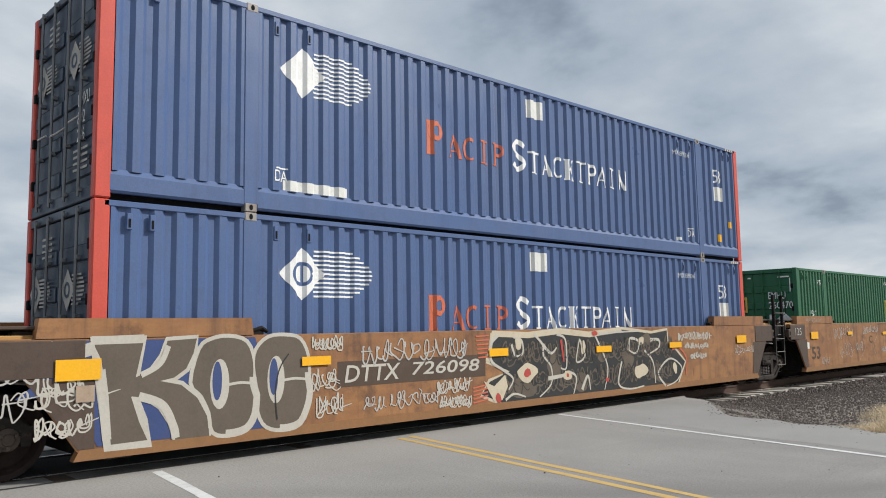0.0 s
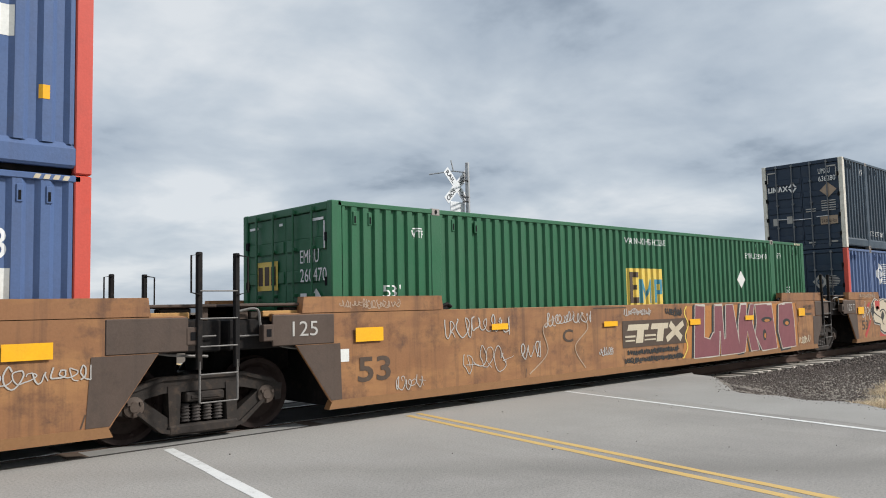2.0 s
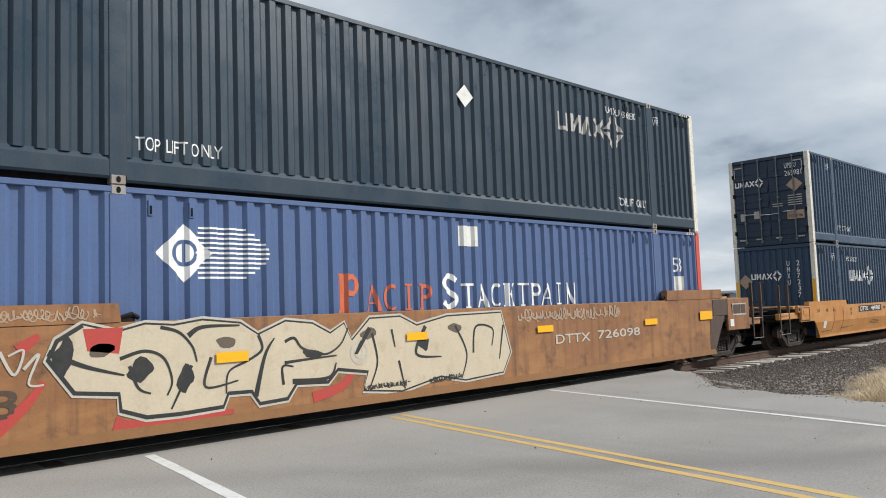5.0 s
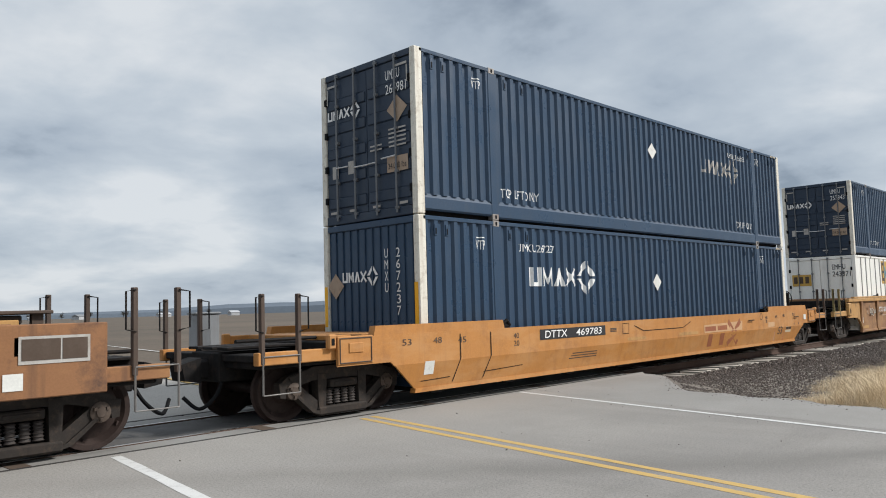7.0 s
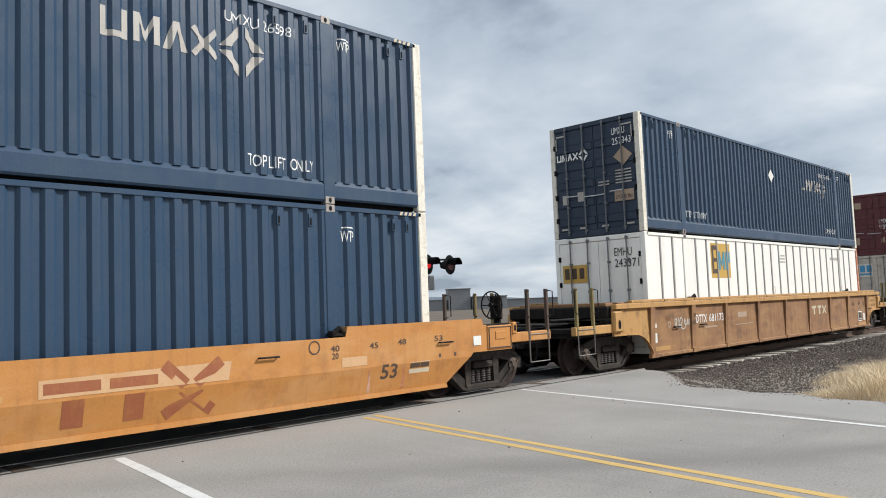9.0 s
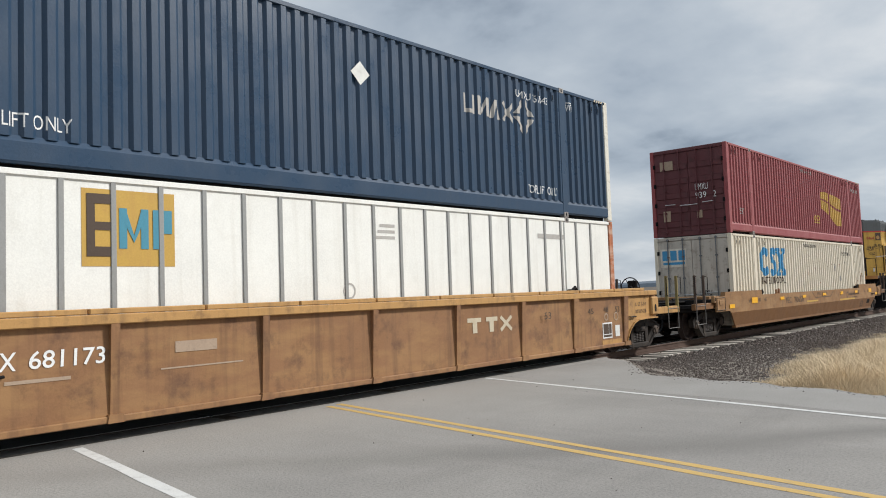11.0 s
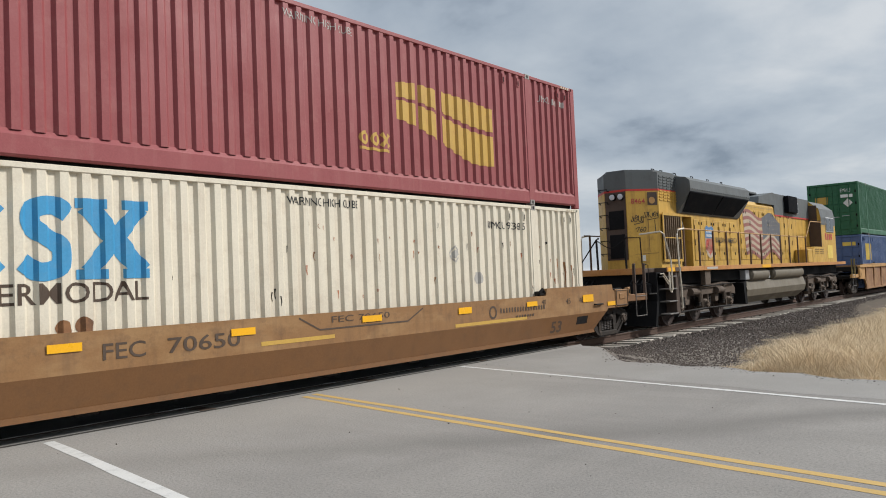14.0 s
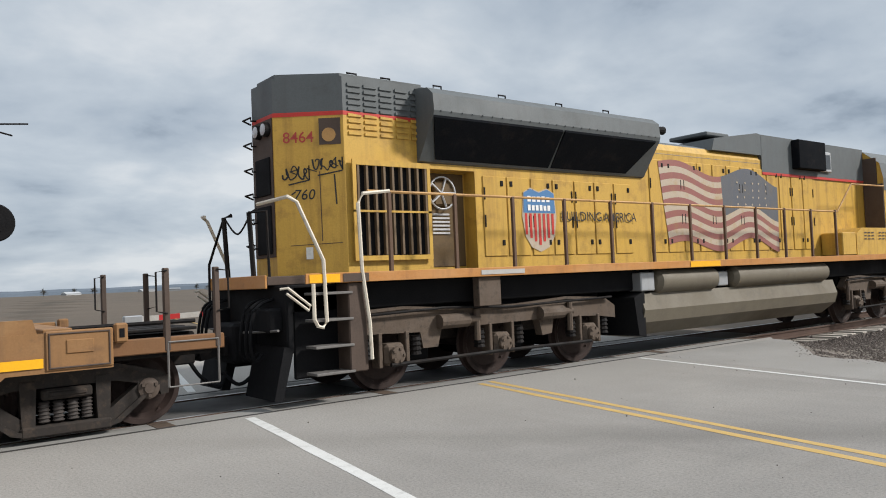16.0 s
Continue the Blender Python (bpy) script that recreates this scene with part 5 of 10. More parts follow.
def coupler(car, x, s):
    bm = bmesh.new()
    cbox(bm, min(x, x - s * 0.9), max(x, x - s * 0.9), -0.12, 0.12, 0.66, 0.94, 0.03)
    prism(bm, [(x, 0.62), (x + s * 0.25, 0.66), (x + s * 0.3, 0.9), (x, 0.98)], -0.18, 0.2)
    part("coupler", bm, M_DARKSTEEL, car, "grimy knuckle coupler")
    bm = bmesh.new()
    tube(bm, curve3([(x - s * 0.25, -0.35, 0.72), (x - s * 0.1, -0.42, 0.45), (x + s * 0.15, -0.4, 0.28), (x + s * 0.32, -0.25, 0.45)]), 0.028)
    part("air_hose", bm, M_BLACK, car)


def curve3(ctrl, n=5):
    c = [Vector(p) for p in (ctrl[0], *ctrl, ctrl[-1])]
    out = []
    for i in range(1, len(c) - 2):
        p0, p1, p2, p3 = c[i - 1:i + 3]
        for k in range(n):
            t = k / n
            out.append(0.5 * (2 * p1 + (p2 - p0) * t + (2 * p0 - 5 * p1 + 4 * p2 - p3) * t * t + (3 * p1 - p0 - 3 * p2 + p3) * t ** 3))
    out.append(c[-1])
    return out


def car_place(y, fold=None):
    """Marks on a car's side; x from the container's left end."""
    def put(u, v, dep):
        yy = y(v) if callable(y) else y
        return (u, yy - 0.004 + dep, v)
    return put


def brake_wheel(car, x, y, z, mat=None):
    bm = bmesh.new()
    for k in range(20):
        a, b = 2 * math.pi * k / 20, 2 * math.pi * (k + 1) / 20
        tube(bm, [(x, y + 0.28 * math.cos(a), z + 0.28 * math.sin(a)), (x, y + 0.28 * math.cos(b), z + 0.28 * math.sin(b))], 0.016, 5)
    for k in range(6):
        a = 2 * math.pi * k / 6
        tube(bm, [(x, y, z), (x, y + 0.28 * math.cos(a), z + 0.28 * math.sin(a))], 0.012, 5)
    lathe(bm, [(-0.05, 0.05), (0.08, 0.05)], (x, y, z), "X", 10)
    part("brake_wheel", bm, M_DARKSTEEL, car, "spoked hand-brake wheel")
    bm = bmesh.new()
    cbox(bm, x + 0.08, x + 0.2, y - 0.14, y + 0.14, z - 0.3, z + 0.2, 0.03)
    cbox(bm, x + 0.12, x + 0.2, y - 0.08, y + 0.08, 1.0, z - 0.3, 0.01)
    part("brake_housing", bm, M_DARKSTEEL, car)


def well_unit(label, x0, left_truck=True, right_end=False):
    """A weathered brown articulated well unit: flat side sheet, sill flange, raised end caps. x from the container's left end."""
    c = thing("well_car", label, "rail car", (x0, 0, 0), "rail cars of the train")
    ROLLING.append((c, x0, 0))
    Y = -1.48
    out = [(-0.16, 0.32), (16.31, 0.32), (16.87, 1.13), (17.2, 1.13), (17.2, 1.55), (-1.05, 1.55), (-1.05, 1.13), (-0.72, 1.13)]
    for s in (1, -1):
        bm = bmesh.new()
        prism(bm, out, s * Y, s * (Y + 0.03))
        part("side_sheet", bm, M_RUSTBROWN, c)
        bm = bmesh.new()
        prism(bm, [(-0.2, 0.22), (16.35, 0.22), (16.29, 0.34), (-0.14, 0.34)], s * (Y - 0.008), s * (Y + 0.12))
        part("sill_flange", bm, M_OCHRE, c, "ochre lower flange")
        bm = bmesh.new()
        cbox(bm, -1.05, 17.2, min(s * (Y + 0.03), s * (Y + 0.12)), max(s * (Y + 0.03), s * (Y + 0.12)), 1.46, 1.56, 0.008)
        part("top_chord", bm, M_OCHRE, c)
        for a, b in ((-0.62, 1.98), (14.14, 16.77)):
            bm = bmesh.new()
            prism(bm, [(a, 1.56), (b, 1.56), (b - 0.03, 1.78), (a + 0.03, 1.78)], s * (Y - 0.004), s * (Y + 0.15))
            part("end_cap", bm, M_RUSTBROWN, c)
        for a, b in ((-1.08, -0.1), (16.25, 17.23)):
            bm = bmesh.new()
            cbox(bm, a, b, min(s * (Y - 0.012), s * (Y + 0.02)), max(s * (Y - 0.012), s * (Y + 0.02)), 1.13, 1.54, 0.012)
            part("end_panel", bm, M_DULLBROWN, c, "grey-brown end panel")
        for a in (-1.2, 17.22):
            bm = bmesh.new()
            cbox(bm, a - 0.02, a + 0.14, min(s * (Y - 0.02), s * (Y + 0.1)), max(s * (Y - 0.02), s * (Y + 0.1)), 1.2, 1.42, 0.012)
            part("jacking_pad", bm, M_DULLBROWN, c)
            mark("pad_hole", c, [rect(a + 0.03, 1.26, a + 0.1, 1.36)], M_BLACK, lambda u, v, d, s=s: (u, s * (Y - 0.024), v))
    for k, xs in enumerate(((-0.71, -0.16, 0.02, 0.0), (16.86, 16.31, 16.05, 16.1))):
        car_paint(c, "grimy_end", [poly((xs[0], 1.125), (xs[1], 0.345), (xs[2], 0.345), (xs[3], 1.125))], M_DULLBROWN, Y - 0.002, "grimy grey-brown end paint")
    # end decks over the trucks, well floor, cross members
    for a, b in ((-1.6, 0.0), (16.15, 17.75)):
        bm = bmesh.new()
        cbox(bm, a, b, -1.3, 1.3, 1.1, 1.5, 0.02)
        cbox(bm, a + 0.2, b - 0.2, -0.45, 0.45, 0.75, 1.12, 0.02)
        part("end_deck", bm, M_DARKSTEEL, c)
        bm = bmesh.new()
        cbox(bm, a + 0.1, b - 0.1, -1.38, 1.38, 1.66, 1.7, 0.01)
        for yy in (-1.3, 1.22):
            for xx in (a + 0.15, b - 0.3):
                box(bm, xx, xx + 0.12, yy, yy + 0.08, 1.5, 1.66)
        part("walkway", bm, M_DULLBROWN, c)
        bm = bmesh.new()
        cbox(bm, a + 0.45, b - 0.45, -1.36, -1.22, 1.52, 1.6, 0.01)
        part("step_plank", bm, M_TANTOP, c)
        bm = bmesh.new()
        e = -0.06 if a < 0 else 16.17
        cbox(bm, e, e + 0.05, -1.4, 1.4, 0.24, 1.5, 0.01)
        part("well_bulkhead", bm, M_DARKSTEEL, c, "grimy dark bulkhead at the well end")
        bm = bmesh.new()
        for q in range(2):
            cbox(bm, a + 0.3 + 0.5 * q, a + 0.7 + 0.5 * q, -1.3, -1.12, 1.5 + 0.05 * q, 1.6 + 0.05 * q, 0.015)
        lathe(bm, [(a + 0.35, 0.0001), (a + 0.37, 0.13), (a + 1.1, 0.13), (a + 1.12, 0.0001)], (0, -0.62, 1.28), "X", 12)
        part("brake_gear", bm, M_TRUCK, c, "grimy brake gear on the end deck")
        bm = bmesh.new()
        tube(bm, curve3([(a + 0.1, -1.36, 1.6), (a + 0.35, -1.4, 1.62), (a + 0.42, -1.4, 1.35), (a + 0.75, -1.36, 1.12), (b - 0.2, -1.34, 1.05)]), 0.018)
        tube(bm, [(a + 0.05, -1.34, 1.28), (b - 0.1, -1.36, 1.3)], 0.012)
        part("air_line", bm, M_STEPIRON, c)
    for k in range(9):
        bm = bmesh.new()
        x = 0.3 + k * 15.5 / 8
        cbox(bm, x - 0.15, x + 0.15, -1.45, 1.45, 0.2, 0.285, 0.01)
        part("cross_bearer", bm, M_DARKSTEEL, c)
    for x in (0.25, POST_B - 12.05, POST_B + 0.05, 15.8):
        bm = bmesh.new()
        cbox(bm, x - 0.08, x + 0.1, -1.42, -1.3, 1.55, 1.62, 0.015)
        tube(bm, [(x - 0.1, -1.4, 1.6), (x + 0.06, -1.42, 1.65), (x + 0.14, -1.42, 1.6)], 0.03)
        part("guide_latch", bm, M_DARKSTEEL, c)
    if left_truck:
        truck(c, -1.64, 0.48)
    truck(c, 17.62 if not right_end else 17.4, 0.48)
    return c


def car_paint(c, name, shapes, mat, y=-1.48, label=""):
    return mark(name, c, shapes, mat, car_place(y), label)


def reflectors(c, spots, y=-1.48):
    for x, z, w, h in spots:
        car_paint(c, "reflector", [rect(x, z, x + w, z + h)], M_REFLECT, y - 0.006 if not callable(y) else (lambda v: y(v) - 0.006))


def end_platform(c, a, b, s, paint, z=1.02):
    """The open platform over a coupler end, from a (well side) to b (outer)."""
    lo, hi = min(a, b), max(a, b)
    bm = bmesh.new()
    cbox(bm, lo, hi, -0.4, 0.4, 0.62, 1.05, 0.02)
    part("centre_sill", bm, M_DARKSTEEL, c)
    for yy in (-1, 1):
        bm = bmesh.new()
        cbox(bm, lo, hi, min(yy * 1.42, yy * 1.3), max(yy * 1.42, yy * 1.3), z - 0.14, z + 0.04, 0.012)
        part("side_step", bm, paint, c)
        bm = bmesh.new()
        x = b - s * 0.05
        cbox(bm, min(x, x - s * 0.35), max(x, x - s * 0.35), min(yy * 1.3, yy * 0.4), max(yy * 1.3, yy * 0.4), z - 0.1, z, 0.012)
        part("end_sill", bm, M_DARKSTEEL, c)
    for k in range(3):
        bm = bmesh.new()
        y = -0.55 + k * 0.42
        cbox(bm, lo + 0.05, hi - 0.02, y, y + 0.28, z + 0.06, z + 0.1, 0.008)
        part("walk_plate", bm, M_DARKSTEEL, c)
    bm = bmesh.new()
    tube(bm, [(lo + 0.1, -0.7, z + 0.18), (hi - 0.1, -0.7, z + 0.18)], 0.03)
    part("brake_pipe", bm, M_DARKSTEEL, c)
    bm = bmesh.new()
    lathe(bm, [(lo + 0.3, 0.0), (lo + 0.32, 0.12), (lo + 0.85, 0.12), (lo + 0.87, 0.0)], (0, 0.75, z - 0.05), "X", 14)
    cbox(bm, lo + 0.1, hi - 0.1, -1.28, 1.28, z - 0.2, z - 0.02, 0.02)
    part("brake_reservoir", bm, M_DARKSTEEL, c)


def single_car(label, x0, style, paint, top_paint, low_paint):
    """A stand-alone well car. style: folded (two-slope side) or ribbed (upright side with outside posts)."""
    c = thing("well_car", label, "rail car", (x0, 0, 0), "rail cars of the train")
    ROLLING.append((c, x0, 0))
    zt = 1.2 if style == "folded" else 1.5

    def yo(z):
        if style == "ribbed":
            return -1.42
        return -1.48 if z > 0.72 else -1.48 + (0.72 - z) * 0.26

    for s in (1, -1):
        if style == "folded":
            bm = bmesh.new()
            prism(bm, [(-0.78, 0.72), (16.93, 0.72), (17.0, 0.78), (18.05, 0.78), (18.05, zt), (-1.9, zt), (-1.9, 0.78), (-0.85, 0.78)], lambda z: s * yo(z), lambda z: s * (yo(z) + 0.03))
            part("side_sheet", bm, paint, c)
            bm = bmesh.new()
            prism(bm, [(-0.24, 0.3), (16.39, 0.3), (16.92, 0.72), (-0.77, 0.72)], lambda z: s * (yo(z) - 0.003), lambda z: s * (yo(z) + 0.03))
            part("lower_sheet", bm, low_paint, c)
            bm = bmesh.new()
            prism(bm, [(-0.26, 0.24), (16.41, 0.24), (16.39, 0.31), (-0.24, 0.31)], s * (yo(0.3) - 0.02), s * (yo(0.3) + 0.1))
            part("sill_flange", bm, top_paint, c)
            for a, b in ((-1.18, 1.96), (14.2, 17.3)):
                bm = bmesh.new()
                prism(bm, [(a, zt), (b, zt), (b - 0.04, zt + 0.15), (a + 0.04, zt + 0.15)], s * -1.47, s * -1.33)
                part("end_cap", bm, paint, c)
            for a, b in ((-1.9, -1.22), (17.37, 18.05)):
                bm = bmesh.new()
                cbox(bm, a, b, min(s * -1.5, s * -1.46), max(s * -1.5, s * -1.46), 0.8, zt + 0.02, 0.012)
                cbox(bm, a + 0.2, b - 0.2, min(s * -1.515, s * -1.49), max(s * -1.515, s * -1.49), 0.97, 1.12, 0.01)
                part("end_panel", bm, paint, c)
                bm = bmesh.new()
                for x0, x1, z0, z1 in ((a + 0.03, b - 0.03, 0.82, 0.838), (a + 0.03, b - 0.03, zt - 0.02, zt - 0.002), (a + 0.03, a + 0.048, 0.838, zt - 0.02), (b - 0.048, b - 0.03, 0.838, zt - 0.02)):
                    cbox(bm, x0, x1, min(s * -1.512, s * -1.495), max(s * -1.512, s * -1.495), z0, z1, 0.005)
                part("panel_rim", bm, M_DULLBROWN, c)
                bm = bmesh.new()
                e = a - 0.16 if a < 0 else b + 0.02
                cbox(bm, e, e + 0.14, min(s * -1.5, s * -1.4), max(s * -1.5, s * -1.4), zt - 0.16, zt + 0.06, 0.02)
                part("jacking_pad", bm, paint, c)
                mark("pad_hole", c, [rect(e + 0.045, zt - 0.1, e + 0.1, zt + 0.0)], M_BLACK, lambda u, v, d, s=s: (u, s * -1.505, v))
        else:
            arch = [(-0.14, 0.24), (-0.22, 0.4), (-0.36, 0.57), (-0.56, 0.71), (-0.8, 0.78), (-1.3, 0.8), (-1.8, 0.8)]
            left = arch + [(-1.8, zt - 0.1)]
            out = left + [(16.15 - x, z) for x, z in reversed(left)]
            bm = bmesh.new()
            prism(bm, out, s * -1.42, s * -1.39)
            part("side_sheet", bm, paint, c)
            for mir in (False, True):
                fx = (lambda x: 16.15 - x) if mir else (lambda x: x)
                bm = bmesh.new()
                prism(bm, [(fx(x), z) for x, z in arch[1:]] + [(fx(-1.45), zt - 0.1), (fx(-0.3), zt - 0.1)], s * -1.428, s * -1.421)
                part("end_sheet", bm, top_paint, c, "yellower paint over the truck")
                bm = bmesh.new()
                for (xa, za), (xb, zb_) in zip(arch, arch[1:]):
                    prism(bm, [(fx(xa), za), (fx(xb), zb_), (fx(xb - 0.006), zb_ + 0.028), (fx(xa + 0.004), za + 0.028)], s * -1.475, s * -1.42)
                part("arch_flange", bm, top_paint, c)
            bm = bmesh.new()
            cbox(bm, -1.75, 17.9, min(s * -1.5, s * -1.36), max(s * -1.5, s * -1.36), zt - 0.12, zt, 0.012)
            part("top_chord", bm, top_paint, c)
            for i in range(12):
                bm = bmesh.new()
                a = -1.1 + i * 1.53
                cbox(bm, a, a + 1.5, min(s * -1.5, s * -1.38), max(s * -1.5, s * -1.38), zt + 0.003, zt + 0.07, 0.01)
                part("top_plate", bm, M_TANTOP, c)
            bm = bmesh.new()
            cbox(bm, -0.1, 16.25, min(s * -1.47, s * -1.38), max(s * -1.47, s * -1.38), 0.22, 0.3, 0.01)
            part("sill_flange", bm, paint, c)
            for k, x in enumerate((-0.15, 1.9, 3.8, 5.95, 8.05, 10.1, 12.1, 14.07, 16.3)):
                bm = bmesh.new()
                w = 0.1 if k in (0, 1, 7, 8) else 0.055
                prism(bm, [(x - w, 0.28), (x + w, 0.28), (x + w, zt - 0.1), (x - w, zt - 0.1)], lambda z: s * (-1.44 - 0.05 * (z - 0.28)), s * -1.41)
                prism(bm, [(x - w - 0.05, 0.22), (x + w + 0.05, 0.22), (x + w + 0.03, 0.32), (x - w - 0.03, 0.32)], s * -1.49, s * -1.4)
                part("side_post", bm, paint, c)
            for a in (-1.82, 17.6):
                bm = bmesh.new()
                cbox(bm, a, a + 0.37, min(s * -1.5, s * -1.38), max(s * -1.5, s * -1.38), 0.88, zt - 0.16, 0.03)
                part("end_bracket", bm, top_paint, c)
                mark("bracket_hole", c, [disc(a + 0.18, 1.05, 0.055, 0.1, 12)], M_BLACK, lambda u, v, d, s=s: (u, s * -1.505, v))
    for a, b, s in ((-0.9, -3.2, -1), (17.05, 19.35, 1)):
        end_platform(c, a, b, s, top_paint)
        lo, hi = min(a, b), max(a, b)
        bm = bmesh.new()
        e = -1.9 if s < 0 else 16.2
        cbox(bm, e, e + 1.85, -1.36, 1.36, zt - 0.3, zt - 0.05, 0.02)
        part("end_deck", bm, M_DARKSTEEL, c)
        bm = bmesh.new()
        for k in range(3):
            cbox(bm, e + 0.2 + 0.5 * k, e + 0.5 + 0.5 * k, -1.2, 1.2, zt - 0.05, zt + 0.03, 0.01)
        part("deck_rib", bm, paint, c)
        xs = (-3.12, -2.52) if s < 0 else (18.67, 19.27)
        for y in (-1.4, 1.36):
            ladder_posts(c, xs, y, 0.9, 1.86, M_OLIVE if style == "ribbed" else M_DULLBROWN, stirrup=0.48)
        coupler(c, -3.35 if s < 0 else 19.5, s)
    if style == "ribbed" or low_paint is M_ORANGE:
        brake_wheel(c, 19.15, -0.1, 1.58)
    for k in range(9):
        bm = bmesh.new()
        x = 0.3 + k * 15.5 / 8
        cbox(bm, x - 0.15, x + 0.15, -1.34, 1.34, 0.2, 0.288, 0.01)
        part("cross_bearer", bm, M_DARKSTEEL, c)
    for x in (2.05, 14.1):
        bm = bmesh.new()
        cbox(bm, x - 0.12, x + 0.12, -1.44, -1.3, zt + 0.003, zt + 0.1, 0.02)
        tube(bm, [(x - 0.1, -1.42, zt + 0.06), (x, -1.45, zt + 0.14), (x + 0.12, -1.42, zt + 0.05)], 0.035)
        part("guide_latch", bm, M_DARKSTEEL, c)
    truck(c, -1.5)
    truck(c, 17.65)
    return c, yo


M_OLIVE = material("olive_post_paint", (0.2, 0.16, 0.06), 0.65, dirty=0.45, streak=0.3, dirt=RUST)


def lay(c, name, shapes, mat, k, label=""):
    """Paint laid over earlier paint: layer k lies 2 mm further out."""
    return mark(name, c, shapes, mat, lambda u, v, d: (u, -1.484 - 0.0035 * k + d, v), label)


def paint_brown_units():
    # first unit: big three-block throw-up, tags, black wild-style piece
    c = well_unit("weathered rust-brown well car covered in graffiti", X1)
    big = [poly((-0.04, 1.53), (0.55, 1.54), (0.46, 1.10), (0.66, 1.17), (0.78, 1.33), (0.83, 1.51), (1.20, 1.53), (1.16, 1.35), (1.07, 1.17), (0.92, 1.07), (0.75, 1.04), (1.01, 0.98), (1.22, 0.81), (1.36, 0.56), (1.38, 0.34), (0.95, 0.33), (0.90, 0.55), (0.77, 0.75), (0.61, 0.86), (0.46, 0.87), (0.56, 0.60), (0.64, 0.33), (0.16, 0.33), (0.08, 0.92), (0.02, 1.30)),
           poly(*curve([(1.97, 0.95), (1.97, 1.22), (1.87, 1.46), (1.63, 1.53), (1.40, 1.50), (1.25, 1.39), (1.15, 1.0), (1.28, 0.84), (1.39, 0.62), (1.44, 0.39), (1.64, 0.34), (1.88, 0.38), (2.00, 0.54), (2.03, 0.78)], 3)),
           poly(*curve([(2.81, 0.96), (2.79, 1.26), (2.67, 1.48), (2.45, 1.53), (2.20, 1.51), (2.03, 1.36), (2.00, 1.15), (2.05, 0.85), (2.07, 0.57), (2.18, 0.39), (2.42, 0.33), (2.68, 0.38), (2.81, 0.62), (2.84, 0.80)], 3))]
    lay(c, "spray_shadow", [poly((-0.18, 1.53), (2.0, 1.53), (2.4, 0.36), (0.05, 0.36), (-0.02, 0.5), (-0.12, 0.95), (-0.8, 0.93), (-0.46, 1.2), (-0.22, 1.3))], M_BLUESPRAY, 0)
    for k, sh in enumerate(big):
        rim = [stroke(np.concatenate([sh[0], sh[0][:2]]), 0.1)]
        lay(c, "spray_rim", rim, M_WHITESPRAY, 0.6 + 0.1 * k)
        lay(c, "spray_letter", [sh], M_GREYSPRAY, 1.1 + 0.1 * k, "huge grey-brown sprayed letter with a pale rim")
    lay(c, "spray_rim", [stroke([(0.05, 1.2), (0.1, 0.9), (0.15, 0.42)], 0.13, 0.1)], M_WHITESPRAY, 1.6)
    lay(c, "spray_rim", [stroke([(-0.1, 1.5), (-0.06, 1.36)], 0.16)], M_WHITESPRAY, 1.6)
    lay(c, "spray_rim", [stroke(curve([(0.52, 1.12), (0.74, 1.24), (0.84, 1.45)], 6), 0.07)], M_WHITESPRAY, 1.7)
    lay(c, "spray_rim", [stroke(curve([(0.5, 0.88), (0.78, 0.76), (0.92, 0.5), (0.95, 0.36)], 6), 0.1)], M_WHITESPRAY, 1.7)
    for x, z in ((1.51, 0.96), (2.31, 0.97)):
        lay(c, "spray_rim", [disc(x, z, 0.13, 0.31)], M_WHITESPRAY, 1.8)
        lay(c, "spray_core", [disc(x - 0.035, z + 0.04, 0.065, 0.24)], M_BLUESPRAY, 2.2)
        lay(c, "spray_rim", [stroke(curve([(x + 0.08, z - 0.02), (x + 0.28, z + 0.0), (x + 0.46, z - 0.02)], 5), 0.035)], M_WHITESPRAY, 2.0)
    lay(c, "spray_line", [stroke(curve([(2.5, 1.3), (2.36, 1.1), (2.3, 0.8), (2.33, 0.45)], 6), 0.018)], M_BLACKSPRAY, 2.6)
    for i, (a, b, lo, hi) in enumerate(((-0.6, -0.02, 0.45, 1.1), (-0.58, -0.1, 0.9, 1.25), (-0.98, -0.6, 0.7, 1.45), (-0.5, -0.2, 1.38, 1.56), (2.88, 3.38, 1.32, 1.54), (2.88, 3.36, 0.74, 1.1), (2.95, 3.38, 0.42, 0.76), (3.75, 5.85, 1.1, 1.48), (3.75, 5.2, 0.42, 0.72), (5.2, 5.95, 0.56, 0.84), (5.25, 5.95, 0.32, 0.56))):
        for q in range(2 if i not in (2, 7, 8) else 1):
            lay(c, "sprayed_tag", scrawl(a, b, lo + 0.02 * q, hi - 0.02 * q, 10 + i * 3 + q, 9, 0.024 if i != 7 else 0.03), M_WHITESPRAY if i not in (2, 7, 8) else M_LETTERG, 1 + 0.5 * q)
    lay(c, "car_number", [moved(words("DTTX", 1.03, 0.24, 0.012, 0.16), 3.42, 0.86)], M_WHITESPRAY, 0.4, "large white stencilled car number")
    lay(c, "car_number", [moved(words("726098", 1.48, 0.2, 0.012, 0.16), 4.68, 0.9)], M_WHITESPRAY, 0.4)
    lay(c, "dark_patch", [rect(3.3, 0.8, 6.3, 1.16)], M_LETTERD, -0.6)
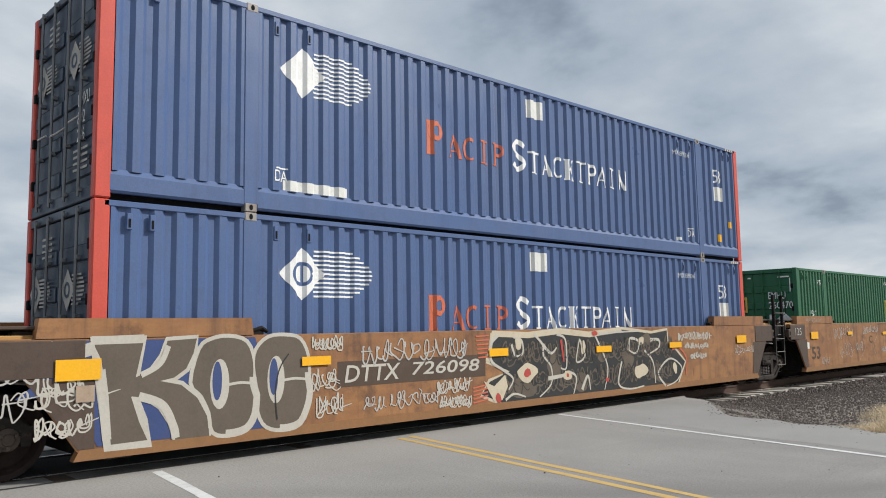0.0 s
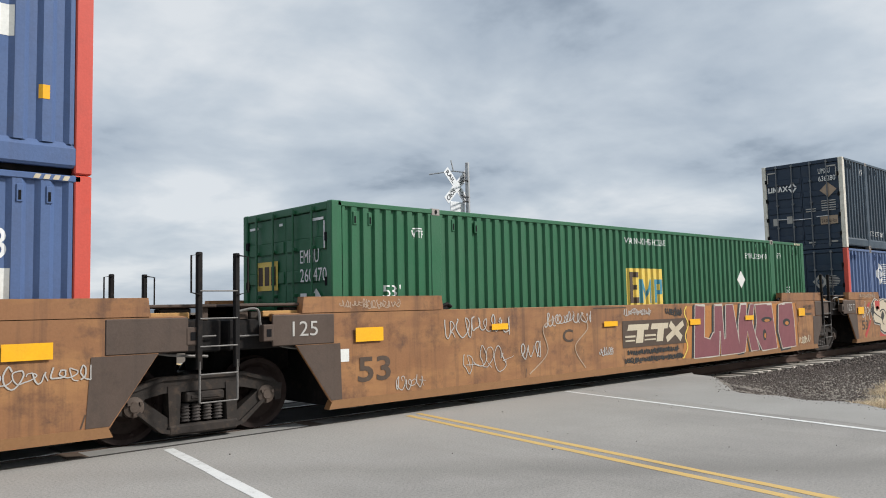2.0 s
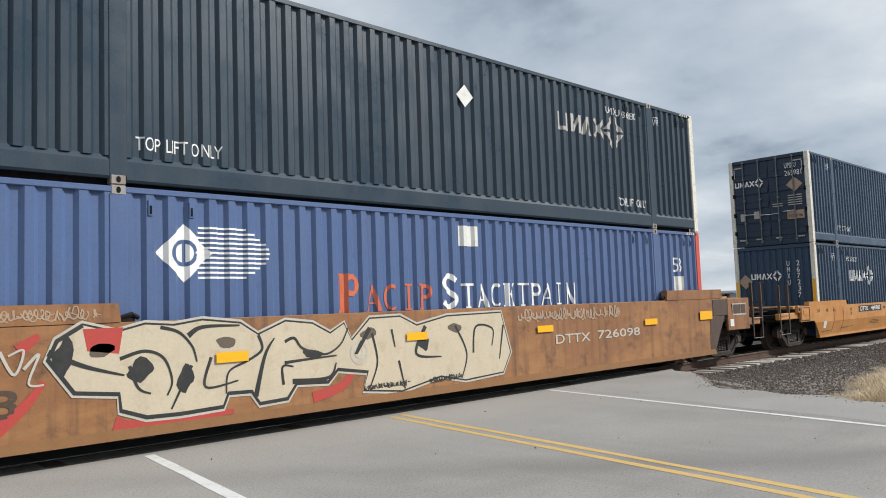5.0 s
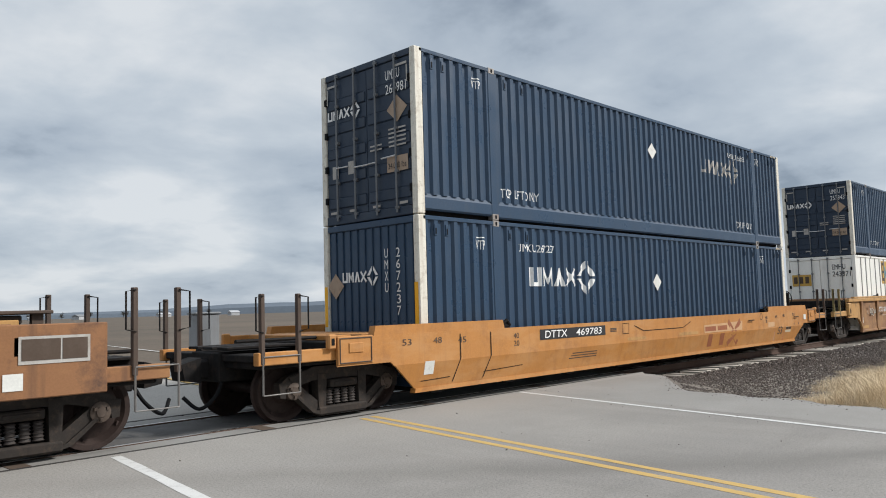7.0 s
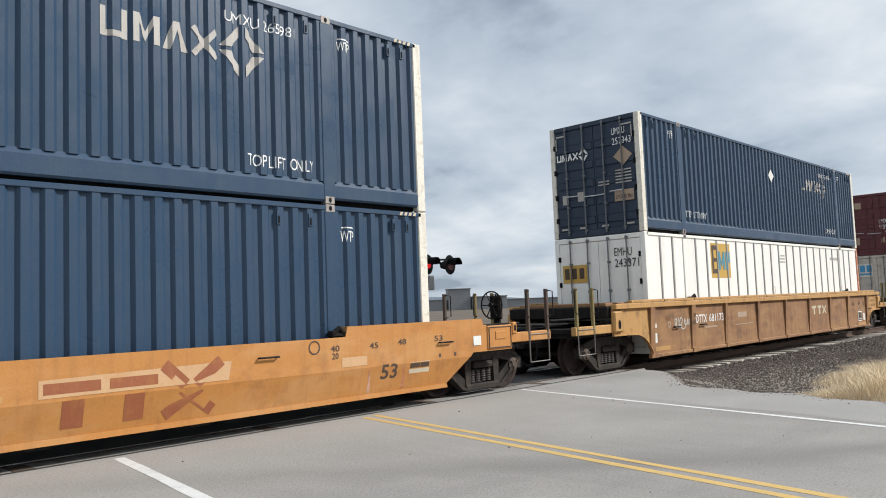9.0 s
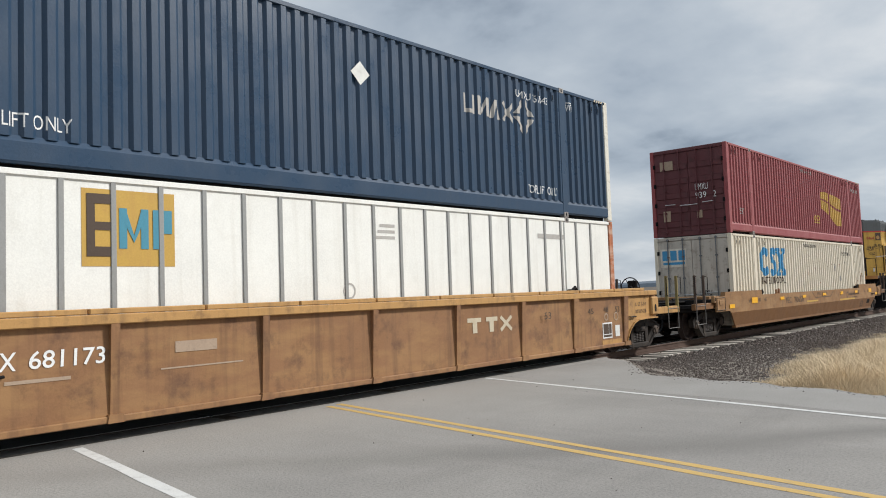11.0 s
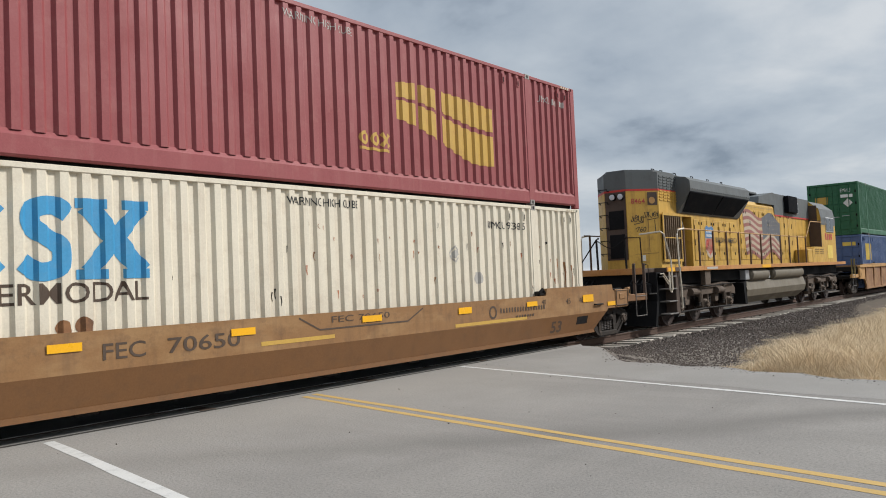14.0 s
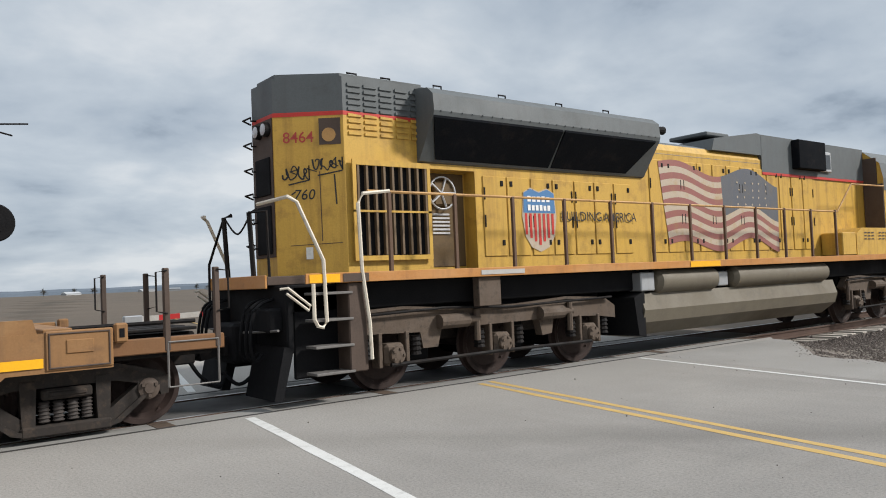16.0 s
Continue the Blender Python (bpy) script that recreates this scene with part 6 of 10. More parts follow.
    mass = poly((6.5, 1.5), (6.36, 1.04), (6.9, 0.85), (6.4, 0.7), (6.2, 0.5), (6.71, 0.33), (8.41, 0.33), (10.23, 0.32), (12.40, 0.33), (12.74, 0.78), (12.35, 1.05), (12.05, 1.15), (12.03, 1.48), (11.4, 1.42), (10.31, 1.52), (9.2, 1.44), (8.3, 1.52), (7.4, 1.46))
    lay(c, "spray_ground", [stroke(np.concatenate([mass[0], mass[0][:2]]), 0.11)], M_CREAMSPRAY, -0.3, "cream rim of a sprayed piece")
    lay(c, "spray_mass", [mass], M_BLACKSPRAY, 0.2, "black flowing sprayed mass")
    for x, z, rr_, sq in ((7.2, 0.55, 0.2, 1.6), (8.1, 0.9, 0.22, 0.9), (9.6, 1.1, 0.2, 1.0), (10.5, 0.95, 0.24, 0.9), (11.6, 0.6, 0.18, 1.2), (8.9, 0.55, 0.16, 1.6), (11.2, 1.3, 0.12, 1.8)):
        lay(c, "spray_shade", [blob(x, z, rr_, int(x * 31), sq, 18, 0.4)], M_GREYSPRAY, 0.6)
    for q in range(3):
        lay(c, "spray_line", scrawl(6.7, 12.2, 0.42, 1.4, 140 + q, 9, 0.035 - 0.006 * q), (M_GREYSPRAY, M_GREYSPRAY, M_BLACKSPRAY)[q], 0.9 + 0.25 * q)
    channels = ([(6.61, 1.47), (6.44, 1.32), (6.45, 1.04), (6.73, 0.88), (6.98, 0.72), (6.86, 0.54)],
                [(6.96, 1.31), (7.06, 1.11), (7.25, 1.15), (7.22, 1.38), (7.01, 1.42)],
                [(7.57, 1.47), (7.80, 1.28), (7.82, 1.08), (8.02, 0.87), (8.01, 0.57), (7.68, 0.36)],
                [(7.80, 1.28), (8.03, 1.12), (8.20, 1.22)],
                [(8.21, 1.46), (8.46, 1.35), (8.47, 0.85), (8.30, 0.84)],
                [(8.89, 1.36), (9.05, 1.04), (8.78, 0.94), (8.89, 1.36)],
                [(7.93, 0.67), (8.34, 0.70), (8.60, 0.74), (8.76, 0.63), (8.66, 0.34)],
                [(9.35, 1.48), (9.52, 1.24), (9.78, 0.79), (9.65, 0.36)],
                [(9.53, 1.44), (10.11, 1.47), (10.93, 1.48)],
                [(10.53, 1.10), (10.60, 1.33), (10.91, 1.26), (10.79, 1.03), (10.53, 1.10)],
                [(10.27, 0.88), (10.14, 0.44), (10.53, 0.32), (11.05, 0.35)],
                [(11.11, 1.08), (11.42, 0.83), (11.49, 0.38)],
                [(11.34, 1.29), (11.68, 1.28), (11.66, 1.12), (11.32, 1.01)],
                [(11.89, 0.30), (11.62, 0.59), (12.10, 0.87), (12.58, 0.66), (12.36, 0.39), (11.93, 0.29)],
                [(6.78, 0.37), (7.00, 0.46), (7.30, 0.39)],
                [(8.93, 0.41), (9.12, 0.66), (9.19, 0.39)])
    for k, q in enumerate(channels):
        lay(c, "spray_tongue", [stroke(curve(q, 7), 0.075 if k % 3 == 0 else 0.05, 0.025)], M_WHITESPRAY, 1.5)
    for x, z, rr_, sq in ((7.36, 0.8, 0.16, 1.5), (7.14, 1.32, 0.12, 0.8), (10.95, 0.66, 0.15, 1.5), (8.5, 0.7, 0.09, 1.5), (12.3, 0.66, 0.12, 0.7), (11.0, 1.28, 0.09, 1.2), (9.0, 1.2, 0.12, 0.6)):
        lay(c, "spray_eye", [blob(x, z, rr_, int(x * 100), sq, 20, 0.3)], M_CREAMSPRAY, 1.9)
    lay(c, "spray_eye", [poly((6.25, 0.72), (6.5, 0.62), (6.78, 0.8), (6.84, 0.6), (6.7, 0.38), (6.5, 0.36))], M_CREAMSPRAY, 1.9)
    for x, z, rr_, sq in ((7.36, 0.8, 0.07, 1.5), (6.6, 0.42, 0.08, 0.9), (9.38, 1.46, 0.05, 2.0), (9.75, 0.55, 0.05, 1.0), (8.5, 0.7, 0.04, 1.0)):
        lay(c, "spray_accent", [blob(x, z, rr_, int(x * 77), sq, 12)], M_REDSPRAY, 2.4)
    lay(c, "spray_accent", [stroke([(8.33, 1.36), (8.4, 0.95)], 0.07, 0.03)], M_REDSPRAY, 2.4)
    lay(c, "spray_accent", [stroke([(6.08 + 0.01 * i, 1.46 - 0.07 * i), (6.4, 1.47 - 0.07 * i)], 0.025) for i in range(6)] + [stroke([(6.0, 0.62 - 0.06 * i), (6.35, 0.66 - 0.06 * i)], 0.025) for i in range(5)], M_ORANGERED, 1)
    lay(c, "spray_accent", [stroke(curve([(12.2, 1.06), (12.5, 1.1), (12.8, 0.85), (12.75, 0.5)], 6), 0.05, 0.03)], M_ORANGERED, 1)
    for i, (lo, hi) in enumerate(((1.24, 1.44), (1.04, 1.2), (0.82, 0.98))):
        lay(c, "sprayed_tag", scrawl(12.5 + 0.25 * i, 13.9 - 0.1 * i, lo, hi, 60 + i, 8, 0.03), M_WHITESPRAY, 1)
    lay(c, "sprayed_tag", scrawl(15.1, 16.1, 0.8, 1.1, 77, 9, 0.018), M_LETTERG, 1)
    lay(c, "panel_seam", [stroke([(13.1, 0.45), (13.12, 0.62)], 0.015), stroke([(16.0, 0.35), (16.05, 0.5)], 0.015)], M_LETTERD, 0)
    reflectors(c, [(-0.42, 1.1, 0.48, 0.23), (2.7, 1.13, 0.47, 0.12), (6.38, 1.12, 0.47, 0.13), (9.4, 1.09, 0.5, 0.12), (12.08, 1.1, 0.5, 0.12), (15.2, 1.13, 0.5, 0.18)], -1.502)
    car_paint(c, "square_sticker", [rect(-0.2, 0.86, 0.0, 1.04)], M_TANSTICK, -1.502)
    ladder_posts(c, (17.36, 17.86), -1.5, 0.9, 2.34, M_DARKSTEEL, "tall dark ladder posts", 0.5)
    ladder_posts(c, (17.36, 17.86), 1.45, 0.9, 2.2, M_DARKSTEEL, "", 0)
    # second unit
    c = well_unit("rust-brown well car unit with mauve sprayed block letters", X2, False)
    for i, (a, b, lo, hi, w) in enumerate(((2.0, 3.5, 1.1, 1.48, 0.028), (3.76, 4.3, 0.6, 1.0, 0.03), (4.45, 5.8, 1.18, 1.5, 0.03), (2.4, 3.4, 0.5, 1.0, 0.02), (0.0, 1.1, 1.6, 1.75, 0.02), (6.05, 6.5, 0.6, 0.78, 0.025), (1.0, 1.6, 0.35, 0.6, 0.02), (6.9, 7.9, 1.34, 1.5, 0.025))):
        lay(c, "sprayed_tag", scrawl(a, b, lo, hi, 200 + i * 2, 6, w * 0.8), M_LETTERG if i != 4 else M_TANSTICK, 1)
    lay(c, "sprayed_tag", [stroke(curve([(4.0, 0.4), (4.5, 0.75), (4.4, 1.2), (4.9, 1.4)], 8), 0.022)], M_TANSTICK, 1)
    lay(c, "sprayed_tag", [stroke(curve([(5.6, 0.4), (5.3, 0.8), (5.7, 1.15), (5.5, 1.45)], 8), 0.022)], M_TANSTICK, 1)
    lay(c, "length_number", [moved(words("53", 0.6, 0.36, 0.02), 0.3, 0.55)], M_LETTERD, 0)
    lay(c, "letter_mark", [moved(words("C", 0.3, 0.24, 0.02), 4.95, 0.9)], M_LETTERD, 0)
    lay(c, "end_number", [moved(words("125", 0.4, 0.2), -0.78, 1.25)], M_LETTERG, 4)
    lay(c, "logo_panel", [rect(6.84, 0.7, 9.28, 1.24)], M_LETTERD, 1, "dark plate with plain pale block shapes")
    lay(c, "logo_mark", [poly((7.0, 1.04), (7.75, 1.04), (7.8, 1.16), (7.05, 1.16)), poly((7.28, 0.78), (7.55, 0.78), (7.6, 1.04), (7.36, 1.04)), poly((7.85, 1.04), (8.5, 1.04), (8.55, 1.16), (7.9, 1.16)), poly((8.05, 0.78), (8.3, 0.78), (8.36, 1.04), (8.12, 1.04)), stroke([(8.45, 0.8), (9.15, 1.14)], 0.13), stroke([(8.6, 1.14), (9.05, 0.8)], 0.15), rect(6.92, 0.9, 7.28, 0.94), rect(6.92, 0.82, 7.26, 0.85), rect(7.62, 0.9, 8.04, 0.94), rect(7.6, 0.82, 8.02, 0.85)], M_CREAMSPRAY, 2)
    lay(c, "sprayed_tag", scrawl(7.0, 8.9, 0.54, 0.66, 301, 9, 0.03) + scrawl(6.9, 9.1, 0.38, 0.5, 302, 9, 0.03), M_BLACKSPRAY, 1)
    lay(c, "sprayed_tag", scrawl(8.45, 9.1, 1.3, 1.5, 303, 6, 0.03), M_BLACKSPRAY, 1)
    lay(c, "spray_ground", [poly((9.3, 1.5), (9.35, 1.1), (9.2, 0.8), (9.05, 0.36), (15.0, 0.36), (14.95, 1.5))], M_SPRAYORANGE, 0, "orange ground of a sprayed piece")
    lay(c, "spray_rim", [stroke(curve([(9.32, 1.5), (9.22, 1.35), (9.36, 1.1), (9.22, 0.85), (9.3, 0.6), (9.1, 0.36)], 7), 0.035)], M_PALEYEL, 1)
    blocks = [poly((9.70, 1.51), (10.11, 1.51), (10.03, 0.78), (10.3, 0.72), (10.45, 0.86), (10.75, 0.88), (10.68, 0.34), (10.2, 0.34), (9.57, 0.34)),
              poly((10.56, 1.5), (10.91, 1.51), (10.95, 0.7), (11.05, 0.72), (11.11, 1.5), (11.44, 1.51), (11.75, 0.34), (10.78, 0.34), (10.8, 0.9), (10.5, 0.84)),
              poly((11.83, 1.51), (12.13, 1.52), (12.1, 1.15), (12.2, 1.2), (12.35, 1.5), (12.56, 1.5), (12.4, 1.05), (12.72, 0.36), (12.3, 0.36), (12.14, 0.86), (11.96, 0.36), (11.7, 0.34), (11.68, 1.0)),
              poly((12.62, 1.48), (13.51, 1.5), (13.73, 0.36), (12.9, 0.34), (12.55, 0.75), (12.65, 1.06)),
              poly((13.94, 1.46), (14.3, 1.5), (14.74, 1.5), (14.82, 1.09), (14.86, 0.36), (14.05, 0.34), (13.85, 0.81))]
    for k, sh in enumerate(blocks):
        loop = np.concatenate([sh[0], sh[0][:2]])
        lay(c, "spray_shadow", [moved(stroke(loop, 0.1), -0.08, -0.03)], M_BLACKSPRAY, 0.6 + 0.05 * k)
        lay(c, "spray_rim", [stroke(loop, 0.06)], M_WHITESPRAY, 1.2 + 0.05 * k)
        lay(c, "spray_block", [sh], M_MAUVE, 1.8 + 0.05 * k, "mauve sprayed block with a white rim")
    for x, z, a_, b_ in ((13.05, 0.72, 0.1, 0.14), (14.35, 1.0, 0.22, 0.1), (13.2, 1.1, 0.3, 0.07)):
        lay(c, "spray_core", [disc(x, z, a_, b_)], M_BLACKSPRAY, 2.3)
        lay(c, "spray_core", [disc(x + 0.02, z - 0.02, a_ * 0.5, b_ * 0.5)], M_SPRAYORANGE, 2.7)
    lay(c, "sprayed_tag", scrawl(15.1, 15.8, 0.4, 0.62, 305, 9, 0.03), M_CREAMSPRAY, 1)
    lay(c, "sprayed_tag", [stroke(curve([(15.0, 1.5), (15.15, 1.1), (15.05, 0.8), (15.2, 0.4)], 7), 0.03)], M_SPRAYORANGE, 1)
    lay(c, "sprayed_tag", scrawl(15.45, 16.0, 1.3, 1.46, 307, 4, 0.018), M_LETTERD, 1)
    lay(c, "panel_seam", [stroke([(3.9, 0.35), (3.92, 0.5)], 0.015), rect(15.55, 1.16, 16.0, 1.22), rect(5.9, 1.5, 7.0, 1.52)], M_LETTERD, 0)
    reflectors(c, [(0.25, 1.13, 0.5, 0.2), (3.05, 1.2, 0.4, 0.1), (6.2, 1.15, 0.45, 0.1), (9.41, 1.08, 0.45, 0.13), (12.02, 1.12, 0.44, 0.11), (15.1, 1.15, 0.4, 0.21)], -1.502)
    car_paint(c, "square_sticker", [rect(0.0, 0.86, 0.15, 1.04)], M_STICKER)
    ladder_posts(c, (16.74, 17.24), -1.5, 0.9, 2.3, M_DARKSTEEL, "tall dark ladder posts", 0.5)
    ladder_posts(c, (16.9, 17.5), 1.45, 0.9, 2.2, M_DARKSTEEL, "", 0)
    # third unit
    c = well_unit("rust-brown well car end unit with cream bubble graffiti", X3, False, True)
    edge = [(1.28, 1.38), (1.55, 1.54), (1.92, 1.44), (2.26, 1.52), (2.61, 1.49), (2.98, 1.54), (3.50, 1.48), (3.76, 1.32), (4.18, 1.48), (4.61, 1.43), (4.91, 1.28), (5.15, 1.41), (5.29, 1.16), (5.63, 1.46), (6.22, 1.47), (6.56, 1.32), (7.22, 1.44), (8.53, 1.46), (8.74, 0.77), (8.54, 0.45), (7.61, 0.40), (7.05, 0.51), (6.22, 0.36), (5.48, 0.44), (5.57, 0.69), (5.03, 0.77), (4.86, 0.61), (4.34, 0.64), (4.19, 0.45), (3.77, 0.43), (3.65, 0.60), (3.32, 0.61), (3.25, 0.45), (2.68, 0.43), (2.27, 0.44), (1.97, 0.55), (1.95, 0.74), (1.46, 0.80), (1.19, 1.18)]
    bub = poly(*edge)
    loop = np.concatenate([bub[0], bub[0][:2]])
    lay(c, "spray_rim", [stroke(loop, 0.11)], M_WHITESPRAY, 0.4)
    lay(c, "spray_shadow", [stroke(loop, 0.05)], M_BLACKSPRAY, 0.9)
    lay(c, "spray_bubble", [bub], M_CREAMSPRAY, 1.3, "cream sprayed bubble shapes with dark outlines")
    inner = [[(1.19, 1.26), (1.58, 1.08), (2.01, 0.95)],
             [(1.96, 1.14), (2.25, 1.21), (2.48, 1.11), (2.58, 0.84), (2.52, 0.67)],
             [(2.07, 1.05), (2.17, 0.79), (2.32, 0.71)],
             [(2.44, 1.48), (2.67, 1.41), (2.84, 1.23), (2.90, 1.04)],
             [(2.79, 1.36), (2.98, 1.46), (3.49, 1.46)],
             [(2.83, 1.00), (2.70, 0.75), (2.57, 0.50)],
             [(3.09, 1.08), (3.01, 0.72), (3.46, 0.76)],
             [(3.76, 1.32), (3.81, 1.13), (3.60, 1.00), (3.33, 0.88), (3.29, 0.61)],
             [(3.71, 0.53), (3.85, 1.04), (4.00, 1.27)],
             [(4.16, 1.21), (4.31, 1.25), (4.45, 1.10), (4.81, 1.00), (5.08, 1.12), (5.22, 1.35)],
             [(4.15, 0.93), (4.51, 0.95), (5.01, 0.97)],
             [(4.13, 0.64), (4.12, 0.88), (4.29, 0.87)],
             [(4.27, 0.67), (4.86, 0.67), (5.00, 0.87)],
             [(5.66, 1.25), (5.75, 0.83), (5.61, 0.48)],
             [(6.04, 1.29), (6.10, 1.02)],
             [(6.17, 0.81), (6.28, 0.38)],
             [(6.74, 1.31), (6.53, 0.89), (7.07, 0.81)],
             [(7.40, 1.29), (7.65, 0.83), (7.52, 0.43)],
             [(7.81, 0.82), (7.89, 1.25), (8.30, 1.20), (8.27, 0.91)],
             [(8.58, 1.25), (8.45, 0.67)],
             [(5.62, 1.33), (5.35, 0.96), (5.45, 1.15)]]
    for k, q in enumerate(inner):
        lay(c, "spray_line", [stroke(curve(q, 7), 0.075 if k % 4 == 0 else 0.045, 0.02)], M_BLACKSPRAY, 1.9)
    for x, z, a_, b_ in ((2.2, 1.0, 0.16, 0.12), (1.35, 1.2, 0.1, 0.2), (2.75, 0.85, 0.1, 0.16), (4.6, 1.02, 0.16, 0.06), (6.7, 1.05, 0.1, 0.12)):
        lay(c, "spray_line", [blob(x, z, b_, int(x * 50), a_ / b_, 16, 0.4)], M_BLACKSPRAY, 1.7)
    for x in (1.75, 3.3, 5.6, 7.4):
        lay(c, "spray_shade", [blob(x, 1.25, 0.08, int(x * 13), 1.8, 14, 0.3)], M_GREYSPRAY, 1.6)
    lay(c, "spray_rim", [ring(5.42, 0.98, 0.17, 0.13, 18)], M_WHITESPRAY, 1.9)
    lay(c, "spray_rim", [ring(5.42, 0.98, 0.09, 0.05, 14)], M_WHITESPRAY, 1.9)
    for k, q in enumerate(([(0.6, 0.4), (0.95, 0.7), (1.15, 0.95)], [(1.9, 0.42), (2.2, 0.36), (3.4, 0.38)], [(4.6, 0.42), (5.2, 0.6), (5.6, 1.3)], [(0.9, 1.3), (1.1, 1.45)])):
        lay(c, "spray_accent", [stroke(curve(q, 6), 0.16, 0.06)], M_REDSPRAY, 0.1 + 0.05 * k)
    lay(c, "spray_accent", [poly((1.55, 1.5), (2.0, 1.5), (1.95, 1.2), (1.6, 1.25))], M_REDSPRAY, 1.6)
    lay(c, "sprayed_tag", [stroke(curve(q, 7), 0.035, 0.02) for q in ([(0.5, 1.35), (0.45, 1.0), (0.62, 1.1), (0.7, 1.5), (0.66, 0.85)], [(0.72, 1.3), (0.86, 1.05), (0.95, 1.3), (0.8, 1.25)], [(0.95, 1.1), (1.1, 1.25), (1.0, 0.95), (1.15, 0.92)])], M_WHITESPRAY, 1)
    lay(c, "sprayed_tag", scrawl(9.0, 12.2, 1.26, 1.52, 621, 9, 0.035), M_TANSTICK, 1)
    lay(c, "sprayed_tag", scrawl(0.3, 1.7, 1.6, 1.76, 622, 9, 0.02), M_TANSTICK, 1)
    lay(c, "sprayed_tag", scrawl(5.5, 6.3, 0.42, 0.52, 623, 9, 0.02) + scrawl(6.8, 7.5, 0.42, 0.52, 624, 9, 0.02), M_BLACKSPRAY, 2.2)
    lay(c, "car_number", [moved(words("DTTX", 1.1, 0.17, 0.008), 10.05, 0.83)], M_WHITESPRAY, 1)
    lay(c, "car_number", [moved(words("726098", 1.55, 0.17, 0.008), 11.4, 0.85)], M_WHITESPRAY, 1)
    lay(c, "length_number", [moved(words("53", 0.55, 0.3, 0.02), 0.35, 0.6)], M_LETTERD, 0)
    lay(c, "end_number", [moved(words("125 T", 0.58, 0.2), -0.78, 1.22)], M_LETTERG, 4)
    reflectors(c, [(0.03, 1.1, 0.48, 0.22), (3.15, 1.0, 0.45, 0.13), (6.33, 1.1, 0.43, 0.12), (9.5, 1.07, 0.46, 0.12), (13.14, 1.05, 0.5, 0.13), (15.56, 1.07, 0.6, 0.2)], -1.502)
    car_paint(c, "square_sticker", [rect(-0.3, 0.85, -0.14, 1.05)], M_STICKER)
    # outer end of the third unit
    end_platform(c, 17.2, 19.0, 1, M_RUSTBROWN, 0.98)
    for y in (-1.42, 1.38):
        ladder_posts(c, (18.55, 19.1), y, 0.9, 1.95, M_DULLBROWN, "", 0.48)
    coupler(c, 19.25, 1)
    bm = bmesh.new()
    cbox(bm, 17.0, 18.2, -1.5, -1.44, 0.75, 1.55, 0.012)
    part("end_panel", bm, M_RUSTBROWN, c, "rust-brown end panel with a data box")
    car_paint(c, "data_frame", [rect(17.25, 1.12, 18.0, 1.42)], M_LETTERG, -1.504)
    car_paint(c, "data_field", [rect(17.28, 1.16, 17.68, 1.39), rect(17.7, 1.16, 17.97, 1.39)], M_LETTERD, -1.508)
    car_paint(c, "square_sticker", [rect(17.1, 0.85, 17.3, 1.03)], M_STICKER, -1.504)


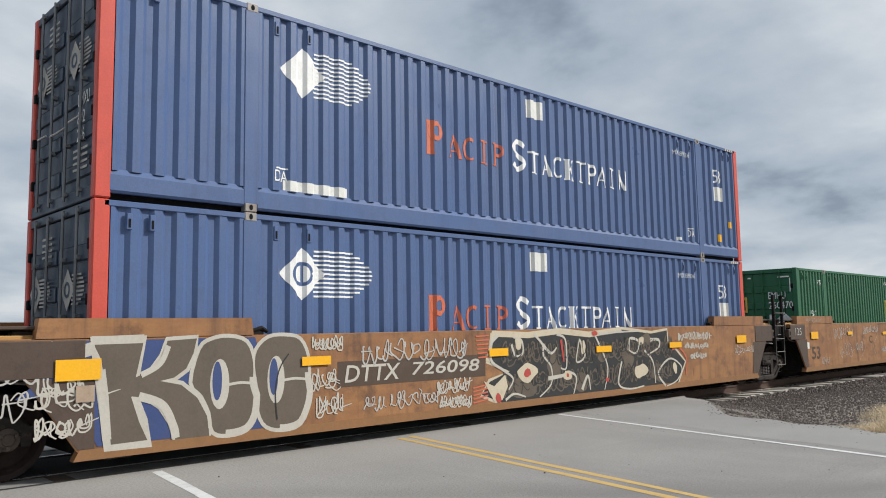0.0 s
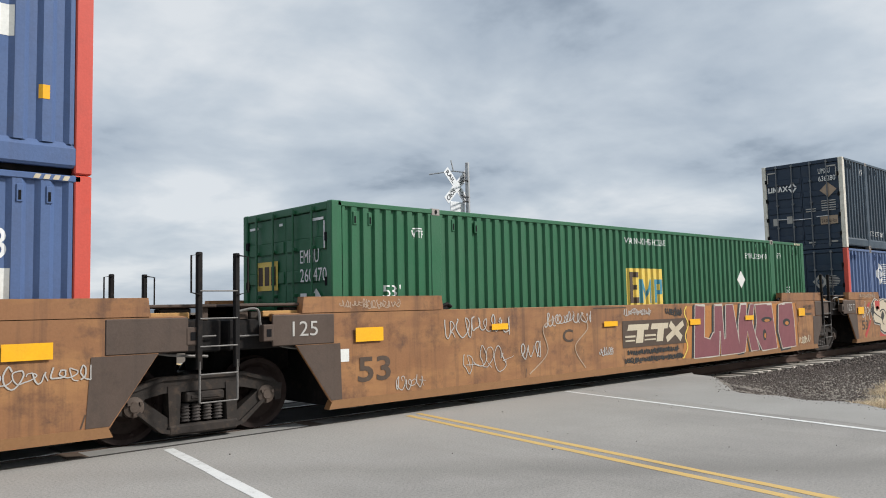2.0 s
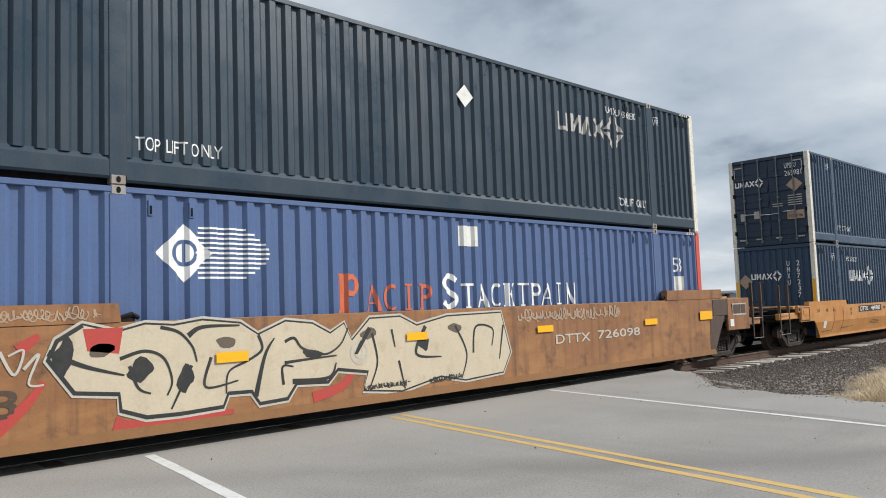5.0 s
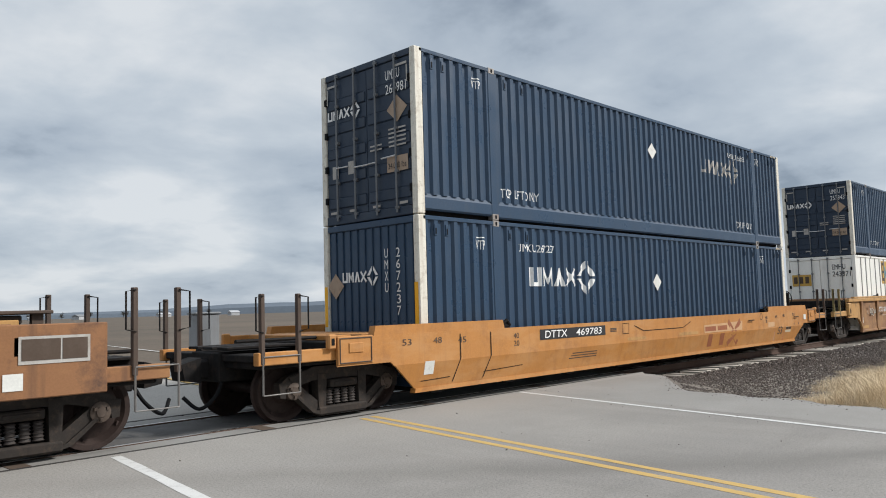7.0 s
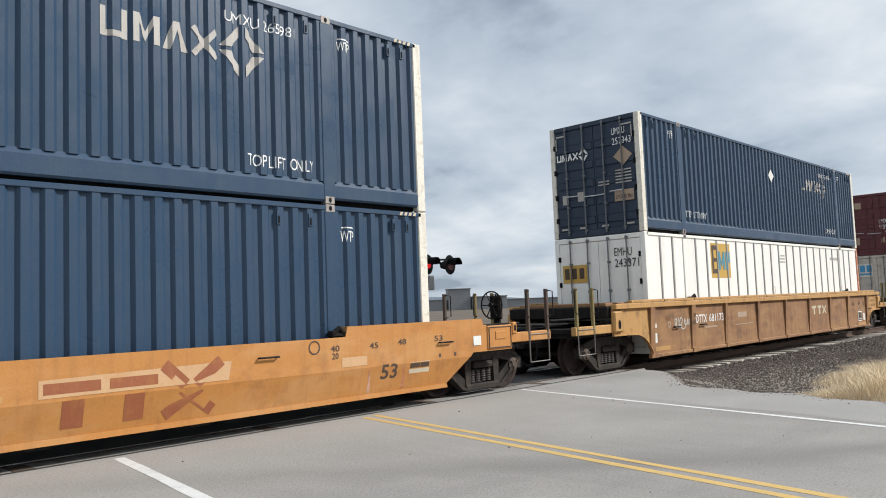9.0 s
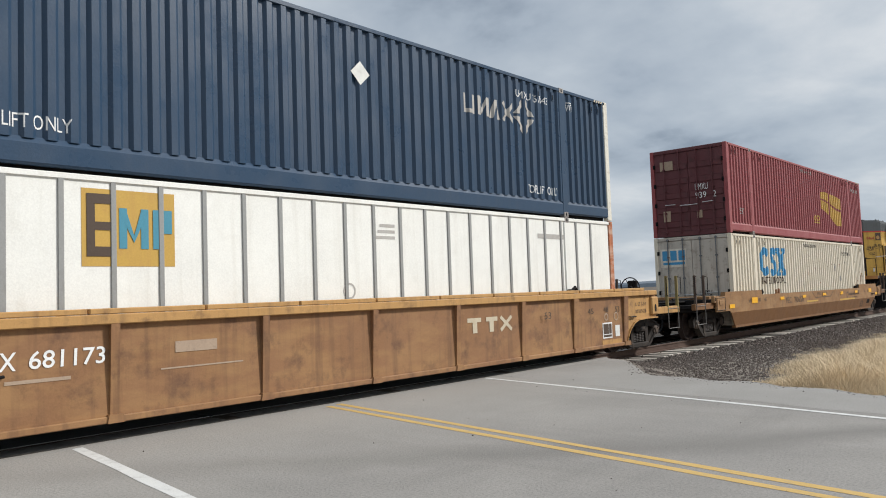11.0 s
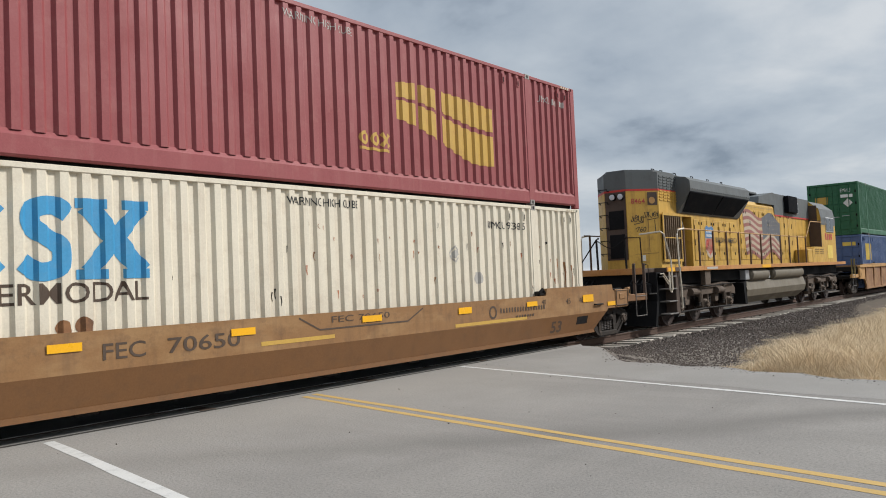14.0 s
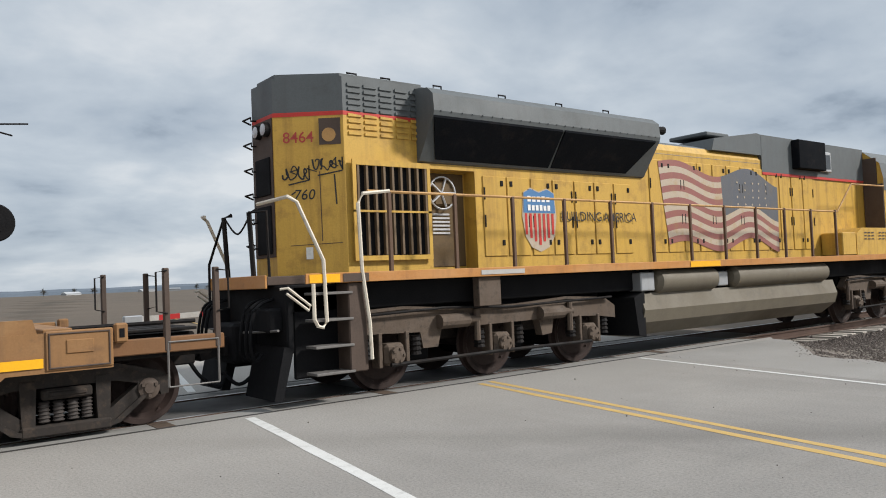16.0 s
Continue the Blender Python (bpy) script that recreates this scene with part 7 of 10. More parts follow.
def paint_single_cars():
    c, yo = single_car("orange-yellow well car with a plated car number", XB, "folded", M_ORANGE, M_ORANGE, M_ORANGE)
    car_paint(c, "number_plate", [rect(3.0, 0.93, 5.3, 1.13)], M_LETTERK, lambda v: yo(v) - 0.003)
    car_paint(c, "car_number", [moved(words("DTTX", 0.75, 0.14, 0.005, 0.1), 3.15, 0.96), moved(words("469783", 0.95, 0.14, 0.005, 0.1), 4.2, 0.96)], M_LETTERW, lambda v: yo(v) - 0.007)
    car_paint(c, "logo_mark", [poly((9.95, 0.76), (12.25, 0.76), (12.3, 1.0), (9.95, 0.96))], M_PALEPATCH, yo, "pale worn ground of a faded logo")
    for sh in ([rect(10.0, 0.8, 10.62, 0.92)], [rect(10.72, 0.8, 11.3, 0.92)], [rect(10.2, 0.4, 10.44, 0.715)], [rect(10.9, 0.4, 11.14, 0.715)], [stroke([(11.4, 0.4), (11.86, 0.715)], 0.15)], [stroke([(11.62, 0.715), (12.05, 0.4)], 0.15)], [stroke([(11.8, 0.76), (12.15, 1.02)], 0.15)], [stroke([(11.38, 1.02), (11.66, 0.76)], 0.15)]):
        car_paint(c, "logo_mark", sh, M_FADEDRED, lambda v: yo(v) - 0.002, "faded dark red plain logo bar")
    car_paint(c, "length_number", [moved(words("40", 0.16, 0.1), 2.2, 1.0), moved(words("20", 0.16, 0.1), 2.2, 0.86), moved(words("45", 0.2, 0.1), 0.7, 1.0), moved(words("48", 0.2, 0.1), 0.1, 1.02), moved(words("53", 0.2, 0.1), -0.6, 1.02)], M_LETTERD, yo)
    car_paint(c, "length_number", [moved(words("53", 0.34, 0.23, 0.02), 14.88, 0.51)], M_LETTERD, yo)
    car_paint(c, "length_number", [moved(words("40", 0.16, 0.09, 0.01), 13.91, 1.00)], M_LETTERD, yo)
    car_paint(c, "length_number", [moved(words("20", 0.12, 0.09, 0.01), 13.93, 0.89)], M_LETTERD, yo)
    car_paint(c, "length_number", [moved(words("45", 0.17, 0.09, 0.01), 14.65, 1.00)], M_LETTERD, yo)
    car_paint(c, "length_number", [moved(words("48", 0.18, 0.09, 0.01), 15.23, 1.02)], M_LETTERD, yo)
    car_paint(c, "length_number", [moved(words("53", 0.19, 0.09, 0.01), 16.05, 1.03)], M_LETTERD, yo)
    car_paint(c, "data_frame", [rect(15.48, 0.55, 15.93, 0.73)], M_CREAMSPRAY, yo)
    car_paint(c, "data_field", [rect(15.50, 0.64, 15.70, 0.71), rect(15.72, 0.64, 15.91, 0.71)], M_LETTERD, lambda v: yo(v) - 0.005)
    car_paint(c, "round_mark", [ring(13.62, 1.08, 0.1, 0.08, 16)], M_LETTERD, yo)
    car_paint(c, "bright_patch", [rect(14.11, 0.76, 14.59, 0.9)], M_PALEPATCH, yo)
    car_paint(c, "grime_run", [stroke([(14.64, 0.7), (14.66, 0.5), (14.66, 0.33)], 0.02, 0.06)], M_RUSTPOST, yo, "rusty grime run down a seam")
    car_paint(c, "grime_run", [stroke([(15.35, 0.7), (15.37, 0.5), (15.37, 0.33)], 0.02, 0.06)], M_RUSTPOST, yo, "rusty grime run down a seam")
    for x in (16.14, 16.51):
        car_paint(c, "grime_run", [rect(x, 0.76, x + 0.05, 0.82)], M_LETTERD, yo)
    car_paint(c, "square_sticker", [rect(-0.1, 0.52, 0.12, 0.74), rect(17.0, 0.9, 17.2, 1.06)], M_STICKER, lambda v: yo(v) - 0.004)
    car_paint(c, "data_mark", [rect(4.0 + 0.05 * i, 0.5 + 0.05 * i, 5.0, 0.52 + 0.05 * i) for i in range(3)] + [rect(5.5, 0.98 + 0.03 * i, 5.75, 1.0 + 0.03 * i) for i in range(3)], M_LETTERD, yo)
    car_paint(c, "bright_patch", [rect(8.6, 0.76, 9.6, 0.83), rect(6.2, 0.76, 7.0, 0.82)], M_TANTOP, yo, "brighter strip just above the fold")
    car_paint(c, "panel_seam", [stroke([(6.5, 1.08), (6.9, 0.95), (8.8, 0.95), (9.2, 1.08)], 0.015), stroke([(6.0, 0.92), (6.25, 0.92), (6.25, 1.14), (6.0, 1.14), (6.0, 0.93)], 0.012), stroke([(0.75, 1.15), (0.75, 0.74), (0.62, 0.35)], 0.02), stroke([(1.55, 1.15), (1.55, 0.74), (1.4, 0.35)], 0.02), stroke([(-0.15, 0.42), (0.55, 0.44)], 0.012), stroke([(1.4, 0.46), (2.5, 0.5)], 0.012)], M_DARKSTEEL, lambda v: yo(v) - 0.003)
    bm = bmesh.new()
    for x in (12.7, 16.14):
        tube(bm, [(x, -1.49, 1.0), (x, -1.53, 1.0), (x + 0.3, -1.53, 1.0), (x + 0.3, -1.49, 1.0)], 0.015)
    part("grab_iron", bm, M_DARKSTEEL, c)

    c, yo = single_car("faded tan well car with upright outside ribs", XC, "ribbed", M_TAN, M_TANTOP, M_TAN)
    yy = -1.422
    car_paint(c, "car_number", [moved(words("DTTX", 0.62, 0.2, 0.008, 0.05), 2.1, 0.93), moved(words("681173", 0.85, 0.2, 0.008, 0.05), 2.85, 0.93)], M_LETTERW, yy)
    car_paint(c, "logo_mark", [rect(10.4, 1.05, 10.8, 1.13), rect(10.55, 0.85, 10.68, 1.05), rect(10.95, 1.05, 11.3, 1.13), rect(11.05, 0.85, 11.18, 1.05), stroke([(11.4, 0.86), (11.75, 1.12)], 0.07), stroke([(11.4, 1.12), (11.75, 0.86)], 0.07)], M_CREAMSPRAY, yy)
    car_paint(c, "sprayed_tag", scrawl(1.0, 1.75, 0.8, 1.15, 701, 6, 0.04), M_WHITESPRAY, yy)
    car_paint(c, "length_number", [moved(words("20", 0.15, 0.11), 1.84, 1.08), moved(words("40", 0.15, 0.11), 1.84, 0.92), moved(words("48", 0.22, 0.12), 0.6, 1.1), moved(words("53", 0.25, 0.14), 12.8, 1.0)], M_LETTERD, yy - 0.065)
    car_paint(c, "length_number", [moved(words("48", 0.22, 0.13), 15.31, 1.04), moved(words("45", 0.24, 0.13), 14.62, 1.02), moved(words("53", 0.2, 0.13), 15.85, 1.03)], M_LETTERD, yy)
    car_paint(c, "data_frame", [rect(15.24, 0.44, 15.67, 0.8)], M_LETTERW, yy)
    car_paint(c, "data_field", [rect(15.27, 0.54, 15.51, 0.77), rect(15.53, 0.54, 15.64, 0.77), rect(15.27, 0.47, 15.64, 0.52)], M_LETTERD, yy - 0.004)
    car_paint(c, "square_sticker", [rect(15.82, 0.46, 16.03, 0.72), rect(0.0, 0.55, 0.1, 0.78), rect(0.0, 0.9, 0.1, 1.0)], M_STICKER, yy)
    car_paint(c, "round_mark", [ring(15.42, 0.93, 0.09, 0.06, 16), ring(15.88, 0.93, 0.1, 0.075, 16), ring(0.7, 0.95, 0.08, 0.05, 14)], M_TANSTICK, yy)
    car_paint(c, "data_mark", [rect(2.6, 0.78, 3.3, 0.82), rect(5.0 - 0.6, 0.78, 5.6, 0.8), rect(4.6, 0.98, 5.2, 1.12)], M_TANSTICK, yy)
    car_paint(c, "worn_patch", [rect(0.0, 0.36, 0.7, 0.46), rect(15.2, 0.3, 16.1, 0.4)], M_TANTOP, yy)
    car_paint(c, "end_text", [moved(words("IW 8 9-7/8", 0.56, 0.1), 16.84, 0.95), moved(words("IL 53 1-3/4", 0.56, 0.09), 16.84, 1.13)], M_LETTERD, yy - 0.01)
    bm = bmesh.new()
    for x in (0.9, 2.3, 16.48):
        tube(bm, [(x, -1.43, 0.88), (x, -1.48, 0.88), (x + 0.28, -1.48, 0.88), (x + 0.28, -1.43, 0.88)], 0.018)
    part("grab_iron", bm, M_DARKSTEEL, c)

    c, yo = single_car("dusty brown well car with yellow reflectors", XD, "folded", M_DUPPER, M_DBROWN, M_DBROWN)
    car_paint(c, "car_number", [moved(words("FEC", 0.55, 0.2, 0.006), 4.3, 0.84), moved(words("70650", 1.1, 0.2, 0.006), 5.15, 0.84)], M_LETTERD, yo)
    car_paint(c, "small_number", [moved(words("FEC 70650", 1.3, 0.1), 7.95, 1.04)], M_LETTERD, yo)
    car_paint(c, "name_mark", [ring(13.1 - 0.9, 0.95, 0.13, 0.09, 18)] + bars(12.45, 0.92, 1.7, 0.1, 17, 0.55, 6) + bars(13.0, 0.8, 0.7, 0.05, 7, 0.5, 7), M_LETTERD, yo)
    car_paint(c, "length_number", [moved(words("53", 0.45, 0.26, 0.02), 14.4, 0.36), moved(words("53", 0.18, 0.12), 0.7, 0.98), moved(words("48", 0.2, 0.12), 1.55, 0.98), moved(words("45", 0.2, 0.12), 2.1, 0.98), moved(words("40", 0.16, 0.1), 14.0, 1.02), moved(words("45", 0.2, 0.12), 15.0, 0.98), moved(words("48", 0.2, 0.12), 15.6, 0.98)], M_LETTERD, yo)
    car_paint(c, "panel_seam", [stroke([(7.3, 1.15), (7.7, 0.95), (9.7, 0.95), (10.1, 1.15)], 0.025), stroke([(16.2, 0.35), (16.6, 0.5)], 0.01)], M_LETTERD, yo)
    car_paint(c, "data_field", [rect(15.5, 0.48, 16.0, 0.66)], M_DARKSTEEL, yo)
    car_paint(c, "bright_patch", [rect(11.0, 0.74, 13.4, 0.8), rect(6.6, 0.8, 8.0, 0.86)], M_GOLD, yo)
    reflectors(c, [(0.95, 0.95, 0.5, 0.18), (3.65, 0.98, 0.4, 0.1), (6.1, 0.98, 0.4, 0.1), (8.6, 1.0, 0.45, 0.1), (11.1, 0.98, 0.4, 0.12), (13.4, 1.0, 0.4, 0.1), (15.75, 0.98, 0.5, 0.17), (16.95, 0.84, 0.4, 0.1), (-0.9, 0.85, 0.4, 0.12)], lambda v: yo(v) - 0.006)
    bm = bmesh.new()
    tube(bm, [(16.3, -1.48, 0.9), (16.3, -1.53, 0.9), (16.65, -1.53, 0.9), (16.65, -1.48, 0.9)], 0.02)
    part("grab_iron", bm, M_DARKSTEEL, c)

    single_car("tan ribbed well car behind the locomotive", XE, "ribbed", M_TAN, M_TANTOP, M_TAN)


load_containers()
paint_brown_units()
paint_single_cars()


# ---- the locomotive; u is metres from its rear coupler face ----
XL = 131.5


def side_mark(loco, name, shapes, mat, y, label=""):
    return mark(name, loco, shapes, mat, lambda u, v, d: (u, y - 0.004 + d, v), label)


def loco_truck(c, u0):
    r = 0.53
    bm = bmesh.new()
    cbox(bm, u0 - 2.6, u0 + 2.6, -0.5, 0.5, 0.62, 1.0, 0.04)
    b = part("truck", bm, M_TRUCK, c, "grimy three-axle truck")
    # black motor blocks added to close the truck's see-through inside with shade
    bm = bmesh.new()
    for q in (-1.45, 0.6, 2.3):
        cbox(bm, u0 + q - 0.55, u0 + q + 0.45, -0.62, 0.62, 0.3, 0.98, 0.08)
    cbox(bm, u0 - 2.6, u0 + 2.6, -0.98, 0.98, 0.9, 1.24, 0.03)
    part("traction_motor", bm, M_BLACK, b, "black motor block filling the shade between the wheels")
    for s in (-1, 1):
        bm = bmesh.new()
        ya, yb = (-1.18, -1.02) if s < 0 else (1.02, 1.18)
        prism(bm, [(u0 - 2.75, 0.95), (u0 - 2.5, 1.2), (u0 - 1.9, 1.22), (u0 - 0.6, 1.12), (u0 + 0.4, 1.14), (u0 + 1.5, 1.2), (u0 + 2.5, 1.14), (u0 + 2.78, 0.98), (u0 + 2.78, 0.76), (u0 + 2.3, 0.82), (u0 + 1.2, 0.86), (u0 + 1.14, 0.6), (u0 + 0.92, 0.58), (u0 + 0.85, 0.85), (u0 - 1.2, 0.84), (u0 - 1.28, 0.58), (u0 - 1.55, 0.58), (u0 - 1.6, 0.82), (u0 - 2.5, 0.85)], ya, yb)
        prism(bm, [(u0 - 2.5, 1.2), (u0 - 1.9, 1.22), (u0 - 0.6, 1.12), (u0 + 0.4, 1.14), (u0 + 1.5, 1.2), (u0 + 2.5, 1.14), (u0 + 2.48, 1.1), (u0 + 1.5, 1.155), (u0 + 0.4, 1.1), (u0 - 0.6, 1.08), (u0 - 1.9, 1.175), (u0 - 2.48, 1.155)], min(ya, yb) - 0.035, max(ya, yb) + 0.035)
        part("side_frame", bm, M_TRUCKTAN, b)
        for i, dx in enumerate((-2.08, 0.0, 2.08)):
            bm = bmesh.new()
            cbox(bm, u0 + dx - 0.17, u0 + dx + 0.17, min(ya, yb) - 0.05, max(ya, yb) + 0.05, 0.38, 0.7, 0.05)
            for q in (-0.27, 0.2):
                cbox(bm, u0 + dx + q, u0 + dx + q + 0.07, min(ya, yb) - 0.02, max(ya, yb) + 0.02, 0.36, 0.86, 0.012)
            for q in range(5):
                g = q * 1.257
                cbox(bm, u0 + dx + 0.09 * math.cos(g) - 0.018, u0 + dx + 0.09 * math.cos(g) + 0.018, s * 1.31 - 0.015, s * 1.31 + 0.015, 0.53 + 0.09 * math.sin(g) - 0.018, 0.53 + 0.09 * math.sin(g) + 0.018, 0.004)
            lathe(bm, [(s * 1.26, 0.13), (s * 1.3, 0.12), (s * 1.31, 0.05)] if s > 0 else [(-1.31, 0.05), (-1.3, 0.12), (-1.26, 0.13)], (u0 + dx, 0, 0.53), "Y", 14)
            part("journal_box", bm, M_TRUCKTAN, b)
            for q in (-0.42, 0.42):
                bm = bmesh.new()
                lathe(bm, [(0.5 + 0.035 * k + 0.012 * (k % 2), 0.075 if k % 2 else 0.095) for k in range(9)], (u0 + dx + q, s * 1.12, 0.0), "Z", 10)
                part("spring", bm, M_DARKSTEEL, b)
            bm = bmesh.new()
            tube(bm, [(u0 + dx - 0.55, s * 1.24, 0.62), (u0 + dx - 0.55, s * 1.24, 1.1)], 0.05, 8)
            part("damper", bm, M_TRUCKTAN, b)
        for dx in (-1.0, 1.1):
            bm = bmesh.new()
            lathe(bm, [(u0 + dx - 0.3, 0.0), (u0 + dx - 0.29, 0.11), (u0 + dx + 0.25, 0.11), (u0 + dx + 0.3, 0.06), (u0 + dx + 0.5, 0.05)], (0, s * 1.24, 0.95), "X", 12)
            part("brake_cylinder", bm, M_TRUCKTAN, b)
        bm = bmesh.new()
        tube(bm, [(u0 - 2.7, s * 1.26, 1.12), (u0 - 1.2, s * 1.27, 1.16), (u0 + 0.2, s * 1.26, 1.1), (u0 + 2.6, s * 1.26, 1.14)], 0.022)
        tube(bm, [(u0 - 2.2, s * 1.28, 0.4), (u0 - 0.2, s * 1.28, 0.42), (u0 + 2.0, s * 1.28, 0.4)], 0.03)
        part("brake_piping", bm, M_DARKSTEEL, b)
    if 0.53 not in TRUCK_PARTS:
        TRUCK_PARTS[0.53] = wheel_mesh(0.53)
    for dx in (-2.08, 0.0, 2.08):
        w = share("wheelset", TRUCK_PARTS[0.53], b, pose(u0 + dx, 0, r), "steel wheelset")
        SPINNING.append((w, u0 + dx, r, r))


M_TRUCKTAN = material("dust_tan_truck_paint", (0.1, 0.072, 0.052), 0.8, dirty=0.8, streak=0.2, dirt=(0.022, 0.019, 0.017), coarse=4)


def locomotive():
    c = thing("locomotive", "yellow and grey six-axle diesel freight locomotive with faded flag", "locomotive", (XL, 0, 0))
    ROLLING.append((c, XL, 0))
    HW = 0.98
    # frame and running boards
    bm = bmesh.new()
    cbox(bm, 1.3, 22.0, -1.2, 1.2, 1.22, 1.6, 0.02)
    part("underframe", bm, M_BLACK, c)
    bm = bmesh.new()
    cbox(bm, 1.9, 22.3, -1.55, 1.55, 1.6, 1.72, 0.01)
    cbox(bm, 1.1, 1.9, -0.95, 0.95, 1.6, 1.722, 0.01)
    part("running_board", bm, M_DULLBROWN, c)
    for s in (-1, 1):
        bm = bmesh.new()
        cbox(bm, 1.35, 22.3, min(s * 1.57, s * 1.545), max(s * 1.57, s * 1.545), 1.6, 1.735, 0.006)
        part("side_sill", bm, M_ORANGE, c)
        side = -1.575 if s < 0 else 1.575
        if s < 0:
            side_mark(c, "sill_panel", [rect(1.9, 1.61, 2.3, 1.72)], M_DULLBROWN, side)
            side_mark(c, "sill_panel", [rect(1.4, 1.61, 1.85, 1.72), rect(9.6, 1.61, 10.6, 1.72)], M_REFLECT, side)
            side_mark(c, "sill_panel", [rect(4.3, 1.63, 5.2, 1.7)], M_LETTERG, side)
    bm = bmesh.new()
    cbox(bm, 1.06, 1.095, -0.97, 0.97, 1.56, 1.74, 0.008)
    part("rear_sill", bm, M_ORANGE, c)
    # rear pilot plate, steps, plough
    bm = bmesh.new()
    cbox(bm, 1.2, 1.3, -1.3, 1.3, 0.72, 1.6, 0.02)
    for y0, y1 in ((-1.32, -0.42), (0.42, 1.32)):
        prism(bm, [(0.98, 0.12), (1.1, 0.1), (1.28, 0.78), (1.14, 0.8)], y0, y1)
        cbox(bm, 1.0, 1.22, y0 + 0.15, y1 - 0.15, 0.98, 1.3, 0.03)
    cbox(bm, 0.85, 1.25, -0.36, 0.36, 0.55, 1.1, 0.04)
    part("pilot_plate", bm, M_BLACK, c, "grimy black pilot plate and plough")
    for k in range(6):
        y = (-0.95, -0.8, -0.62, 0.62, 0.8, 0.95)[k]
        bm = bmesh.new()
        tube(bm, curve3([(1.18, y, 1.42), (0.92, y - 0.03, 1.3), (0.84, y, 0.9 - 0.05 * (k % 3)), (0.92, y + 0.05, 0.62), (1.02, y + 0.02, 0.72)]), 0.022)
        part("jumper_hose", bm, M_BLACK, c)
    bm = bmesh.new()
    tube(bm, [(1.05, -1.35, 1.02), (1.0, -0.6, 0.98), (0.98, 0.0, 0.96), (1.0, 0.6, 0.98), (1.05, 1.35, 1.02)], 0.018)
    part("uncoupling_lever", bm, M_STEPIRON, c)
    for s in (-1, 1):
        bm = bmesh.new()
        cbox(bm, 2.0, 2.28, min(s * 1.52, s * 1.05), max(s * 1.52, s * 1.05), 0.4, 1.6, 0.015)
        part("step_side", bm, M_DULLBROWN, c)
        for i in range(4):
            bm = bmesh.new()
            z = 0.4 + 0.35 * i
            cbox(bm, 1.48, 2.06, min(s * 1.54, s * 1.25), max(s * 1.54, s * 1.25), z, z + 0.035, 0.006)
            part("step", bm, M_STEPIRON, c, "worn metal step")
        bm = bmesh.new()
        cbox(bm, 1.34, 2.02, min(s * 1.2, s * 1.15), max(s * 1.2, s * 1.15), 0.35, 1.58, 0.02)
        part("step_back", bm, M_BLACK, c)
    coupler(c, 1.05, -1)
    # long hood, rear cabinet with bevelled corners
    def ring_block(name, plan, z0, z1, mat, label=""):
        b = bmesh.new()
        lo = [b.verts.new((x, y, z0)) for x, y in plan]
        hi = [b.verts.new((x, y, z1)) for x, y in plan]
        n = len(plan)
        for i in range(n):
            b.faces.new((lo[i], lo[(i + 1) % n], hi[(i + 1) % n], hi[i]))
        b.faces.new(lo[::-1])
        b.faces.new(hi)
        return part(name, b, mat, c, label)

    plan = [(1.55, -0.35), (2.34, -HW), (3.85, -HW), (3.85, HW), (2.34, HW), (1.55, 0.35)]
    ring_block("rear_hood", plan, 1.73, 4.0, M_YELLOW)
    ring_block("hood_stripe", [(x - 0.004 * (x < 2), y * 1.003) for x, y in plan], 4.0, 4.06, M_REDSTRIPE)
    ring_block("hood_top", plan, 4.06, 4.56, M_LGREY)
    ring_block("hood_roof", [(x * 0.97 + 0.12, y * 0.85) for x, y in plan], 4.56, 4.64, M_LGREY)
    # main hood and engine hood
    ring_block("main_hood", [(3.85, -0.7), (4.75, -0.7), (4.75, -HW), (9.0, -HW), (9.0, HW), (3.85, HW)], 1.73, 4.2, M_YELLOW)
    b = bmesh.new()
    prof = [(-HW, 1.73), (-HW, 3.98), (-HW + 0.1, 4.13), (-0.5, 4.25), (0.5, 4.25), (HW - 0.1, 4.13), (HW, 3.98), (HW, 1.73)]
    va = [b.verts.new((9.0, y, z)) for y, z in prof]
    vb = [b.verts.new((16.2, y, z)) for y, z in prof]
    for i in range(7):
        b.faces.new((va[i], va[i + 1], vb[i + 1], vb[i]))
    b.faces.new(va)
    b.faces.new(vb)
    part("engine_hood", b, M_YELLOW, c)
    b = bmesh.new()
    prof = [(-HW - 0.004, 3.9), (-HW + 0.1, 4.135), (-0.5, 4.256), (0.5, 4.256), (HW - 0.1, 4.135), (HW + 0.004, 3.9)]
    va = [b.verts.new((9.0, y, z)) for y, z in prof]
    vb = [b.verts.new((16.2, y, z)) for y, z in prof]
    for i in range(5):
        b.faces.new((va[i], va[i + 1], vb[i + 1], vb[i]))
    part("hood_crown", b, M_LGREY, c)
    # radiator flare
    for s in (-1, 1):
        b = bmesh.new()
        sec = [(-HW + 0.05, 3.36), (-HW - 0.05, 3.4), (-1.44, 4.03), (-1.46, 4.1), (-1.44, 4.36), (-1.3, 4.47), (-0.6, 4.58), (-0.6, 3.36)]
        va = [b.verts.new((3.62, s * -y, z)) for y, z in sec]
        vb = [b.verts.new((9.02, s * -y, z)) for y, z in sec]
        n = len(sec)
        for i in range(n):
            b.faces.new((va[i], va[(i + 1) % n], vb[(i + 1) % n], vb[i]))
        b.faces.new(va)
        b.faces.new(vb)
        part("radiator_flare", b, M_LGREY, c, "flared grey radiator housing")
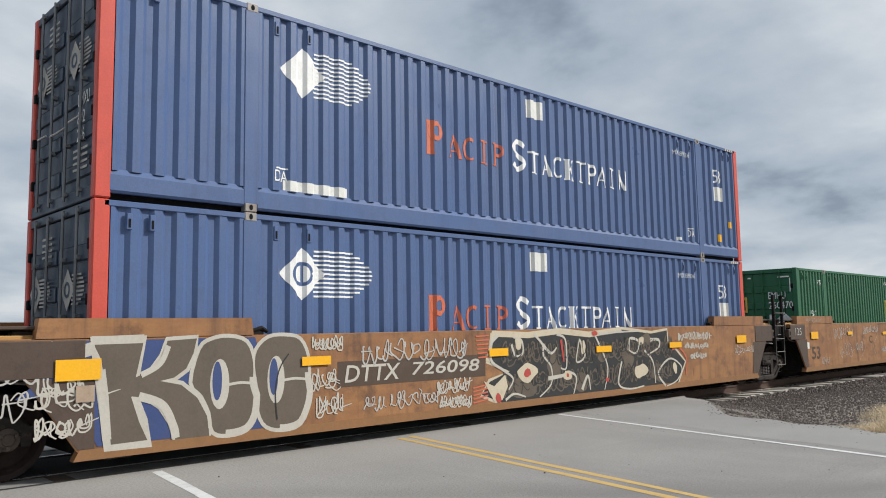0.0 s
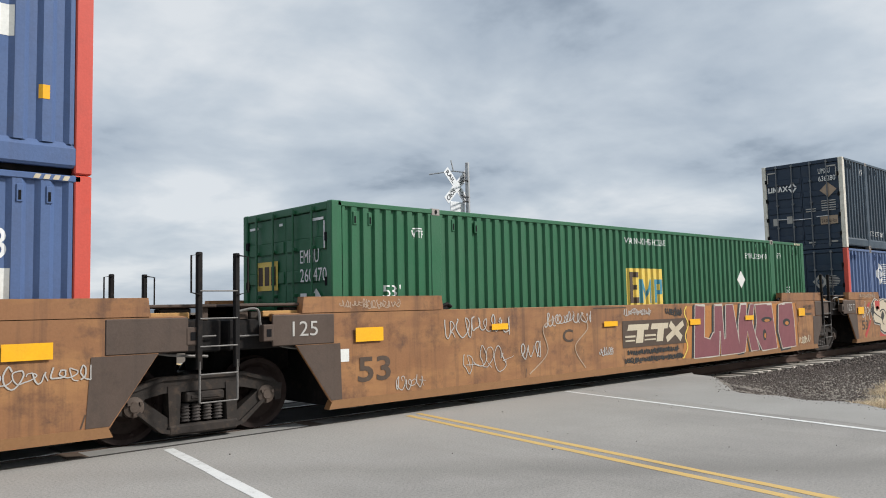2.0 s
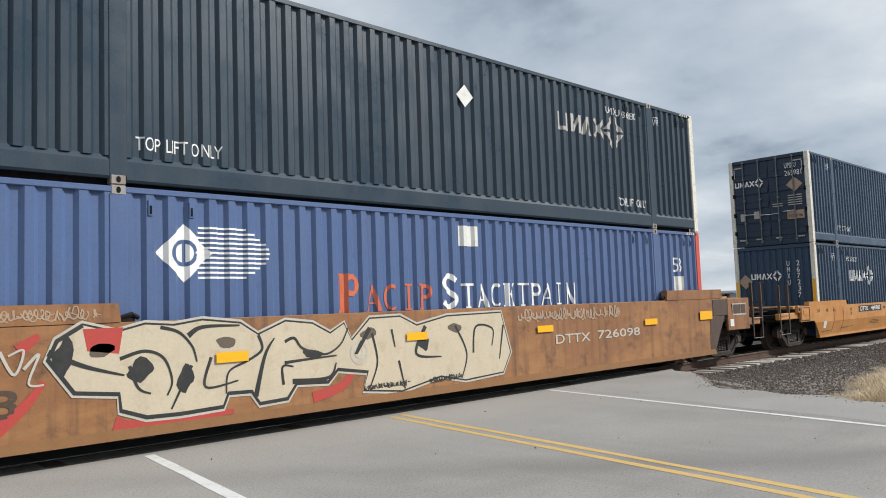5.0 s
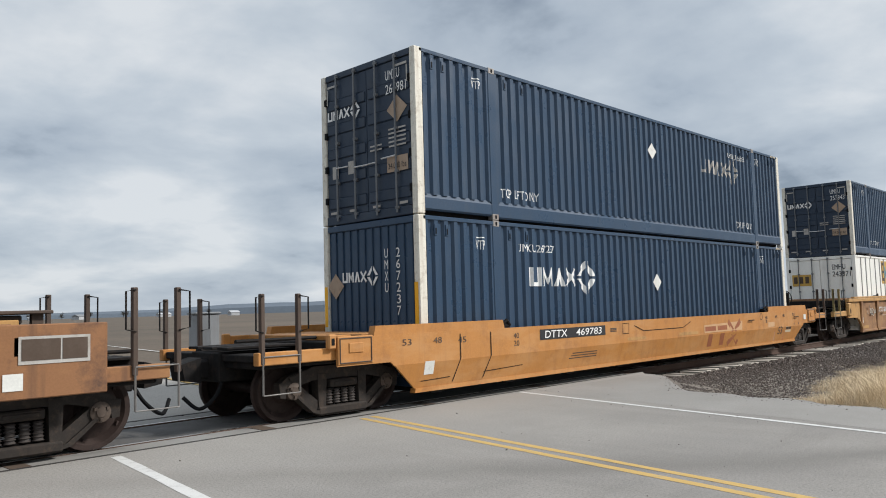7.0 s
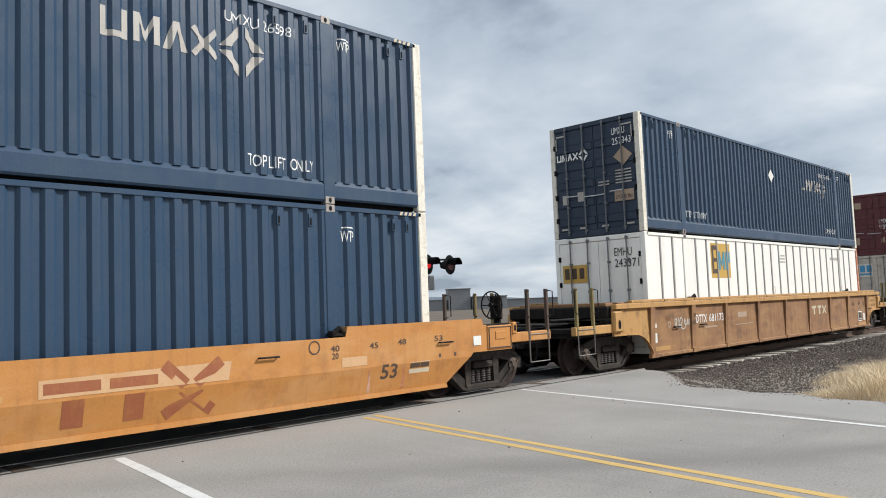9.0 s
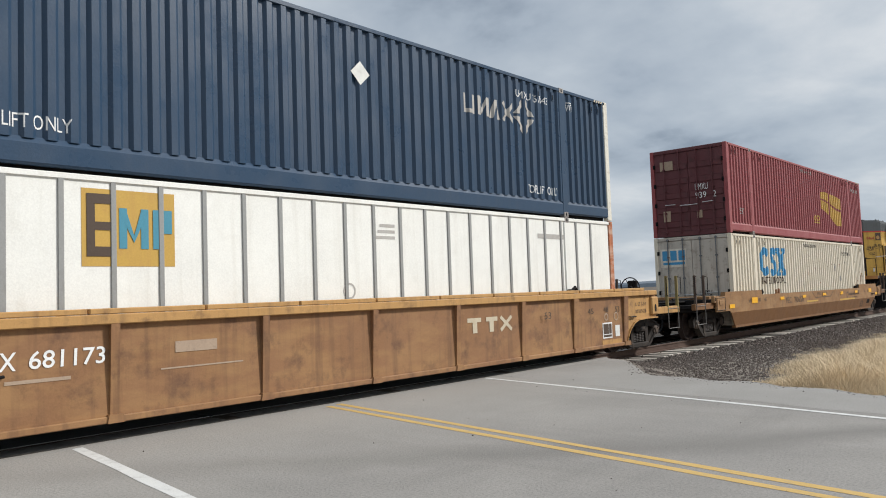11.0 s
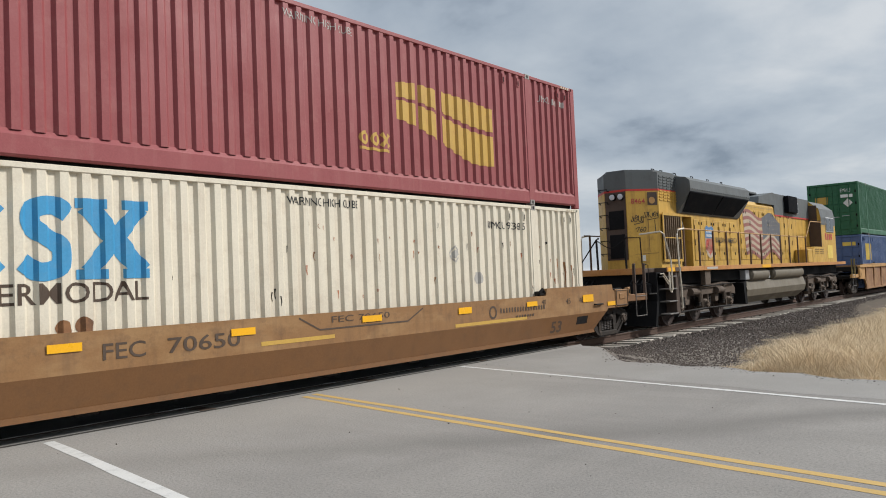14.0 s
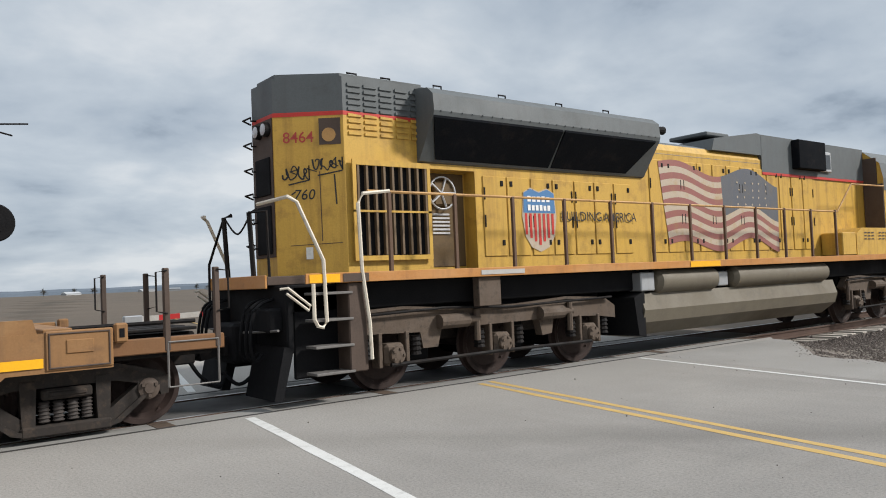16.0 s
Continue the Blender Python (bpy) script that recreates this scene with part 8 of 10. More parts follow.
        for k in range(2):
            b = bmesh.new()
            x0, x1 = 3.9 + 2.52 * k, 6.36 + 2.52 * k
            q = [(x0 - (0.28 if k == 0 else 0), -1.447, 4.0), (x1, -1.447, 4.0), (x1 - (0.45 if k else 0), -1.05, 3.44), (x0, -1.05, 3.44)]
            vs = [b.verts.new((x, s * -y - (-0.012) * s, z - 0.008)) for x, y, z in q]
            vt = [b.verts.new((x, s * -y, z + 0.03)) for x, y, z in q]
            for i in range(4):
                b.faces.new((vs[i], vs[(i + 1) % 4], vt[(i + 1) % 4], vt[i]))
            b.faces.new(vs)
            b.faces.new(vt)
            part("radiator_grille", b, M_GRILLE, c, "black radiator mesh")
        b = bmesh.new()
        for k in range(26):
            lathe(b, [(s * 1.455, 0.014), (s * 1.475, 0.01)] if s > 0 else [(-1.475, 0.01), (-1.455, 0.014)], (3.75 + k * 0.205, 0, 4.1), "Y", 6)
        p = part("rivet_row", b, M_LGREY, c)
        tagged(p, kind="stuff")
    b = bmesh.new()
    cbox(b, 3.7, 9.0, -0.75, 0.75, 4.5, 4.63, 0.03)
    part("fan_deck", b, M_LGREY, c)
    for x in (4.7, 6.2, 7.7):
        b = bmesh.new()
        lathe(b, [(4.6, 0.6), (4.66, 0.62), (4.67, 0.5), (4.68, 0.0001)], (x, 0, 0), "Z", 24)
        part("cooling_fan", b, M_DARKSTEEL, c)
    # louvres on the rear cabinet
    for blk in range(5):
        for k in range(9):
            b = bmesh.new()
            x = 2.42 + blk * 0.275
            z = 3.72 + k * 0.088
            prism(b, [(x, z), (x + 0.22, z), (x + 0.22, z + 0.03), (x, z + 0.045)], -HW - 0.02, -HW + 0.005)
            part("louvre", b, M_LGREY if z > 4.05 else M_YELLOW, c)
    # intake vanes over a flat black sheet that stands for the shade inside
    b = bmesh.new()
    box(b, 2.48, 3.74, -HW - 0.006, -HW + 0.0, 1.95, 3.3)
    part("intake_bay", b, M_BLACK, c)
    for k in range(9):
        b = bmesh.new()
        x = 2.5 + k * 0.15
        prism(b, [(x, 1.98), (x + 0.035, 1.98), (x + 0.035, 3.28), (x, 3.28)], -HW - 0.07, -HW - 0.008)
        part("intake_vane", b, M_INTAKE, c)
    b = bmesh.new()
    for z0, z1 in ((1.9, 1.97), (3.28, 3.36), (2.6, 2.63)):
        box(b, 2.42, 3.8, -HW - 0.075, -HW - 0.05, z0, z1)
    for x in (2.42, 3.74):
        box(b, x, x + 0.06, -HW - 0.075, -HW - 0.05, 1.97, 3.28)
    part("intake_frame", b, M_YELLOW, c)
    # brake-wheel bay
    b = bmesh.new()
    for k in range(18):
        a, e_ = 2 * math.pi * k / 18, 2 * math.pi * (k + 1) / 18
        tube(b, [(4.2 + 0.26 * math.cos(a), -0.82, 2.95 + 0.26 * math.sin(a)), (4.2 + 0.26 * math.cos(e_), -0.82, 2.95 + 0.26 * math.sin(e_))], 0.016, 5)
    for k in range(5):
        a = 2 * math.pi * k / 5
        tube(b, [(4.2, -0.8, 2.95), (4.2 + 0.26 * math.cos(a), -0.82, 2.95 + 0.26 * math.sin(a))], 0.02, 5)
    part("brake_wheel", b, M_ALU, c, "grey spoked hand-brake wheel")
    # back of the bay, shade painted in as dark brown
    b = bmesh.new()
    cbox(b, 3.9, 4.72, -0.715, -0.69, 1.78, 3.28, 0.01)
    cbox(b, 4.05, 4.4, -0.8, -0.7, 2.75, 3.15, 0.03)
    part("brake_box", b, M_BAY, c, "recess behind the hand-brake wheel, painted dark for its shade")
    for k in range(6):
        b = bmesh.new()
        cbox(b, 4.05, 4.4, -0.735, -0.71, 2.3 + 0.06 * k, 2.335 + 0.06 * k, 0.006)
        part("louvre", b, M_ALU, c)
    b = bmesh.new()
    box(b, 3.85, 4.75, -HW - 0.002, -0.7, 3.3, 3.42)
    part("bay_lintel", b, M_YELLOW, c)
    # doors with latches along the hood
    x = 4.9
    k = 0
    while x < 15.6:
        w = 0.5
        top = 3.24 if x < 8.8 else 3.78
        if not (8.7 < x + w and x < 9.1):
            b = bmesh.new()
            cbox(b, x, x + w, -HW - 0.02, -HW + 0.005, 1.92, top, 0.012)
            d = part("access_door", b, M_YELLOW, c)
            b = bmesh.new()
            for z in (2.1, top - 0.16):
                cbox(b, x + (0.06 if k % 2 else w - 0.12), x + (0.12 if k % 2 else w - 0.06), -HW - 0.035, -HW - 0.015, z, z + 0.09, 0.006)
            part("latch", b, M_DARKSTEEL, d)
            b = bmesh.new()
            for z in (2.4, 2.85) if x < 8.8 else (2.5, 3.2):
                box(b, x + (w - 0.04 if k % 2 else 0.015), x + (w - 0.015 if k % 2 else 0.04), -HW - 0.032, -HW - 0.015, z, z + 0.2)
            part("hinge", b, M_DARKSTEEL, d)
        x += w + (0.03 if k % 2 == 0 else 0.05)
        k += 1
    # emblem: plain shield, blue top, red and white bars
    yy = -HW - 0.026
    sh = [(5.78, 3.0), (5.95, 3.08), (6.15, 3.02), (6.35, 3.08), (6.52, 3.0), (6.56, 2.6), (6.5, 2.25), (6.36, 2.06), (6.15, 1.98), (5.94, 2.06), (5.8, 2.25), (5.74, 2.6)]
    side_mark(c, "emblem", [poly(*sh)], M_FLAGWHITE, yy, "faded striped shield emblem")
    side_mark(c, "emblem_field", [poly((5.77, 2.65), (6.53, 2.65), (6.51, 2.99), (6.35, 3.06), (6.15, 3.0), (5.95, 3.06), (5.79, 2.99))], M_SHIELDBLUE, yy - 0.004)
    side_mark(c, "emblem_bar", [rect(5.8 + 0.105 * i, 2.22 - 0.06 * (2 - abs(i - 3)), 5.855 + 0.105 * i, 2.64) for i in range(7)], M_REDSTRIPE, yy - 0.004)
    side_mark(c, "emblem_bar", bars(5.87, 2.84, 0.56, 0.1, 5) + bars(5.87, 2.69, 0.56, 0.1, 6), M_LETTERW, yy - 0.008)
    side_mark(c, "slogan_text", [moved(words("BUILDING", 1.05, 0.17, 0.004), 6.68, 2.52), moved(words("AMERICA", 0.95, 0.17, 0.004), 7.78, 2.52)], M_LETTERK, yy - 0.014)
    # faded waving flag
    n = 34
    us = np.linspace(9.75, 13.9, n)

    def wave(u):
        f = (u - 9.75) / 4.15
        return 0.15 * math.sin(f * 10.5 + 0.3) * (0.6 + 0.6 * f), 1.0 - 0.1 * f

    top0, bot0 = 3.72, 2.05
    for stripe in range(13):
        sh2 = []
        for i in range(n - 1):
            pts = []
            for u, e_ in ((us[i], stripe), (us[i + 1], stripe), (us[i + 1], stripe + 1), (us[i], stripe + 1)):
                dz, sc = wave(u)
                lean = 0.3 * e_ / 13 * ((u - 9.75) / 4.15)
                pts.append((u - 0.25 * e_ / 13 + lean, bot0 + (top0 - bot0) * sc * e_ / 13 + dz))
            canton = stripe >= 6 and us[i] > 11.75
            if not canton:
                sh2.append(poly(*pts))
        side_mark(c, "flag_stripe", sh2, M_FLAGRED if stripe % 2 == 0 else M_FLAGWHITE, yy, "")
    ct = []
    for i in range(n - 1):
        if us[i] > 11.75:
            pts = []
            for u, e_ in ((us[i], 6), (us[i + 1], 6), (us[i + 1], 13), (us[i], 13)):
                dz, sc = wave(u)
                lean = 0.3 * e_ / 13 * ((u - 9.75) / 4.15)
                pts.append((u - 0.25 * e_ / 13 + lean, bot0 + (top0 - bot0) * sc * e_ / 13 + dz))
            ct.append(poly(*pts))
    side_mark(c, "flag_canton", ct, M_FLAGBLUE, yy, "faded blue flag corner")
    r = random.Random(3)
    side_mark(c, "star_mark", [diamond(12.3 + 0.28 * (i % 5) + r.uniform(-0.04, 0.04), 2.95 + 0.16 * (i // 5), 0.03, 0.03) for i in range(20)], M_FLAGWHITE, yy - 0.004)
    # rear face: dark centre with lamps, ladder rungs, openings, number and tag
    b = bmesh.new()
    box(b, 1.535, 1.548, -0.33, 0.33, 2.0, 4.0)
    part("rear_plate", b, M_DULLBROWN, c)
    for z0, z1 in ((2.05, 2.75), (2.9, 3.45)):
        b = bmesh.new()
        cbox(b, 1.515, 1.54, -0.26, 0.22, z0, z1, 0.01)
        part("rear_window", b, M_BLACK, c)
    for y in (-0.2, 0.06):
        b = bmesh.new()
        lathe(b, [(1.46, 0.1), (1.55, 0.11)], (0, y, 3.85), "X", 16)
        h_ = part("headlight", b, M_DARKSTEEL, c)
        b = bmesh.new()
        lathe(b, [(1.44, 0.04), (1.455, 0.085), (1.465, 0.085)], (0, y, 3.85), "X", 16)
        part("headlight_lens", b, M_LENS, h_)
    for i in range(6):
        b = bmesh.new()
        z = 2.15 + 0.38 * i
        tube(b, [(1.55, 0.2, z), (1.47, 0.22, z), (1.47, 0.22, z + 0.05), (1.47, 0.5, z + 0.05), (1.6, 0.5, z)], 0.014)
        part("ladder_rung", b, M_DARKSTEEL, c)
    # marks on the bevelled corner
    dx, dy = 2.34 - 1.55, -(HW - 0.35)
    ln = math.hypot(dx, dy)

    def bevel(u, v, d):
        f = u / ln
        return (1.55 + dx * f - 0.006 * (-dy) / ln - 0.002, -0.35 + dy * f - 0.006 * dx / ln, v)

    mark("number_paint", c, [moved(words("8464", 0.44, 0.16, 0.006), 0.14, 3.62)], M_REDSPRAY, bevel)
    mark("sprayed_tag", c, scrawl(0.12, 0.5, 3.08, 3.34, 901, 6, 0.026) + scrawl(0.55, 0.98, 3.2, 3.42, 902, 6, 0.026) + [moved(words("760", 0.3, 0.15, 0.004, 0.2), 0.28, 2.8), stroke([(0.86, 3.15), (0.88, 2.72)], 0.022), stroke([(0.2, 3.02), (0.5, 3.08)], 0.02), stroke([(0.62, 3.14), (0.98, 3.2)], 0.02), stroke([(0.24, 2.88), (0.3, 2.92)], 0.02)], M_BLACKSPRAY, bevel)
    mark("number_box", c, [rect(0.66, 3.58, 0.97, 3.96)], M_DULLBROWN, bevel, "recessed number-board box")
    mark("number_lamp", c, [disc(0.8, 3.72, 0.1, 0.1, 16)], M_TANTOP, lambda u, v, d: tuple(np.array(bevel(u, v, d)) + (-0.003, -0.004, 0)))
    mark("square_sticker", c, [rect(0.42, 1.95, 0.52, 2.12)], M_STICKER, bevel)
    mark("panel_seam", c, [stroke([(0.65, 3.2), (0.66, 2.2)], 0.012), stroke([(0.2, 2.15), (0.95, 2.17)], 0.01)], M_DULLBROWN, bevel)
    # roof blocks forward of the flare
    b = bmesh.new()
    cbox(b, 9.2, 9.9, -0.5, 0.5, 4.25, 4.42, 0.03)
    part("exhaust_base", b, M_DARKSTEEL, c)
    b = bmesh.new()
    for k in range(3):
        lathe(b, [(9.9 + 0.01, 0.05), (10.35 - 0.1 * k, 0.09)], (0, -0.55 + 0.25 * k, 4.5), "X", 10)
    tube(b, [(9.5, -0.3, 4.3), (9.6, -0.3, 4.52), (10.0, -0.3, 4.52)], 0.05)
    part("air_horn", b, M_DARKSTEEL, c)
    b = bmesh.new()
    prism(b, [(11.4, 4.1), (13.36, 4.1), (13.36, 4.58), (13.2, 4.6), (11.5, 4.36)], -HW - 0.03, HW + 0.03)
    part("brake_hood", b, M_LGREY, c)
    b = bmesh.new()
    prism(b, [(13.35, 3.72), (18.4, 3.72), (18.4, 4.56), (13.35, 4.58)], -HW - 0.03, HW + 0.03)
    part("grey_cabinet", b, M_LGREY, c)
    side_mark(c, "hood_stripe", [rect(13.35, 3.66, 18.4, 3.72)], M_REDSTRIPE, -HW - 0.03)
    b = bmesh.new()
    cbox(b, 14.7, 16.0, -1.2, -0.9, 3.85, 4.55, 0.02)
    part("filter_box", b, M_GRILLE, c)
    b = bmesh.new()
    cbox(b, 16.02, 16.5, -1.08, -0.95, 3.85, 4.35, 0.015)
    part("window_frame", b, M_ALU, c)
    b = bmesh.new()
    box(b, 16.08, 16.44, -1.09, -1.075, 3.92, 4.28)
    part("window_pane", b, M_WINDOW, c)
    b = bmesh.new()
    prism(b, [(16.2, 1.73), (18.4, 1.73), (18.4, 3.7), (16.2, 3.7)], -HW, HW)
    part("cab_bulkhead", b, M_YELLOW, c)
    # low toolbox beside the cab
    b = bmesh.new()
    cbox(b, 15.9, 16.6, -1.53, -1.0, 1.74, 2.3, 0.02)
    prism(b, [(16.6, 1.74), (18.5, 1.74), (18.5, 2.42), (16.9, 2.42), (16.6, 2.25)], -1.54, -1.0)
    part("battery_box", b, M_YELLOW, c, "yellow battery box with vents")
    side_mark(c, "vent_mark", [rect(17.0 + 0.2 * (i % 3) + (0.8 if i >= 9 else 0), 2.12 + 0.08 * ((i % 9) // 3), 17.14 + 0.2 * (i % 3) + (0.8 if i >= 9 else 0), 2.15 + 0.08 * ((i % 9) // 3)) for i in range(18)], M_LETTERD, -1.545)
    # cab and nose
    b = bmesh.new()
    sec = [(-1.5, 1.73), (-1.5, 3.75), (-1.42, 4.15), (-1.0, 4.5), (0, 4.62), (1.0, 4.5), (1.42, 4.15), (1.5, 3.75), (1.5, 1.73)]
    va = [b.verts.new((18.4, y, z)) for y, z in sec]
    vb = [b.verts.new((20.9, y, z)) for y, z in sec]
    for i in range(len(sec) - 1):
        b.faces.new((va[i], va[i + 1], vb[i + 1], vb[i]))
    b.faces.new(va)
    b.faces.new(vb)
    part("cab", b, M_YELLOW, c)
    b = bmesh.new()
    prof = [(-1.507, 3.42), (-1.507, 3.75), (-1.427, 4.155), (-1.0, 4.51), (0, 4.63), (1.0, 4.51), (1.427, 4.155), (1.507, 3.75), (1.507, 3.42)]
    va = [b.verts.new((18.39, y, z)) for y, z in prof]
    vb = [b.verts.new((20.92, y, z)) for y, z in prof]
    for i in range(len(prof) - 1):
        b.faces.new((va[i], va[i + 1], vb[i + 1], vb[i]))
    part("cab_roof", b, M_LGREY, c)
    b = bmesh.new()
    prism(b, [(18.36, 1.76), (18.398, 1.76), (18.398, 3.6), (18.36, 3.6)], -1.49, -1.0)
    prism(b, [(18.36, 3.6), (18.398, 3.6), (18.398, 4.3), (18.36, 4.3)], -1.35, -1.0)
    part("cab_rear_door", b, M_DULLBROWN, c)
    for x0, x1 in ((19.2, 19.75), (19.85, 20.45)):
        b = bmesh.new()
        cbox(b, x0 - 0.05, x1 + 0.05, -1.535, -1.49, 3.1, 3.78, 0.012)
        w = part("window", b, M_ALU, c)
        b = bmesh.new()
        box(b, x0, x1, -1.545, -1.53, 3.15, 3.73)
        part("window_pane", b, M_WINDOW, w)
    b = bmesh.new()
    prism(b, [(20.9, 1.73), (22.35, 1.73), (22.4, 3.0), (22.2, 3.4), (20.9, 3.75)], -1.1, 1.1)
    part("nose", b, M_YELLOW, c)
    side_mark(c, "number_paint", bars(19.0, 2.75, 1.3, 0.3, 4, 0.35), M_REDSPRAY, -1.505)
    side_mark(c, "cab_door_mark", [rect(19.3, 1.9, 20.2, 2.5)], M_PALEYEL, -1.505)
    # roof hatches and lifting eyes
    for x in (2.6, 3.2, 4.2, 5.6, 7.0, 8.3):
        b = bmesh.new()
        tube(b, [(x, -0.7, 4.58), (x, -0.7, 4.7), (x + 0.16, -0.7, 4.7), (x + 0.16, -0.7, 4.58)], 0.016)
        part("lifting_eye", b, M_DARKSTEEL, c)
    for x in (12.0, 14.0, 16.6):
        b = bmesh.new()
        cbox(b, x, x + 0.9, -0.5, 0.5, 4.55, 4.64, 0.02)
        part("roof_hatch", b, M_LGREY, c)
    b = bmesh.new()
    cbox(b, 2.3, 2.7, -0.2, 0.2, 4.64, 4.72, 0.03)
    part("antenna_dome", b, M_DARKSTEEL, c)
    # handrails
    for s in (-1, 1):
        b = bmesh.new()
        tube(b, [(2.35, s * 1.53, 2.84), (9.0, s * 1.53, 2.82), (15.7, s * 1.53, 2.8), (16.5, s * 1.53, 3.5), (18.3, s * 1.53, 3.52)], 0.022)
        part("handrail", b, M_RAILBROWN if s > 0 else M_TANTOP, c)
        for k in range(12):
            b = bmesh.new()
            xx = 2.7 + 1.17 * k
            cbox(b, xx - 0.03, xx + 0.03, min(s * 1.56, s * 1.51), max(s * 1.56, s * 1.51), 1.6, 2.84, 0.008)
            part("stanchion", b, M_RAILBROWN, c)
        b = bmesh.new()
        tube(b, [(2.31, s * 1.56, 0.55), (2.29, s * 1.57, 1.05), (2.2, s * 1.57, 1.75), (2.18, s * 1.56, 2.66), (2.26, s * 1.56, 2.8), (2.7, s * 1.55, 2.85)], 0.026)
        part("stair_rail", b, M_WHITERAIL, c, "white-painted stair handrail")
        b = bmesh.new()
        tube(b, [(1.0, s * 0.95, 2.68), (1.17, s * 1.5, 2.73), (1.27, s * 1.55, 2.66), (1.61, s * 1.58, 1.9), (1.63, s * 1.58, 1.1), (1.57, s * 1.58, 1.03), (1.5, s * 1.58, 1.05), (1.45, s * 1.58, 1.14), (1.45, s * 1.58, 1.6)], 0.026)
        part("stair_rail", b, M_WHITERAIL, c, "white-painted stair handrail")
        b = bmesh.new()
        tube(b, [(1.02, s * 1.5, 1.55), (1.1, s * 1.56, 1.56), (1.4, s * 1.58, 1.32), (1.38, s * 1.57, 1.26), (1.08, s * 1.56, 1.49)], 0.018)
        part("grab_iron", b, M_WHITERAIL, c)
    for y in (-0.45, 0.45):
        b = bmesh.new()
        tube(b, [(1.14, y, 1.72), (1.1, y, 2.62), (1.22, y, 2.66)], 0.035)
        part("end_rail_post", b, M_DARKSTEEL, c)
    b = bmesh.new()
    tube(b, curve3([(1.12, -0.45, 2.6), (1.12, 0.0, 2.35), (1.12, 0.45, 2.6)]), 0.014)
    part("safety_chain", b, M_DARKSTEEL, c)
    b = bmesh.new()
    tube(b, [(1.1, -0.45, 2.62), (1.15, -0.9, 2.6), (1.15, -0.93, 1.7)], 0.02)
    tube(b, [(1.1, 0.45, 2.62), (1.05, 0.95, 1.95), (1.05, 0.98, 1.0)], 0.02)
    part("end_rail", b, M_DARKSTEEL, c)
    # fuel tank and air reservoirs
    b = bmesh.new()
    sec = [(-1.35, 0.62), (-1.42, 0.85), (-1.32, 1.16), (1.32, 1.16), (1.42, 0.85), (1.35, 0.62), (1.0, 0.36), (-1.0, 0.36)]
    va = [b.verts.new((8.35, y, z)) for y, z in sec]
    vb = [b.verts.new((15.7, y, z)) for y, z in sec]
    for i in range(8):
        b.faces.new((va[i], va[(i + 1) % 8], vb[(i + 1) % 8], vb[i]))
    b.faces.new(va)
    b.faces.new(vb)
    t = part("fuel_tank", b, M_TANKGREY, c, "dusty grey fuel tank")
    b = bmesh.new()
    prism(b, [(8.2, 0.4), (8.4, 0.36), (8.4, 1.2), (8.1, 1.1)], -1.38, 1.38)
    part("tank_end", b, M_BLACK, t)
    for a, e_ in ((8.75, 10.75), (11.3, 15.3)):
        for s in (-1, 1):
            b = bmesh.new()
            lathe(b, [(a, 0.0001), (a + 0.02, 0.14), (a + 0.1, 0.225), (e_ - 0.1, 0.225), (e_ - 0.02, 0.14), (e_, 0.0001)], (0, s * 1.28, 1.37), "X", 18)
            part("air_reservoir", b, M_TANKGREY, c, smooth=True)
    b = bmesh.new()
    cbox(b, 8.3, 8.7, -1.4, -1.1, 1.2, 1.55, 0.02)
    cbox(b, 10.85, 11.2, -1.35, -1.0, 1.2, 1.5, 0.02)
    part("valve_box", b, M_GALV, c)
    b = bmesh.new()
    cbox(b, 4.3, 4.75, -1.5, -1.35, 1.15, 1.6, 0.01)
    part("hanging_plate", b, M_TRUCKTAN, c)
    loco_truck(c, 5.0)
    loco_truck(c, 19.25)


M_SHIELDBLUE = material("faded_shield_blue", (0.07, 0.19, 0.38), 0.5, dirty=0.25, streak=0.1, bump=0)
M_FLAGRED = material("faded_flag_red", (0.28, 0.105, 0.09), 0.5, dirty=0.5, streak=0.2, dirt=(0.3, 0.17, 0.06), bump=0)
M_FLAGWHITE = material("faded_flag_white", (0.46, 0.38, 0.29), 0.5, dirty=0.6, streak=0.2, dirt=(0.4, 0.25, 0.08), bump=0)
M_FLAGBLUE = material("faded_flag_blue", (0.1, 0.105, 0.12), 0.5, dirty=0.3, streak=0.2, dirt=(0.2, 0.15, 0.07), bump=0)
locomotive()


# ---- the place ----
def smooth(t):
    t = min(1.0, max(0.0, t))
    return t * t * (3 - 2 * t)


def right_edge(y):
    """x of the ragged right edge of the paving."""
    return float(np.interp(y, (-60, -16, -8.2, -5.8, -4.4, -3.5, -2.7, -1.2), (2.0, 9.9, 11.95, 12.75, 12.95, 13.4, 14.9, 16.2))) + 0.09 * math.sin(y * 5.1) + 0.05 * math.sin(y * 13.0)


def ground_height(x, y):
    if y < 0:
        out = max(0.0, x - right_edge(y) + 0.3)
        out = max(out, -16 - x)
    else:
        out = max(0.0, abs(x - (9.0 + 0.2 * y)) - 8.0)
    bank = smooth((abs(y) - 2.4) / 3.0) * 0.25 + 0.25
    z = -0.035 - smooth(out / 2.2) * bank
    z += 0.25 * noise.noise((x * 0.05, y * 0.05, 0)) * smooth(out / 12)
    return z


